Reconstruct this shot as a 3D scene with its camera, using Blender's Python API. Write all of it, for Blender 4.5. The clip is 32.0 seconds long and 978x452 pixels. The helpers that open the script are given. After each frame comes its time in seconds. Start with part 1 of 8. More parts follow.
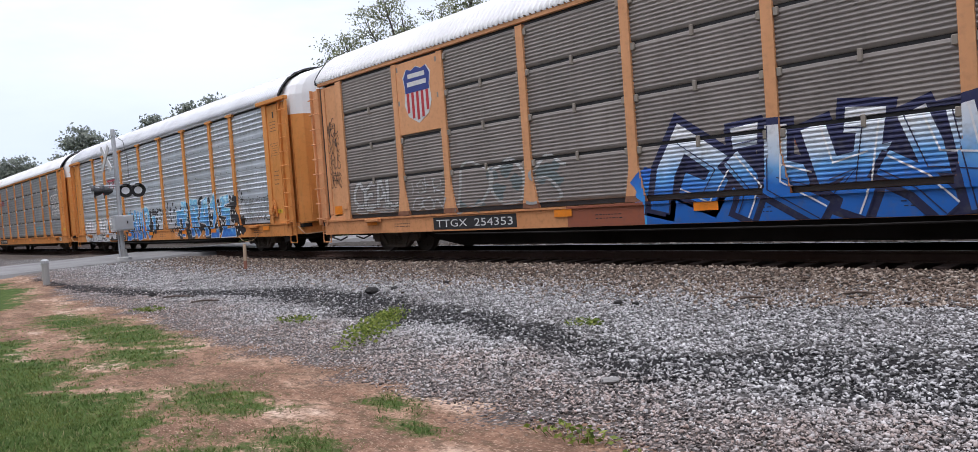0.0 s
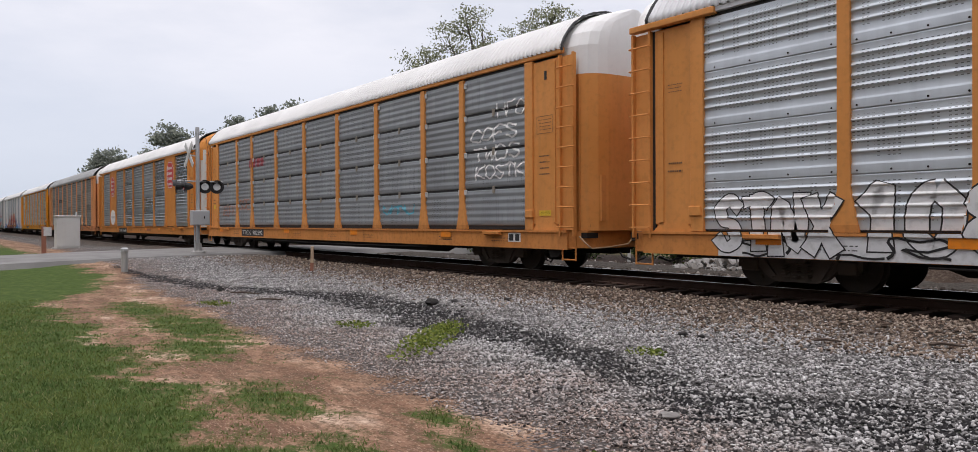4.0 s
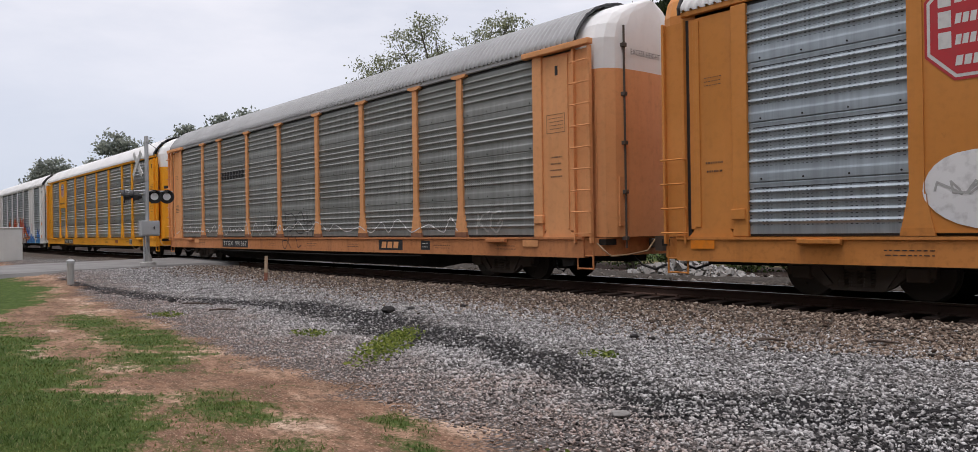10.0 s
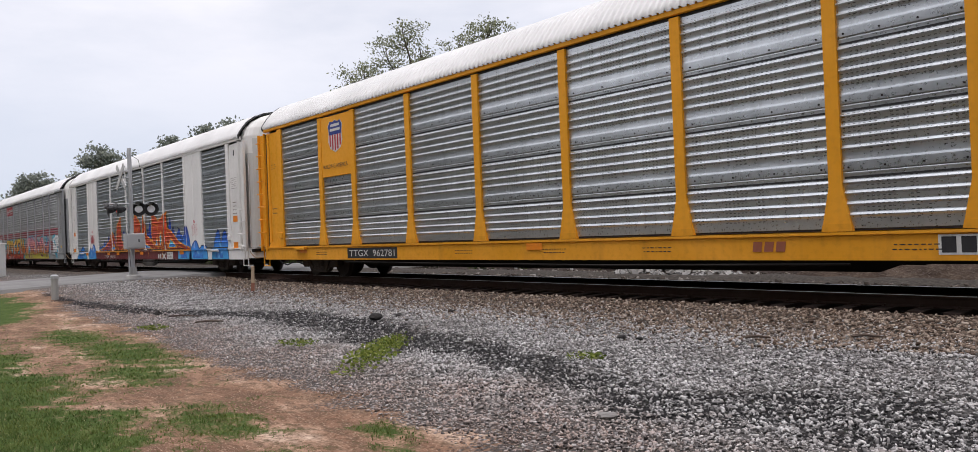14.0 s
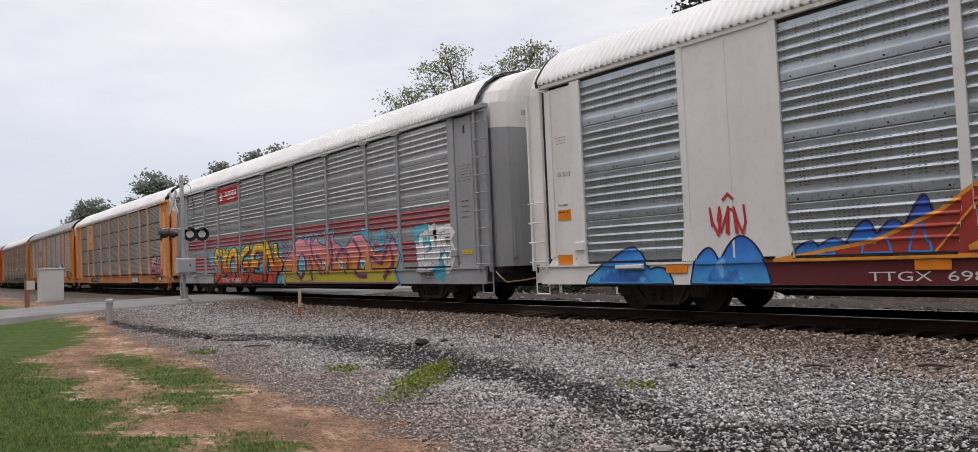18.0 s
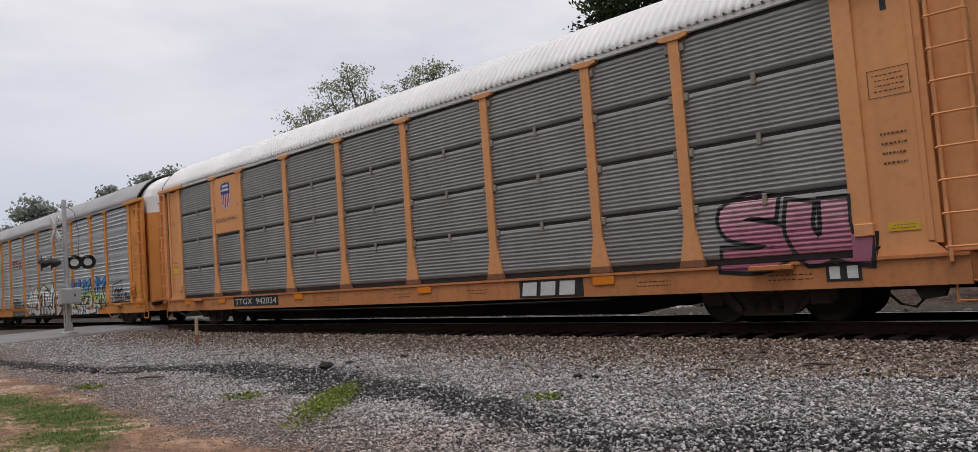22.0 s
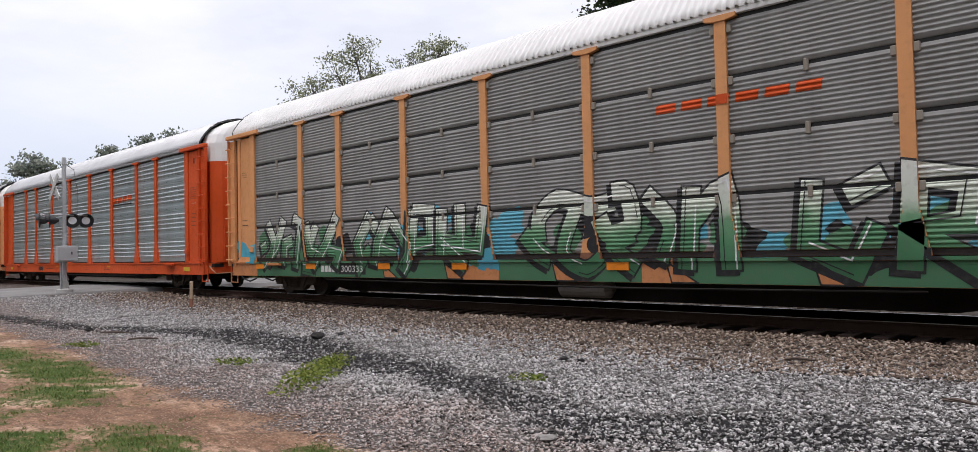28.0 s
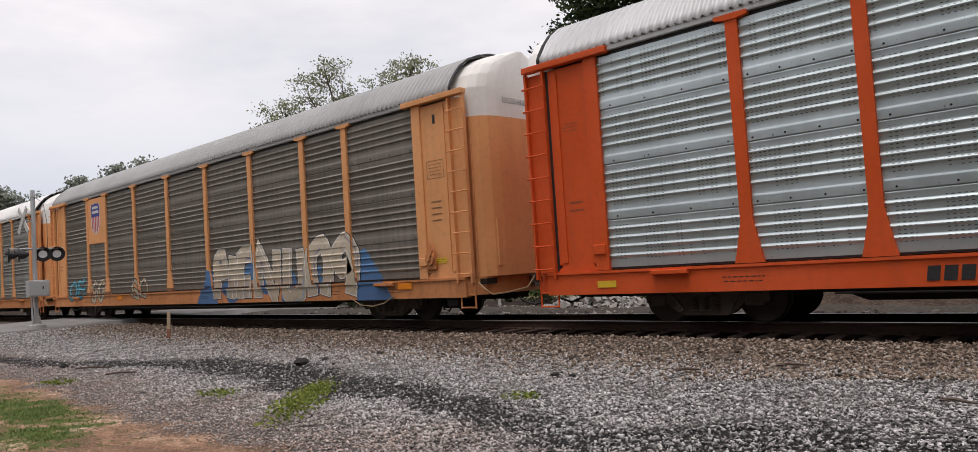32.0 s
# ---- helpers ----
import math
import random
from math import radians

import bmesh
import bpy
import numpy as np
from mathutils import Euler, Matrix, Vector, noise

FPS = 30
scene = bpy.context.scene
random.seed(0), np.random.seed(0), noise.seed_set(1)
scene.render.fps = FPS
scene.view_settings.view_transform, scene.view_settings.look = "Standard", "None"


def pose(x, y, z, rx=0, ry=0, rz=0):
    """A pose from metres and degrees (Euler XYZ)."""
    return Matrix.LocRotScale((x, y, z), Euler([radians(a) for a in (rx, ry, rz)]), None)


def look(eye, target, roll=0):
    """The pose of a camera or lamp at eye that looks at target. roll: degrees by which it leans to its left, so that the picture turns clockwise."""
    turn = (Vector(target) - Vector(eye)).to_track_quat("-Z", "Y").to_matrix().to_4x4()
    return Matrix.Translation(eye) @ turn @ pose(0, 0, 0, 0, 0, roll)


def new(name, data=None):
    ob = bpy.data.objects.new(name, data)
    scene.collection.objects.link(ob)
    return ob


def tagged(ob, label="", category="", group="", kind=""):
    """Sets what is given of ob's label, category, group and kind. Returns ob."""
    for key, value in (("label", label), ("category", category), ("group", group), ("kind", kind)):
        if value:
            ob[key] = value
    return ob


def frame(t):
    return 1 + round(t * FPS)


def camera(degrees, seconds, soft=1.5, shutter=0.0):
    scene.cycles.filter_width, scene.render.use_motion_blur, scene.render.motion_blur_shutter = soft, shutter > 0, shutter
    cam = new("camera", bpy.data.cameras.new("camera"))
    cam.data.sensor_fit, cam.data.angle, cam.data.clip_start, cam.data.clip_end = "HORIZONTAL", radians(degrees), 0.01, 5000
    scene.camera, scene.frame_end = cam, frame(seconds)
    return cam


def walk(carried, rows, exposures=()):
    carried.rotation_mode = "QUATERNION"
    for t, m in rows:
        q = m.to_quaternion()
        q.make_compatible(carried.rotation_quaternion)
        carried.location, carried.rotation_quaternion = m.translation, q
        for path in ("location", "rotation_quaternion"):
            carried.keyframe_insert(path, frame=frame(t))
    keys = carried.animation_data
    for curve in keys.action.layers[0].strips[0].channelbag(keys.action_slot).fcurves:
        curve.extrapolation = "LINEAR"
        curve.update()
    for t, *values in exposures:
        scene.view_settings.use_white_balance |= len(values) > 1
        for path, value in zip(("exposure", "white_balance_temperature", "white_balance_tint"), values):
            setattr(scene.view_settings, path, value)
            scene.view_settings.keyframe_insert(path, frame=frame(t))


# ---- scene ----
cam = camera(66.25, 32.0, soft=0.8)
EXPOSURE, SUN_POWER = 0.08, 1.3
# seconds, place, and turn of the hand-held camera
PATH = [
    (0.0, 0.031, -0.080, 1.203, 88.12, 4.15, 47.56),
    (0.5, 0.058, -0.084, 1.243, 87.72, 4.45, 47.23),
    (1.0, 0.067, -0.070, 1.217, 87.58, 4.10, 48.02),
    (1.5, 0.073, -0.041, 1.220, 90.24, 2.74, 45.92),
    (2.0, 0.067, -0.001, 1.180, 89.65, 1.41, 45.95),
    (2.5, -0.022, -0.043, 1.197, 89.62, 2.19, 47.87),
    (3.0, -0.079, -0.052, 1.192, 90.29, 1.93, 43.78),
    (3.5, -0.079, -0.047, 1.215, 90.38, 2.07, 46.77),
    (4.0, -0.074, 0.029, 1.189, 89.67, 0.27, 52.70),
    (4.5, -0.089, 0.020, 1.168, 87.92, 2.52, 54.61),
    (6.5, -0.049, 0.054, 1.084, 87.13, 2.60, 46.01),
    (7.0, -0.060, 0.055, 1.103, 86.81, 4.23, 44.94),
    (7.5, -0.063, 0.074, 1.115, 89.02, 1.67, 46.04),
    (8.0, -0.073, 0.099, 1.117, 90.50, 2.72, 43.44),
    (8.5, -0.068, 0.087, 1.126, 90.14, 1.35, 42.21),
    (9.0, -0.068, 0.042, 1.140, 90.40, 1.03, 40.59),
    (9.5, -0.048, -0.031, 1.139, 93.80, 0.88, 46.08),
    (10.0, 0.041, -0.047, 1.176, 90.24, 0.81, 49.34),
    (10.5, 0.094, -0.003, 1.166, 91.13, 0.59, 51.26),
    (11.0, 0.099, -0.014, 1.162, 91.51, 0.04, 51.05),
    (11.5, 0.118, -0.021, 1.149, 92.14, 1.87, 52.09),
    (12.0, 0.108, -0.010, 1.162, 92.34, 1.59, 50.45),
    (12.5, 0.091, -0.003, 1.143, 92.10, 0.87, 48.45),
    (13.0, 0.078, -0.009, 1.158, 91.28, 2.51, 48.87),
    (13.5, 0.076, -0.003, 1.168, 90.47, 2.19, 48.53),
    (15.5, -0.014, -0.036, 1.215, 90.87, 2.57, 48.15),
    (16.0, -0.030, -0.028, 1.213, 91.31, 4.23, 50.75),
    (16.5, -0.022, -0.033, 1.212, 91.84, 6.12, 48.35),
    (17.0, -0.002, -0.022, 1.222, 92.04, 5.63, 50.99),
    (17.5, -0.007, 0.022, 1.227, 92.21, 3.08, 52.39),
    (18.0, -0.035, 0.022, 1.214, 92.40, 2.42, 51.77),
    (18.5, -0.048, -0.019, 1.218, 91.79, 2.89, 54.84),
    (19.0, -0.050, 0.038, 1.195, 90.20, 2.72, 52.88),
    (19.5, -0.051, 0.117, 1.219, 93.97, -0.79, 44.45),
    (20.0, -0.043, 0.108, 1.204, 91.92, -0.88, 43.53),
    (20.5, -0.053, 0.095, 1.232, 91.94, -0.64, 43.95),
    (21.0, -0.027, 0.105, 1.218, 93.10, 0.00, 45.17),
    (21.5, -0.022, 0.087, 1.252, 95.24, 0.75, 45.77),
    (22.0, -0.021, 0.063, 1.189, 93.41, 4.21, 44.70),
    (22.5, -0.024, 0.034, 1.191, 92.44, 2.51, 48.41),
    (23.0, -0.049, 0.061, 1.182, 91.93, 1.14, 46.04),
    (23.5, -0.057, 0.055, 1.190, 91.88, 1.23, 44.77),
    (24.0, -0.070, -0.000, 1.187, 89.59, 0.81, 44.32),
    (24.5, -0.038, 0.003, 1.209, 90.30, 1.07, 44.85),
    (25.0, 0.018, 0.003, 1.225, 90.35, 1.13, 43.45),
    (25.5, 0.059, 0.008, 1.216, 93.02, 2.77, 45.90),
    (26.0, 0.079, -0.009, 1.205, 92.43, 2.52, 44.96),
    (26.5, 0.100, -0.001, 1.208, 92.58, 3.09, 46.17),
    (28.5, 0.095, 0.012, 1.195, 91.30, 0.70, 43.97),
    (29.0, 0.069, -0.020, 1.156, 86.76, 0.94, 45.38),
    (29.5, 0.044, -0.001, 1.158, 88.23, 3.20, 48.30),
    (30.0, 0.050, 0.023, 1.142, 88.82, 0.14, 47.38),
    (30.5, 0.022, 0.039, 1.160, 89.80, 2.14, 46.13),
    (31.0, -0.027, 0.027, 1.168, 91.60, 1.47, 44.68),
    (31.5, -0.053, 0.021, 1.205, 94.07, 2.62, 45.68),
    (32.0, -0.055, 0.041, 1.224, 92.95, 3.61, 42.81),
]
walk(cam, [(t, pose(x, y, z, rx, ry, rz)) for t, x, y, z, rx, ry, rz in PATH], exposures=[(t, EXPOSURE + e, float(np.interp(t, (0, 2, 4, 7, 9, 13, 16, 19, 21, 25, 28, 31, 32), (6050, 6300, 6550, 6250, 6500, 6500, 6600, 6650, 6700, 6400, 6450, 6700, 6850))), 15) for t, e in ((0.0, 0.28), (1.0, 0.18), (2.0, 0.12), (3.0, 0.0), (4.0, -0.03), (7.0, 0.13), (8.0, 0.1), (9.0, 0.1), (10.0, -0.08), (11.0, 0.0), (13.0, 0.02), (16.0, 0.0), (18.0, -0.05), (19.0, -0.08), (21.0, 0.08), (22.0, -0.28), (24.0, 0.08), (25.0, 0.12), (26.0, -0.15), (29.0, 0.2), (30.0, 0.12), (31.0, 0.08), (32.0, -0.05))])

# ---- light: an overcast sky and a wide, weak sun ----
world = bpy.data.worlds.new("overcast_sky")
scene.world = world
world.use_nodes = True
wn, wl = world.node_tree.nodes, world.node_tree.links
wn.clear()
w_out, w_bg = wn.new("ShaderNodeOutputWorld"), wn.new("ShaderNodeBackground")
w_sky = wn.new("ShaderNodeTexSky")
w_sky.sky_type, w_sky.sun_disc = "NISHITA", False
w_sky.sun_elevation, w_sky.sun_rotation = radians(73), radians(200)
w_dim = wn.new("ShaderNodeVectorMath")
w_dim.operation = "SCALE"
w_dim.inputs["Scale"].default_value = 0.11
w_co, w_map = wn.new("ShaderNodeTexCoord"), wn.new("ShaderNodeMapping")
w_map.inputs["Scale"].default_value = (1.0, 1.0, 3.2)
w_noise = wn.new("ShaderNodeTexNoise")
w_noise.inputs["Scale"].default_value = 2.1
w_noise.inputs["Detail"].default_value = 7
w_noise.inputs["Roughness"].default_value = 0.55
w_ramp = wn.new("ShaderNodeValToRGB")
w_ramp.color_ramp.elements[0].position, w_ramp.color_ramp.elements[0].color = 0.30, (0.76, 0.80, 0.87, 1)
w_ramp.color_ramp.elements[1].position, w_ramp.color_ramp.elements[1].color = 0.60, (1.10, 1.09, 1.10, 1)
w_mix = wn.new("ShaderNodeMix")
w_mix.data_type = "RGBA"
w_mix.inputs[0].default_value = 0.88
wl.new(w_sky.outputs[0], w_dim.inputs[0])
wl.new(w_co.outputs["Generated"], w_map.inputs["Vector"])
wl.new(w_map.outputs[0], w_noise.inputs["Vector"])
wl.new(w_noise.outputs["Fac"], w_ramp.inputs[0])
wl.new(w_dim.outputs[0], w_mix.inputs[6])
w_sep, w_low, w_grad = wn.new("ShaderNodeSeparateXYZ"), wn.new("ShaderNodeMapRange"), wn.new("ShaderNodeMix")
w_low.inputs["From Min"].default_value, w_low.inputs["From Max"].default_value = 0.02, 0.34
w_grad.data_type = "RGBA"
w_grad.inputs[6].default_value = (0.60, 0.68, 0.80, 1)
wl.new(w_co.outputs["Generated"], w_sep.inputs[0])
wl.new(w_sep.outputs[2], w_low.inputs["Value"])
wl.new(w_low.outputs[0], w_grad.inputs[0])
wl.new(w_ramp.outputs[0], w_grad.inputs[7])
wl.new(w_grad.outputs[2], w_mix.inputs[7])
# an overcast sky is brightest overhead
w_top, w_gain = wn.new("ShaderNodeMapRange"), wn.new("ShaderNodeVectorMath")
w_top.inputs["From Min"].default_value, w_top.inputs["From Max"].default_value = 0.36, 0.95
w_top.inputs["To Min"].default_value, w_top.inputs["To Max"].default_value = 1.0, 1.5
w_gain.operation = "SCALE"
wl.new(w_sep.outputs[2], w_top.inputs["Value"])
wl.new(w_mix.outputs[2], w_gain.inputs[0])
wl.new(w_top.outputs[0], w_gain.inputs["Scale"])
wl.new(w_gain.outputs[0], w_bg.inputs["Color"])
w_bg.inputs["Strength"].default_value = 1.0
wl.new(w_bg.outputs[0], w_out.inputs[0])

sun = new("sun", bpy.data.lights.new("sun", "SUN"))
sun.data.energy, sun.data.angle, sun.data.color = SUN_POWER, radians(16), (1.0, 0.965, 0.92)
sun.matrix_world = look((0, 0, 60), (-7, 17, 0))


# ---- materials ----
def mat_base(name, rough=0.6, metal=0.0):
    m = bpy.data.materials.new(name)
    m.use_nodes = True
    n, l = m.node_tree.nodes, m.node_tree.links
    b = n["Principled BSDF"]
    b.inputs["Roughness"].default_value, b.inputs["Metallic"].default_value = rough, metal
    return m, n, l, b


def node(n, kind, **values):
    x = n.new("ShaderNode" + kind)
    for key, value in values.items():
        x.inputs[key.replace("_", " ")].default_value = value
    return x


def math_node(n, l, op, a, b=None, clamp=False):
    x = n.new("ShaderNodeMath")
    x.operation, x.use_clamp = op, clamp
    for i, v in enumerate((a, b)):
        if v is None:
            continue
        if isinstance(v, (int, float)):
            x.inputs[i].default_value = v
        else:
            l.new(v, x.inputs[i])
    return x.outputs[0]


def mix_node(n, l, fac, a, b, mode="MIX"):
    x = n.new("ShaderNodeMix")
    x.data_type, x.blend_type = "RGBA", mode
    for i, v in ((0, fac), (6, a), (7, b)):
        if isinstance(v, (int, float)):
            x.inputs[i].default_value = v
        elif isinstance(v, tuple):
            x.inputs[i].default_value = (*v, 1) if len(v) == 3 else v
        else:
            l.new(v, x.inputs[i])
    return x.outputs[2]


def ramp_node(n, l, fac, *stops):
    x = n.new("ShaderNodeValToRGB")
    e = x.color_ramp.elements
    while len(e) < len(stops):
        e.new(0.5)
    for s, (p, c) in zip(e, stops):
        s.position = p
        s.color = (*c, 1) if isinstance(c, tuple) else (c, c, c, 1)
    l.new(fac, x.inputs[0])
    return x.outputs[0]


def noise_node(n, l, scale, detail=4, stretch=None, rough=0.55):
    co = n.new("ShaderNodeTexCoord").outputs["Object"]
    if stretch:
        mp = n.new("ShaderNodeMapping")
        mp.inputs["Scale"].default_value = stretch
        l.new(co, mp.inputs["Vector"])
        co = mp.outputs[0]
    x = node(n, "TexNoise", Scale=scale, Detail=detail, Roughness=rough)
    l.new(co, x.inputs["Vector"])
    return x.outputs["Fac"]


def bump_node(n, l, b, height, strength=0.3, dist=0.01):
    x = node(n, "Bump", Strength=strength, Distance=dist)
    l.new(height, x.inputs["Height"])
    l.new(x.outputs[0], b.inputs["Normal"])


def painted(name, colour, rough=0.5, grime=(0.10, 0.075, 0.055), amount=0.5, streaks=True):
    """Weathered paint: faded patches, vertical dirt streaks, fine speckle."""
    m, n, l, b = mat_base(name, rough)
    b.inputs["Specular IOR Level"].default_value = 0.22
    big = noise_node(n, l, 0.55, 5)
    fine = noise_node(n, l, 9, 6)
    fade = tuple(min(1, c * 1.12 + 0.02) for c in colour)
    c = mix_node(n, l, ramp_node(n, l, big, (0.35, 0.0), (0.7, 1.0)), colour, fade)
    if streaks:
        run = noise_node(n, l, 1.0, 5, (2.6, 2.6, 0.22), 0.6)
        c = mix_node(n, l, math_node(n, l, "MULTIPLY", ramp_node(n, l, run, (0.52, 0.0), (0.85, 1.0)), amount * 0.45), c, grime)
        rust = noise_node(n, l, 2.3, 7, (1.0, 1.0, 0.6), 0.7)
        c = mix_node(n, l, ramp_node(n, l, rust, (0.66, 0.0), (0.74, 0.55 * min(1.0, amount + 0.2))), c, tuple(v * 0.5 for v in grime))
    c = mix_node(n, l, math_node(n, l, "MULTIPLY", ramp_node(n, l, fine, (0.5, 0.0), (0.78, 1.0)), amount * 0.3), c, grime)
    l.new(c, b.inputs["Base Color"])
    l.new(ramp_node(n, l, fine, (0.3, max(0.1, rough - 0.1)), (0.7, min(1, rough + 0.2))), b.inputs["Roughness"])
    bump_node(n, l, b, fine, 0.12, 0.004)
    return m


def sheet_metal(name, colour, metal, rough, grime, amount, holes=True, punch=0.78, columns=0.0):
    """Corrugated side sheet: zinc or dulled steel, with rows of punched slots and streaks of dirt."""
    m, n, l, b = mat_base(name, rough, metal)
    big = noise_node(n, l, 0.8, 5, (1.0, 1.0, 0.5))
    run = noise_node(n, l, 1.0, 6, (3.0, 3.0, 0.3), 0.65)
    fine = noise_node(n, l, 22, 4)
    light = tuple(min(1, c * 1.22) for c in colour)
    c = mix_node(n, l, ramp_node(n, l, big, (0.35, 0.0), (0.68, 1.0)), colour, light)
    c = mix_node(n, l, math_node(n, l, "MULTIPLY", ramp_node(n, l, run, (0.45, 0.0), (0.8, 1.0)), amount * 0.7), c, grime)
    info = n.new("ShaderNodeObjectInfo")
    c = mix_node(n, l, math_node(n, l, "MULTIPLY", info.outputs["Random"], 0.22), c, tuple(v * 0.6 for v in colour))
    if holes:
        sep = n.new("ShaderNodeSeparateXYZ")
        l.new(n.new("ShaderNodeTexCoord").outputs["Object"], sep.inputs[0])
        gx = math_node(n, l, "FRACT", math_node(n, l, "MULTIPLY", sep.outputs[0], 13.3))
        gz = math_node(n, l, "FRACT", math_node(n, l, "MULTIPLY", math_node(n, l, "SUBTRACT", 4.72, sep.outputs[2]), 18.52))
        ribs = math_node(n, l, "LESS_THAN", math_node(n, l, "FRACT", math_node(n, l, "SUBTRACT", 4.80, sep.outputs[2])), 0.66)
        patch = noise_node(n, l, 1.0, 2, (5.5, 0.2, 0.7))
        a = math_node(n, l, "LESS_THAN", gx, 0.5)
        d = math_node(n, l, "LESS_THAN", math_node(n, l, "ABSOLUTE", math_node(n, l, "SUBTRACT", gz, 0.5)), 0.12)
        hole = math_node(n, l, "MULTIPLY", math_node(n, l, "MULTIPLY", a, d), math_node(n, l, "MULTIPLY", ribs, math_node(n, l, "GREATER_THAN", patch, 0.50 - 0.1 * (columns > 0))))
        band = math_node(n, l, "LESS_THAN", math_node(n, l, "FRACT", math_node(n, l, "MULTIPLY", sep.outputs[0], 2.9)), 0.42)
        force = math_node(n, l, "ADD", math_node(n, l, "MULTIPLY", band, columns), punch)
        c = mix_node(n, l, math_node(n, l, "MULTIPLY", hole, force), c, (0.02, 0.02, 0.022))
        if columns:
            soft = ramp_node(n, l, noise_node(n, l, 1.0, 3, (9.0, 1.0, 0.5)), (0.42, 0.0), (0.66, 0.32))
            c = mix_node(n, l, soft, c, tuple(v * 0.45 for v in colour))
    l.new(c, b.inputs["Base Color"])
    l.new(ramp_node(n, l, fine, (0.3, rough - 0.07), (0.7, rough + 0.12)), b.inputs["Roughness"])
    if columns:
        # each pressed sheet has dulled in its own way
        sheet = n.new("ShaderNodeTexWhiteNoise")
        sheet.noise_dimensions = "1D"
        row = math_node(n, l, "FLOOR", math_node(n, l, "SUBTRACT", 4.795, sep.outputs[2]))
        l.new(math_node(n, l, "ADD", math_node(n, l, "MULTIPLY", info.outputs["Random"], 37.0), row), sheet.inputs["W"])
        l.new(ramp_node(n, l, sheet.outputs["Value"], (0.45, rough + 0.12), (0.7, rough - 0.16)), b.inputs["Roughness"])
    bump_node(n, l, b, fine, 0.08, 0.003)
    return m


def spray(name, stops, z0, z1, rough=0.55, patchy=0.7, grain=1.6):
    """Spray paint that shades from colour to colour over its height."""
    m, n, l, b = mat_base(name, rough)
    sep = n.new("ShaderNodeSeparateXYZ")
    l.new(n.new("ShaderNodeTexCoord").outputs["Object"], sep.inputs[0])
    h = math_node(n, l, "DIVIDE", math_node(n, l, "SUBTRACT", sep.outputs[2], z0), z1 - z0)
    h = math_node(n, l, "ADD", h, math_node(n, l, "MULTIPLY", math_node(n, l, "SUBTRACT", noise_node(n, l, grain, 4), 0.5), patchy))
    c = ramp_node(n, l, h, *stops)
    wear = noise_node(n, l, 7, 6)
    c = mix_node(n, l, math_node(n, l, "MULTIPLY", ramp_node(n, l, wear, (0.5, 0.0), (0.75, 1.0)), 0.35), c, (0.12, 0.11, 0.1))
    l.new(c, b.inputs["Base Color"])
    return m


def flat_paint(name, colour, rough=0.6):
    m, n, l, b = mat_base(name, rough)
    wear = noise_node(n, l, 11, 5)
    l.new(mix_node(n, l, ramp_node(n, l, wear, (0.45, 0.0), (0.8, 0.5)), colour, tuple(v * 0.55 + 0.03 for v in colour)), b.inputs["Base Color"])
    return m


M = {}
M["orange"] = painted("orange_car_paint", (0.64, 0.265, 0.068), amount=0.6)
M["deep_orange"] = painted("deep_orange_car_paint", (0.57, 0.225, 0.048), amount=0.4)
M["tan"] = painted("faded_tan_orange_paint", (0.66, 0.325, 0.15), amount=0.6)
M["pale"] = painted("pale_orange_paint", (0.70, 0.325, 0.135), amount=0.45)
M["yellow"] = painted("bright_yellow_paint", (0.78, 0.335, 0.014), amount=0.4)
M["white"] = painted("dull_white_paint", (0.72, 0.71, 0.685), amount=0.25)
M["grey"] = painted("grey_car_paint", (0.30, 0.31, 0.315), amount=0.3)
for key, name, colour in (("orange", "orange", (0.55, 0.215, 0.052)), ("deep_orange", "deep_orange", (0.52, 0.20, 0.042)), ("tan", "tan", (0.56, 0.25, 0.10)), ("pale", "pale_orange", (0.51, 0.205, 0.078)), ("yellow", "yellow", (0.72, 0.31, 0.012))):
    M[key + "_sill"] = painted(name + "_sill_paint_with_grime", colour, 0.6, (0.085, 0.048, 0.033), 1.0 if key != "yellow" else 0.6)
M["red_orange"] = painted("red_orange_paint", (0.62, 0.082, 0.012), amount=0.5)
M["roof_white"] = painted("white_roof_paint", (0.74, 0.74, 0.735), amount=0.12)
M["roof_grey"] = painted("dull_grey_roof", (0.36, 0.365, 0.37), amount=0.3)
M["roof_zinc"] = sheet_metal("zinc_roof", (0.50, 0.51, 0.525), 0.25, 0.42, (0.3, 0.3, 0.3), 0.25, holes=False)
M["p_silver"] = sheet_metal("silver_side_sheet", (0.57, 0.615, 0.655), 0.5, 0.36, (0.27, 0.29, 0.32), 0.5)
M["p_bright"] = sheet_metal("bright_zinc_side_sheet", (0.47, 0.54, 0.56), 0.65, 0.34, (0.26, 0.29, 0.30), 0.5)
M["p_blue"] = sheet_metal("blue_grey_side_sheet", (0.40, 0.44, 0.465), 0.75, 0.31, (0.14, 0.15, 0.165), 0.5)
M["p_punched"] = sheet_metal("punched_blue_grey_side_sheet", (0.34, 0.39, 0.425), 0.6, 0.40, (0.15, 0.16, 0.175), 0.4, True, 0.45, 0.5)
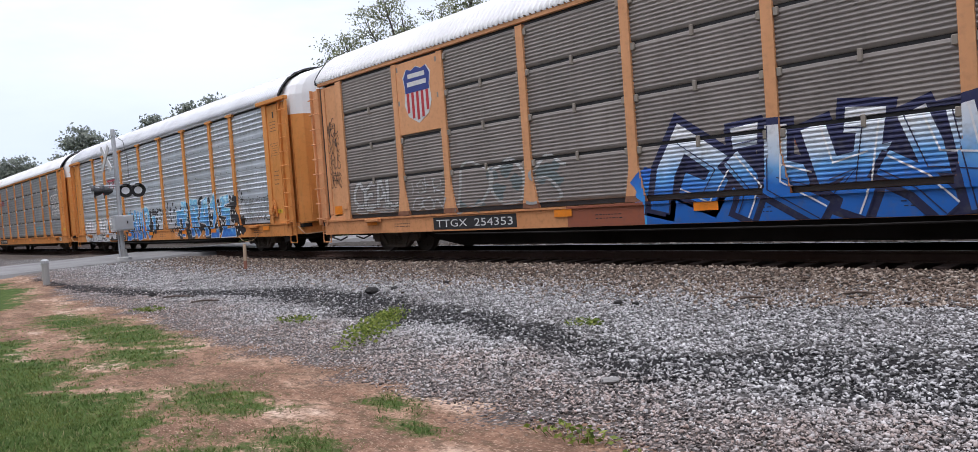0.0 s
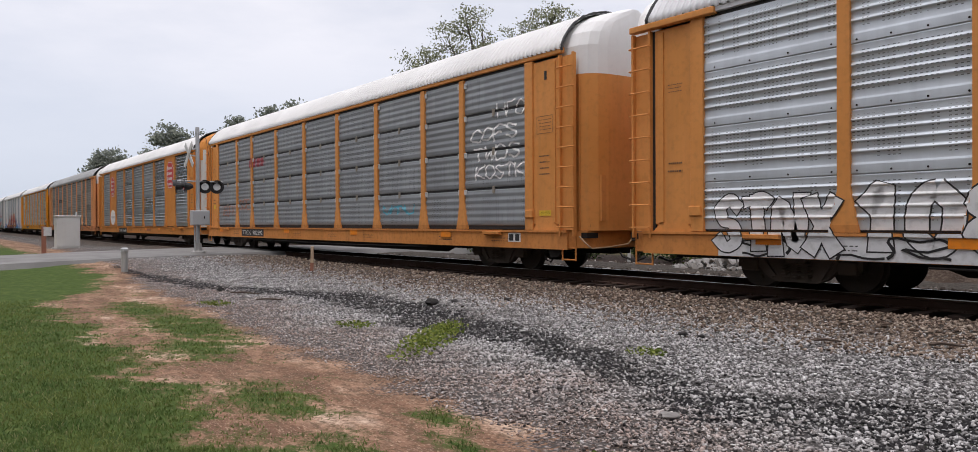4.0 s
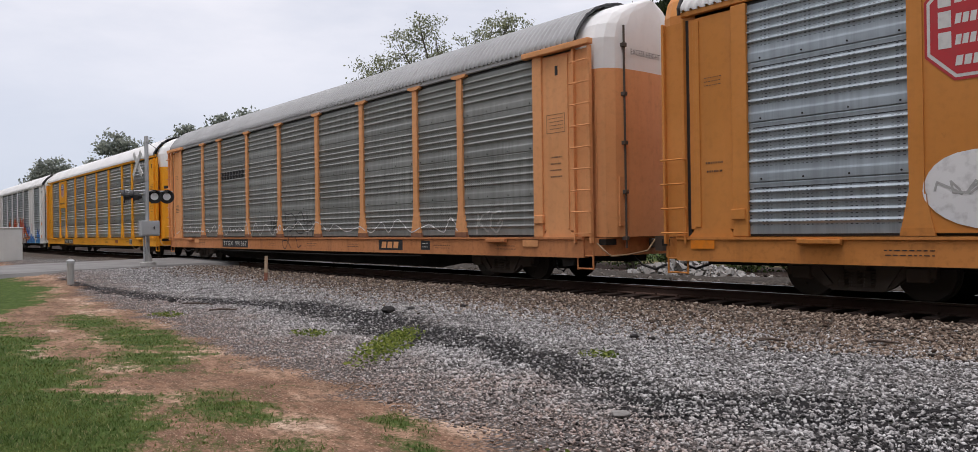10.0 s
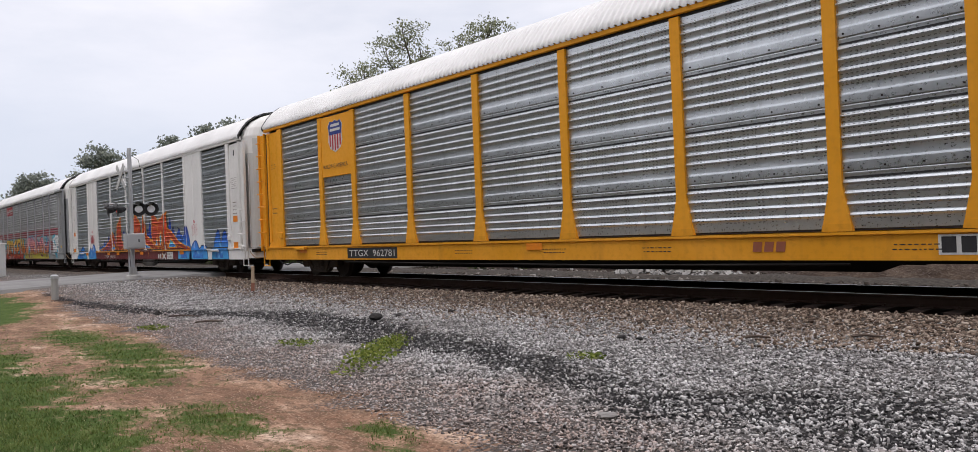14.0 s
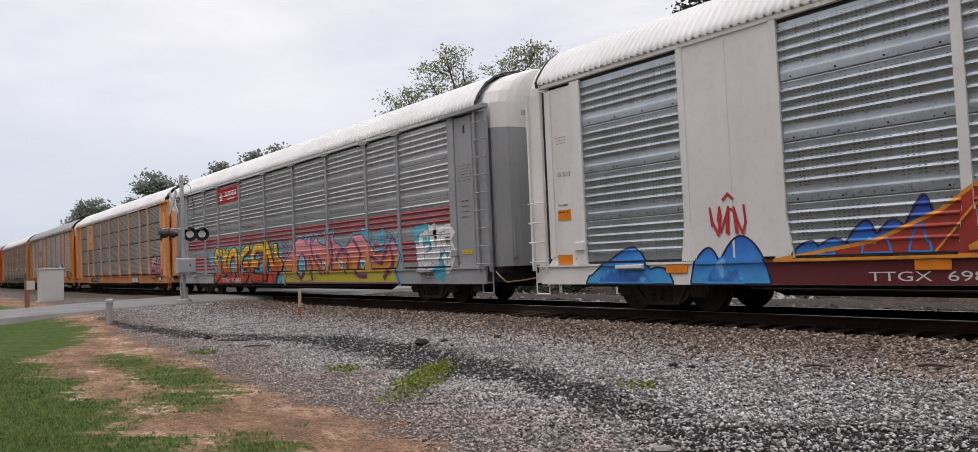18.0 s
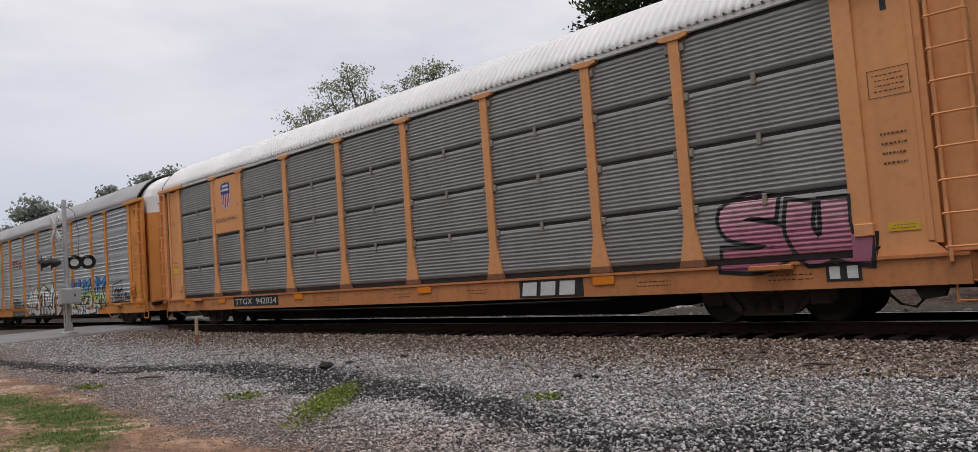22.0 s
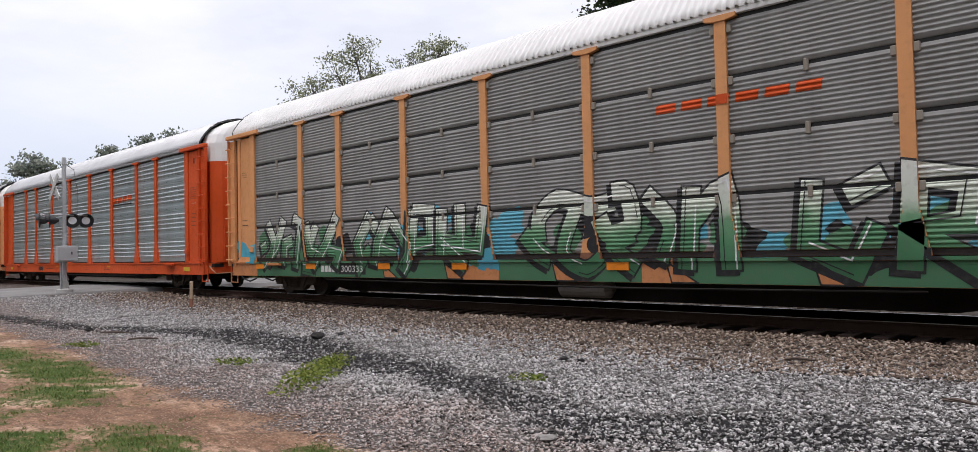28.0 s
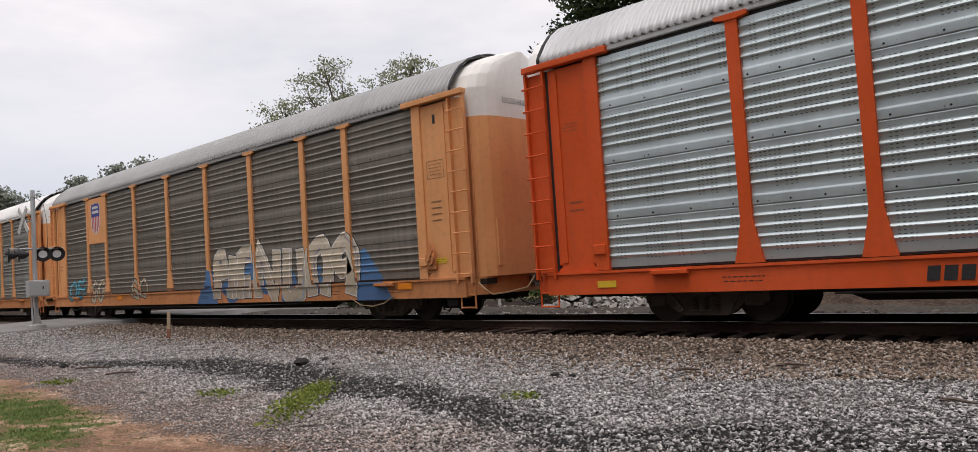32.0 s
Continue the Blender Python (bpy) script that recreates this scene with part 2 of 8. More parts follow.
M["p_grey"] = sheet_metal("grey_side_sheet", (0.50, 0.515, 0.525), 0.66, 0.34, (0.15, 0.155, 0.16), 0.5)
M["p_olive"] = sheet_metal("olive_grey_side_sheet", (0.265, 0.275, 0.262), 0.35, 0.48, (0.085, 0.078, 0.068), 0.6, True, 0.72, 0.28)
M["p_brown"] = sheet_metal("brown_grey_side_sheet", (0.20, 0.18, 0.155), 0.35, 0.48, (0.07, 0.06, 0.05), 0.6, True, 0.5, 0.3)
M["p_umber"] = sheet_metal("dirty_louvre_sheet", (0.25, 0.222, 0.20), 0.1, 0.55, (0.09, 0.075, 0.062), 0.6, holes=False)
M["p_louvre"] = sheet_metal("grey_louvre_sheet", (0.275, 0.272, 0.265), 0.15, 0.54, (0.085, 0.077, 0.070), 0.6, holes=False)
M["p_louvre_blue"] = sheet_metal("blue_grey_louvre_sheet", (0.275, 0.295, 0.312), 0.3, 0.50, (0.12, 0.125, 0.13), 0.5)
M["p_louvre_silver"] = sheet_metal("silver_louvre_sheet", (0.52, 0.55, 0.57), 0.85, 0.30, (0.17, 0.18, 0.185), 0.5)
M["under"] = painted("grimy_black_underframe", (0.014, 0.012, 0.011), 0.9, (0.035, 0.026, 0.02), 0.6)
M["under"].node_tree.nodes["Principled BSDF"].inputs["Specular IOR Level"].default_value = 0.15
M["truck"] = painted("rusty_brown_cast_steel", (0.082, 0.066, 0.055), 0.8, (0.16, 0.10, 0.07), 0.5, False)
M["wheel"] = painted("dark_wheel_steel", (0.052, 0.043, 0.037), 0.65, (0.13, 0.085, 0.06), 0.5, False)
M["black"] = flat_paint("black_stencil_paint", (0.018, 0.018, 0.02))
M["stencil_white"] = flat_paint("white_stencil_paint", (0.66, 0.66, 0.64))
M["sign_red"] = flat_paint("sign_red_paint", (0.50, 0.032, 0.04), 0.5)
M["dull_red"] = flat_paint("dull_red_paint", (0.33, 0.048, 0.065), 0.5)
M["sign_blue"] = flat_paint("sign_blue_paint", (0.03, 0.055, 0.25), 0.5)
M["marker"] = flat_paint("orange_reflector", (0.80, 0.235, 0.006), 0.5)
M["hinge"] = painted("weathered_hinge_steel", (0.26, 0.23, 0.19), 0.6, (0.1, 0.07, 0.05), 0.6, False)
M["placard"] = flat_paint("yellow_placard", (0.72, 0.47, 0.03), 0.5)
M["maroon"] = painted("maroon_sill_paint", (0.115, 0.018, 0.02), 0.5, amount=0.3)
M["print"] = flat_paint("faded_brown_print", (0.11, 0.062, 0.036))
M["faint_red"] = flat_paint("faint_red_print", (0.30, 0.09, 0.045))
M["faint_orange"] = flat_paint("faint_orange_spray", (0.40, 0.165, 0.10))
M["worn_foot"] = painted("paint_worn_to_brown_rust", (0.235, 0.105, 0.058), 0.7, (0.09, 0.05, 0.035), 0.7)
M["rung"] = painted("worn_steel_rungs", (0.34, 0.235, 0.14), 0.5, amount=0.5, streaks=False)


# ---- building helpers ----
def part(name, data, material, parent, label="", at=None):
    """Links a bmesh or mesh as one object under a thing or part."""
    if isinstance(data, bmesh.types.BMesh):
        me = bpy.data.meshes.new(name)
        data.to_mesh(me)
        data.free()
        data = me
    ob = new(name, data)
    if not data.materials:
        data.materials.append(material)
    elif data.materials[0] is not material:
        ob.material_slots[0].link = "OBJECT"
        ob.material_slots[0].material = material
    ob.parent = parent
    if at is not None:
        ob.matrix_basis = at
    return tagged(ob, label)


def thing(name, label, category, at=None, group="", kind=""):
    ob = new(name)
    ob.empty_display_size = 0.3
    if at is not None:
        ob.matrix_basis = at
    return tagged(ob, label, category, group, kind)


def box(bm, x0, x1, y0, y1, z0, z1, bevel=0.0):
    vs = [bm.verts.new((x, y, z)) for x in (x0, x1) for y in (y0, y1) for z in (z0, z1)]
    fs = [bm.faces.new([vs[i] for i in q]) for q in ((0, 1, 3, 2), (4, 6, 7, 5), (0, 4, 5, 1), (2, 3, 7, 6), (0, 2, 6, 4), (1, 5, 7, 3))]
    if bevel:
        es = {e for f in fs for e in f.edges}
        bmesh.ops.bevel(bm, geom=list(es), offset=bevel, segments=1, affect="EDGES", profile=0.5)
    return fs


def box_mesh(*dims, bevel=0.0):
    bm = bmesh.new()
    box(bm, *dims, bevel=bevel)
    return bm


def prism(bm, outline, axis, a, b):
    """An outline of two coordinates swept along the third axis from a to b."""
    def place(p, s):
        return {"x": (s, p[0], p[1]), "y": (p[0], s, p[1]), "z": (p[0], p[1], s)}[axis]
    lo = [bm.verts.new(place(p, a)) for p in outline]
    hi = [bm.verts.new(place(p, b)) for p in outline]
    n = len(outline)
    fs = [bm.faces.new(lo), bm.faces.new(hi[::-1])]
    for i in range(n):
        fs.append(bm.faces.new((lo[i], hi[i], hi[(i + 1) % n], lo[(i + 1) % n])))
    bmesh.ops.recalc_face_normals(bm, faces=fs)
    return fs


def tube(bm, pts, radii, sides=8):
    """A tapered tube along points."""
    rings = []
    for i, p in enumerate(pts):
        p = Vector(p)
        d = (Vector(pts[min(i + 1, len(pts) - 1)]) - Vector(pts[max(i - 1, 0)])).normalized()
        u = d.orthogonal().normalized()
        v = d.cross(u)
        r = radii[i] if isinstance(radii, (list, tuple)) else radii
        rings.append([bm.verts.new(p + r * (math.cos(a) * u + math.sin(a) * v)) for a in (2 * math.pi * k / sides for k in range(sides))])
    for a, b in zip(rings, rings[1:]):
        turn = min(range(sides), key=lambda s: (a[0].co - b[s].co).length)
        for k in range(sides):
            bm.faces.new((a[k], a[(k + 1) % sides], b[(k + 1 + turn) % sides], b[(k + turn) % sides]))
    bm.faces.new(rings[0][::-1])
    bm.faces.new(rings[-1])


def disc(bm, c, r, axis, thick, sides=20, r2=None):
    """A short cylinder or cone frustum along an axis."""
    d = {"x": Vector((1, 0, 0)), "y": Vector((0, 1, 0)), "z": Vector((0, 0, 1))}[axis] if isinstance(axis, str) else Vector(axis).normalized()
    c = Vector(c)
    tube(bm, [c - d * thick / 2, c + d * thick / 2], [r, r if r2 is None else r2], sides)


def array_mesh(name, verts, faces, smooth=False):
    """A mesh from numpy arrays of places and of equal-sided faces."""
    me = bpy.data.meshes.new(name)
    k = faces.shape[1]
    me.vertices.add(len(verts))
    me.vertices.foreach_set("co", np.ascontiguousarray(verts, dtype=np.float32).ravel())
    me.loops.add(faces.size)
    me.loops.foreach_set("vertex_index", np.ascontiguousarray(faces, dtype=np.int32).ravel())
    me.polygons.add(len(faces))
    me.polygons.foreach_set("loop_start", np.arange(0, faces.size, k, dtype=np.int32))
    me.update(calc_edges=True)
    if smooth:
        me.polygons.foreach_set("use_smooth", np.ones(len(faces), dtype=bool))
    return me


# ---- ground, road and track ----
SIDE_Y, TRACK_Y = 11.4, 12.95


def ease(a, b, v):
    u = np.clip((v - a) / (b - a), 0, 1)
    return u * u * (3 - 2 * u)


def ground_z(x, y):
    b = np.interp(y, (-5, 3, 4.5, 7, 9.5, 10.6, 11.4, 11.75, 14.2, 15, 16, 18, 30), (-.4, -.36, -.32, -.27, -.24, -.2, -.2, -.265, -.265, -.22, -.25, -.35, -.4))
    w = ease(-22, -29, x) * ease(-52, -44, x) * ease(2, 8, y) * (np.asarray(y) < 11.2)
    return b + (-.08 - b) * w


def gravel_edge(x):
    return np.interp(x, (-60, -33, -25, -20, -14, -10.5, -8, -6.8, -5, -4, -3.2, -2.5, 0, 8), (6.5, 5.6, 5.2, 4.45, 4.2, 3.8, 3.74, 3.80, 3.60, 3.64, 3.66, 3.58, 3.35, 3.0))


def wobble(x, y, s, seed=0.0):
    """Smooth noise from a few sines, about -1 to 1."""
    return (np.sin(x * s + 1.3 + seed) * np.sin(y * s * 1.21 + 0.7 * seed) + 0.6 * np.sin(x * s * 2.13 - y * s * 1.7 + 2.1 * seed)
            + 0.45 * np.sin(x * s * 3.9 + y * s * 4.3 + seed) + 0.3 * np.sin(x * s * 7.7 - y * s * 6.1 + 3 * seed)) / 1.7


PATCHES = ((-6.5, 2.48, 0.8, 0.36), (-11.6, 3.25, 2.4, 0.62), (-9.6, 2.75, 0.9, 0.5), (-4.95, 3.28, 0.42, 0.16), (-4.8, 2.35, 0.42, 0.22), (-14.5, 3.2, 1.6, 0.5), (-4.3, 3.0, 0.35, 0.12))


def grass_mask(x, y):
    lawn = np.interp(x, (-60, -30, -24, -19, -17, -14.5, -9.6, -7.6, -5.5, -4.9, -3.8, -3.2, 0, 8), (4.6, 4.2, 4.3, 3.2, 1.95, 2.0, 2.0, 1.85, 1.8, 1.95, 2.25, 2.05, 1.8, 1.5))
    g = ease(-0.5, 0.6, lawn - y + 0.34 * wobble(x, y, 2.2) + 0.34 * wobble(x, y, 9.0, 1.0))
    for px, py, rx, ry in PATCHES:
        d = np.sqrt(((x - px) / rx) ** 2 + ((y - py) / ry) ** 2)
        g = np.maximum(g, 0.78 * ease(1.6, 0.1, d + 0.36 * wobble(x, y, 4.1, 2.0) + 0.34 * wobble(x, y, 11.0, 3.0)))
    g = np.maximum(g, 0.30 * ease(0.25, 0.9, wobble(x, y, 1.3, 7.0)) * ease(0.0, -0.6, y - gravel_edge(x)))
    g = g * (1 - 0.75 * ease(-0.5, -4.0, y))
    far = ease(24, 28, y)
    return np.clip(np.maximum(g * ease(0.1, -0.35, y - gravel_edge(x)), far * 0.8), 0, 1)


def dark_mask(x, y):
    mid = np.interp(x, (-30, -18, -13, -9, -7.2, -6, -4.9, -4, -3, -2, 3), (4.9, 5.3, 6.8, 6.2, 6.1, 5.8, 5.45, 5.25, 5.4, 5.7, 5.9))
    half = np.interp(x, (-30, -18, -13, -9, -6, -4.9, -4, -3, -2, 3), (0.15, 0.42, 0.75, 0.75, 0.45, 0.42, 0.56, 0.85, 1.1, 1.2))
    return ease(1.25, 0.45, np.abs(y - mid) / half + 0.4 * wobble(x, y, 1.9, 5.0) + 0.35 * wobble(x, y, 7.3, 1.5))


def top_z(x, y):
    """The ground's surface with its small swells and the low dark ruts."""
    return ground_z(x, y) + 0.012 * wobble(x, y, 3.1) * (y < 10.5) + 0.03 * np.exp(-((y - gravel_edge(x) - 1.0) / 0.8) ** 2) - 0.03 * dark_mask(x, y)


gx = np.concatenate(([-1800, -900, -450, -250, -170, -120, -90, -72], np.arange(-60, 12.01, 0.2), [16, 24, 40, 70, 120, 250, 500, 1000, 1800]))
gy = np.concatenate(([-1500, -700, -300, -120, -60, -30, -15, -8], np.arange(-4, 20.01, 0.2), [22, 25, 30, 40, 60, 100, 180, 350, 800, 1800]))
GX, GY = np.meshgrid(gx, gy)
gravel = ease(-0.7, 0.5, GY - gravel_edge(GX) + 0.3 * wobble(GX, GY, 2.7, 1.0)) * ease(28, 24.0, GY)
grass, dark = grass_mask(GX, GY), dark_mask(GX, GY)
GZ = top_z(GX, GY)
gv = np.stack([GX.ravel(), GY.ravel(), GZ.ravel()], 1)
nx, ny = len(gx), len(gy)
gi = (np.arange(ny - 1)[:, None] * nx + np.arange(nx - 1)[None, :]).ravel()
ground_mesh = array_mesh("ground", gv, np.stack([gi, gi + 1, gi + nx + 1, gi + nx], 1), smooth=True)
# one mask paints the shade under the train and the dark earth behind it
for key, values in (("gravel", gravel), ("grass", grass), ("dark", dark), ("track_shade", ease(11.1, 11.6, GY + 0.12 * wobble(GX, GY, 2.9, 6.0)) * np.maximum(ease(15.8, 14.6, GY), (0.8 + 0.18 * ease(-9, -4, GX)) * ease(15.0, 16.2, GY) * ease(45, 28, GY))), ("dust", ease(1.9, 0.1, GY - gravel_edge(GX) + 0.5 * wobble(GX, GY, 1.6, 2.0))), ("rusty", ease(7.8, 9.8, GY + 0.5 * wobble(GX, GY, 1.3, 4.0)))):
    a = ground_mesh.attributes.new(key, "FLOAT", "POINT")
    a.data.foreach_set("value", values.astype(np.float32).ravel())


def attr(n, name):
    x = n.new("ShaderNodeAttribute")
    x.attribute_name = name
    return x.outputs["Fac"]


m, n, l, b = mat_base("ground_cover", 0.95)
b.inputs["Specular IOR Level"].default_value = 0.08
soil_n, soil_f, soil_m = noise_node(n, l, 1.1, 7, (0.8, 1.7, 1.0)), noise_node(n, l, 26, 6), noise_node(n, l, 7.5, 6, (0.8, 1.6, 1.0))
soil = ramp_node(n, l, soil_n, (0.34, (0.14, 0.082, 0.056)), (0.48, (0.24, 0.140, 0.093)), (0.58, (0.36, 0.230, 0.160)), (0.68, (0.56, 0.42, 0.32)))
soil = mix_node(n, l, ramp_node(n, l, soil_m, (0.45, 0.0), (0.62, 0.8)), soil, (0.125, 0.082, 0.056))
soil = mix_node(n, l, ramp_node(n, l, soil_f, (0.46, 0.0), (0.64, 0.7)), soil, (0.11, 0.064, 0.038))
grit = noise_node(n, l, 48, 3, (0.6, 1.5, 1.0))
soil = mix_node(n, l, ramp_node(n, l, grit, (0.56, 0.0), (0.68, 0.55)), soil, (0.55, 0.40, 0.29))
vor = node(n, "TexVoronoi", Scale=25.0)
l.new(n.new("ShaderNodeTexCoord").outputs["Object"], vor.inputs["Vector"])
vsep = n.new("ShaderNodeSeparateColor")
l.new(vor.outputs["Color"], vsep.inputs[0])
pebble = ramp_node(n, l, vsep.outputs[0], (0.0, (0.09, 0.085, 0.083)), (0.5, (0.26, 0.247, 0.24)), (1.0, (0.50, 0.485, 0.475)))
rust = ramp_node(n, l, vsep.outputs[1], (0.0, (0.085, 0.06, 0.045)), (0.6, (0.185, 0.137, 0.105)), (1.0, (0.31, 0.25, 0.2)))
pebble = mix_node(n, l, attr(n, "rusty"), pebble, rust)
pebble = mix_node(n, l, math_node(n, l, "MULTIPLY", attr(n, "dust"), ramp_node(n, l, soil_m, (0.35, 0.2), (0.65, 0.75))), pebble, (0.35, 0.25, 0.21))
# shade in the crevices between pebbles, put into the colour by cell distance
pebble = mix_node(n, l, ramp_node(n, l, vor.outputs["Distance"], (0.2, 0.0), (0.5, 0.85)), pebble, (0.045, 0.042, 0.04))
ragged = math_node(n, l, "SUBTRACT", soil_f, 0.5)
dk = ramp_node(n, l, math_node(n, l, "ADD", attr(n, "dark"), math_node(n, l, "MULTIPLY", ragged, 1.2)), (0.3, 0.0), (0.7, 0.95))
pebble = mix_node(n, l, dk, pebble, (0.019, 0.018, 0.019))
# the train's shade put into the ground colour, with dark earth beyond the track
pebble = mix_node(n, l, attr(n, "track_shade"), pebble, (0.018, 0.010, 0.008))
gf = ramp_node(n, l, math_node(n, l, "ADD", attr(n, "gravel"), math_node(n, l, "MULTIPLY", ragged, 1.4)), (0.4, 0.0), (0.62, 1.0))
turf = ramp_node(n, l, noise_node(n, l, 6.5, 7), (0.32, (0.040, 0.063, 0.016)), (0.55, (0.057, 0.090, 0.022)), (0.75, (0.100, 0.118, 0.038)))
gr = ramp_node(n, l, math_node(n, l, "ADD", math_node(n, l, "MULTIPLY", attr(n, "grass"), 1.3), math_node(n, l, "MULTIPLY", math_node(n, l, "ADD", ragged, math_node(n, l, "SUBTRACT", soil_m, 0.5)), 1.3)), (0.25, 0.0), (0.8, 1.0))
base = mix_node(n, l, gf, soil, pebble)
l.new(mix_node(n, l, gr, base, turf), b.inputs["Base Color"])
bump_node(n, l, b, math_node(n, l, "ADD", math_node(n, l, "MULTIPLY", vor.outputs["Distance"], gf), soil_f), 0.6, 0.03)
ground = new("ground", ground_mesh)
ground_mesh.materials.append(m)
tagged(ground, "gravel, bare brown dirt and patchy grass beside the railway", "ground", kind="structure")

# loose ballast stones: angular, about five centimetres
rng = np.random.default_rng(7)


def stones(name, label, count, near, far, keep, small, large, colours):
    r = near + (far - near) * rng.random(count) ** 1.5
    az = np.radians(np.where(rng.random(count) < 0.88, rng.uniform(2, 83, count), rng.uniform(-60, 10, count)))
    x, y = -np.sin(az) * r, np.cos(az) * r
    ok = keep(x, y)
    x, y, r = x[ok], y[ok], r[ok]
    k = len(x)
    size = (small + (large - small) * rng.random(k) ** 1.8) * (1 - 0.15 * ease(1.4, 0.2, y - gravel_edge(x))) * (1 + 0.014 * np.clip(r - 6, 0, 20))
    cube = np.array([(a, c, d) for a in (-1, 1) for c in (-1, 1) for d in (-1, 1)], dtype=float)
    v = cube[None] * (0.55 + 0.45 * rng.random((k, 8, 3)))
    v *= np.stack([np.ones(k) * 1.15, 0.55 + 0.4 * rng.random(k), 0.24 + 0.28 * rng.random(k)], 1)[:, None]
    q = rng.normal(size=(k, 4))
    q[:, 1:3] *= 0.32
    q /= np.linalg.norm(q, axis=1)[:, None]
    w0, a0, b0, c0 = q.T
    rot = np.stack([1 - 2 * (b0 * b0 + c0 * c0), 2 * (a0 * b0 - c0 * w0), 2 * (a0 * c0 + b0 * w0), 2 * (a0 * b0 + c0 * w0), 1 - 2 * (a0 * a0 + c0 * c0),
                    2 * (b0 * c0 - a0 * w0), 2 * (a0 * c0 - b0 * w0), 2 * (b0 * c0 + a0 * w0), 1 - 2 * (a0 * a0 + b0 * b0)], 1).reshape(k, 3, 3)
    v = np.einsum("kij,kvj->kvi", rot, v) * (size / 2)[:, None, None]
    v += np.stack([x, y, top_z(x, y) + 0.004 + size * 0.16], 1)[:, None]
    quads = np.array([(0, 1, 3, 2), (4, 6, 7, 5), (0, 4, 5, 1), (2, 3, 7, 6), (0, 2, 6, 4), (1, 5, 7, 3)])
    me = array_mesh(name, v.reshape(-1, 3), (quads[None] + 8 * np.arange(k)[:, None, None]).reshape(-1, 4))
    a = me.attributes.new("dust", "FLOAT", "POINT")
    a.data.foreach_set("value", np.repeat(ease(1.9, 0.1, y - gravel_edge(x) + 0.5 * wobble(x, y, 1.6, 2.0)) * rng.random(k) ** 0.6, 8).astype(np.float32))
    # share of darkened stones: high in the dark band, some towards the near right
    a = me.attributes.new("dark_stone", "FLOAT", "POINT")
    a.data.foreach_set("value", np.repeat((np.maximum(dark_mask(x, y) * np.interp(x, (-6, -4), (0.75, 0.45)), 0.3 * ease(-8, -3, x) * ease(9.5, 7.5, y)) > rng.random(k)) * (0.45 + 0.5 * rng.random(k)), 8).astype(np.float32))
    m, n, l, b = mat_base(name + "_rock", 0.9)
    b.inputs["Specular IOR Level"].default_value = 0.12
    geo = n.new("ShaderNodeNewGeometry")
    c = ramp_node(n, l, geo.outputs["Random Per Island"], *colours)
    fine = noise_node(n, l, 60, 4)
    c = mix_node(n, l, ramp_node(n, l, fine, (0.45, 0.0), (0.75, 0.3)), c, (0.10, 0.092, 0.085))
    c = mix_node(n, l, math_node(n, l, "MULTIPLY", attr(n, "dust"), 0.85), c, (0.39, 0.285, 0.24))
    c = mix_node(n, l, attr(n, "dark_stone"), c, (0.022, 0.021, 0.022))
    stain = noise_node(n, l, 0.9, 5)
    c = mix_node(n, l, ramp_node(n, l, stain, (0.5, 0.0), (0.72, 0.4)), c, (0.15, 0.125, 0.11))
    l.new(c, b.inputs["Base Color"])
    bump_node(n, l, b, fine, 0.5, 0.006)
    me.materials.append(m)
    return tagged(new(name, me), label, "gravel", kind="stuff")


stones("gravel_stones", "loose grey crushed gravel on the ground beside the track", 330000, 3.2, 33.0,
       lambda x, y: (y > gravel_edge(x) - 0.25 + 0.45 * np.abs(rng.normal(size=len(x)))) & (y < 9.3 + 0.7 * rng.normal(size=len(x))) & (y < 11.2)
       & (rng.random(len(x)) > 0.35 * dark_mask(x, y)) & (rng.random(len(x)) > 0.1 * ease(1.3, 0.2, y - gravel_edge(x))) & ~((x < -29.3) & (x > -38.5)), 0.014, 0.042,
       ((0.0, (0.20, 0.192, 0.190)), (0.25, (0.36, 0.345, 0.340)), (0.6, (0.49, 0.475, 0.47)), (0.9, (0.60, 0.585, 0.58)), (1.0, (0.70, 0.69, 0.685))))
stones("ballast_stones", "rust-stained brown ballast stones along the rail", 90000, 9.0, 30.0,
       lambda x, y: (y > 8.7 + 0.6 * rng.normal(size=len(x))) & (y < 11.42) & ~((x < -29.3) & (x > -38.5)), 0.028, 0.062,
       ((0.0, (0.070, 0.048, 0.037)), (0.4, (0.185, 0.135, 0.103)), (0.75, (0.29, 0.225, 0.178)), (1.0, (0.46, 0.39, 0.325))))

stones("bank_rubble", "broken brown and grey rock behind the track", 26000, 15.0, 40.0,
       lambda x, y: (y > 15.2 + 0.3 * rng.normal(size=len(x))) & (y < 20.5) & (y > 14.9) & (rng.random(len(x)) > 0.8 * ease(-9, -4, x)) & ~((x < -29.3) & (x > -38.5)), 0.05, 0.17,
       ((0.0, (0.03, 0.024, 0.02)), (0.5, (0.085, 0.07, 0.058)), (0.85, (0.17, 0.15, 0.13)), (1.0, (0.42, 0.40, 0.37))))


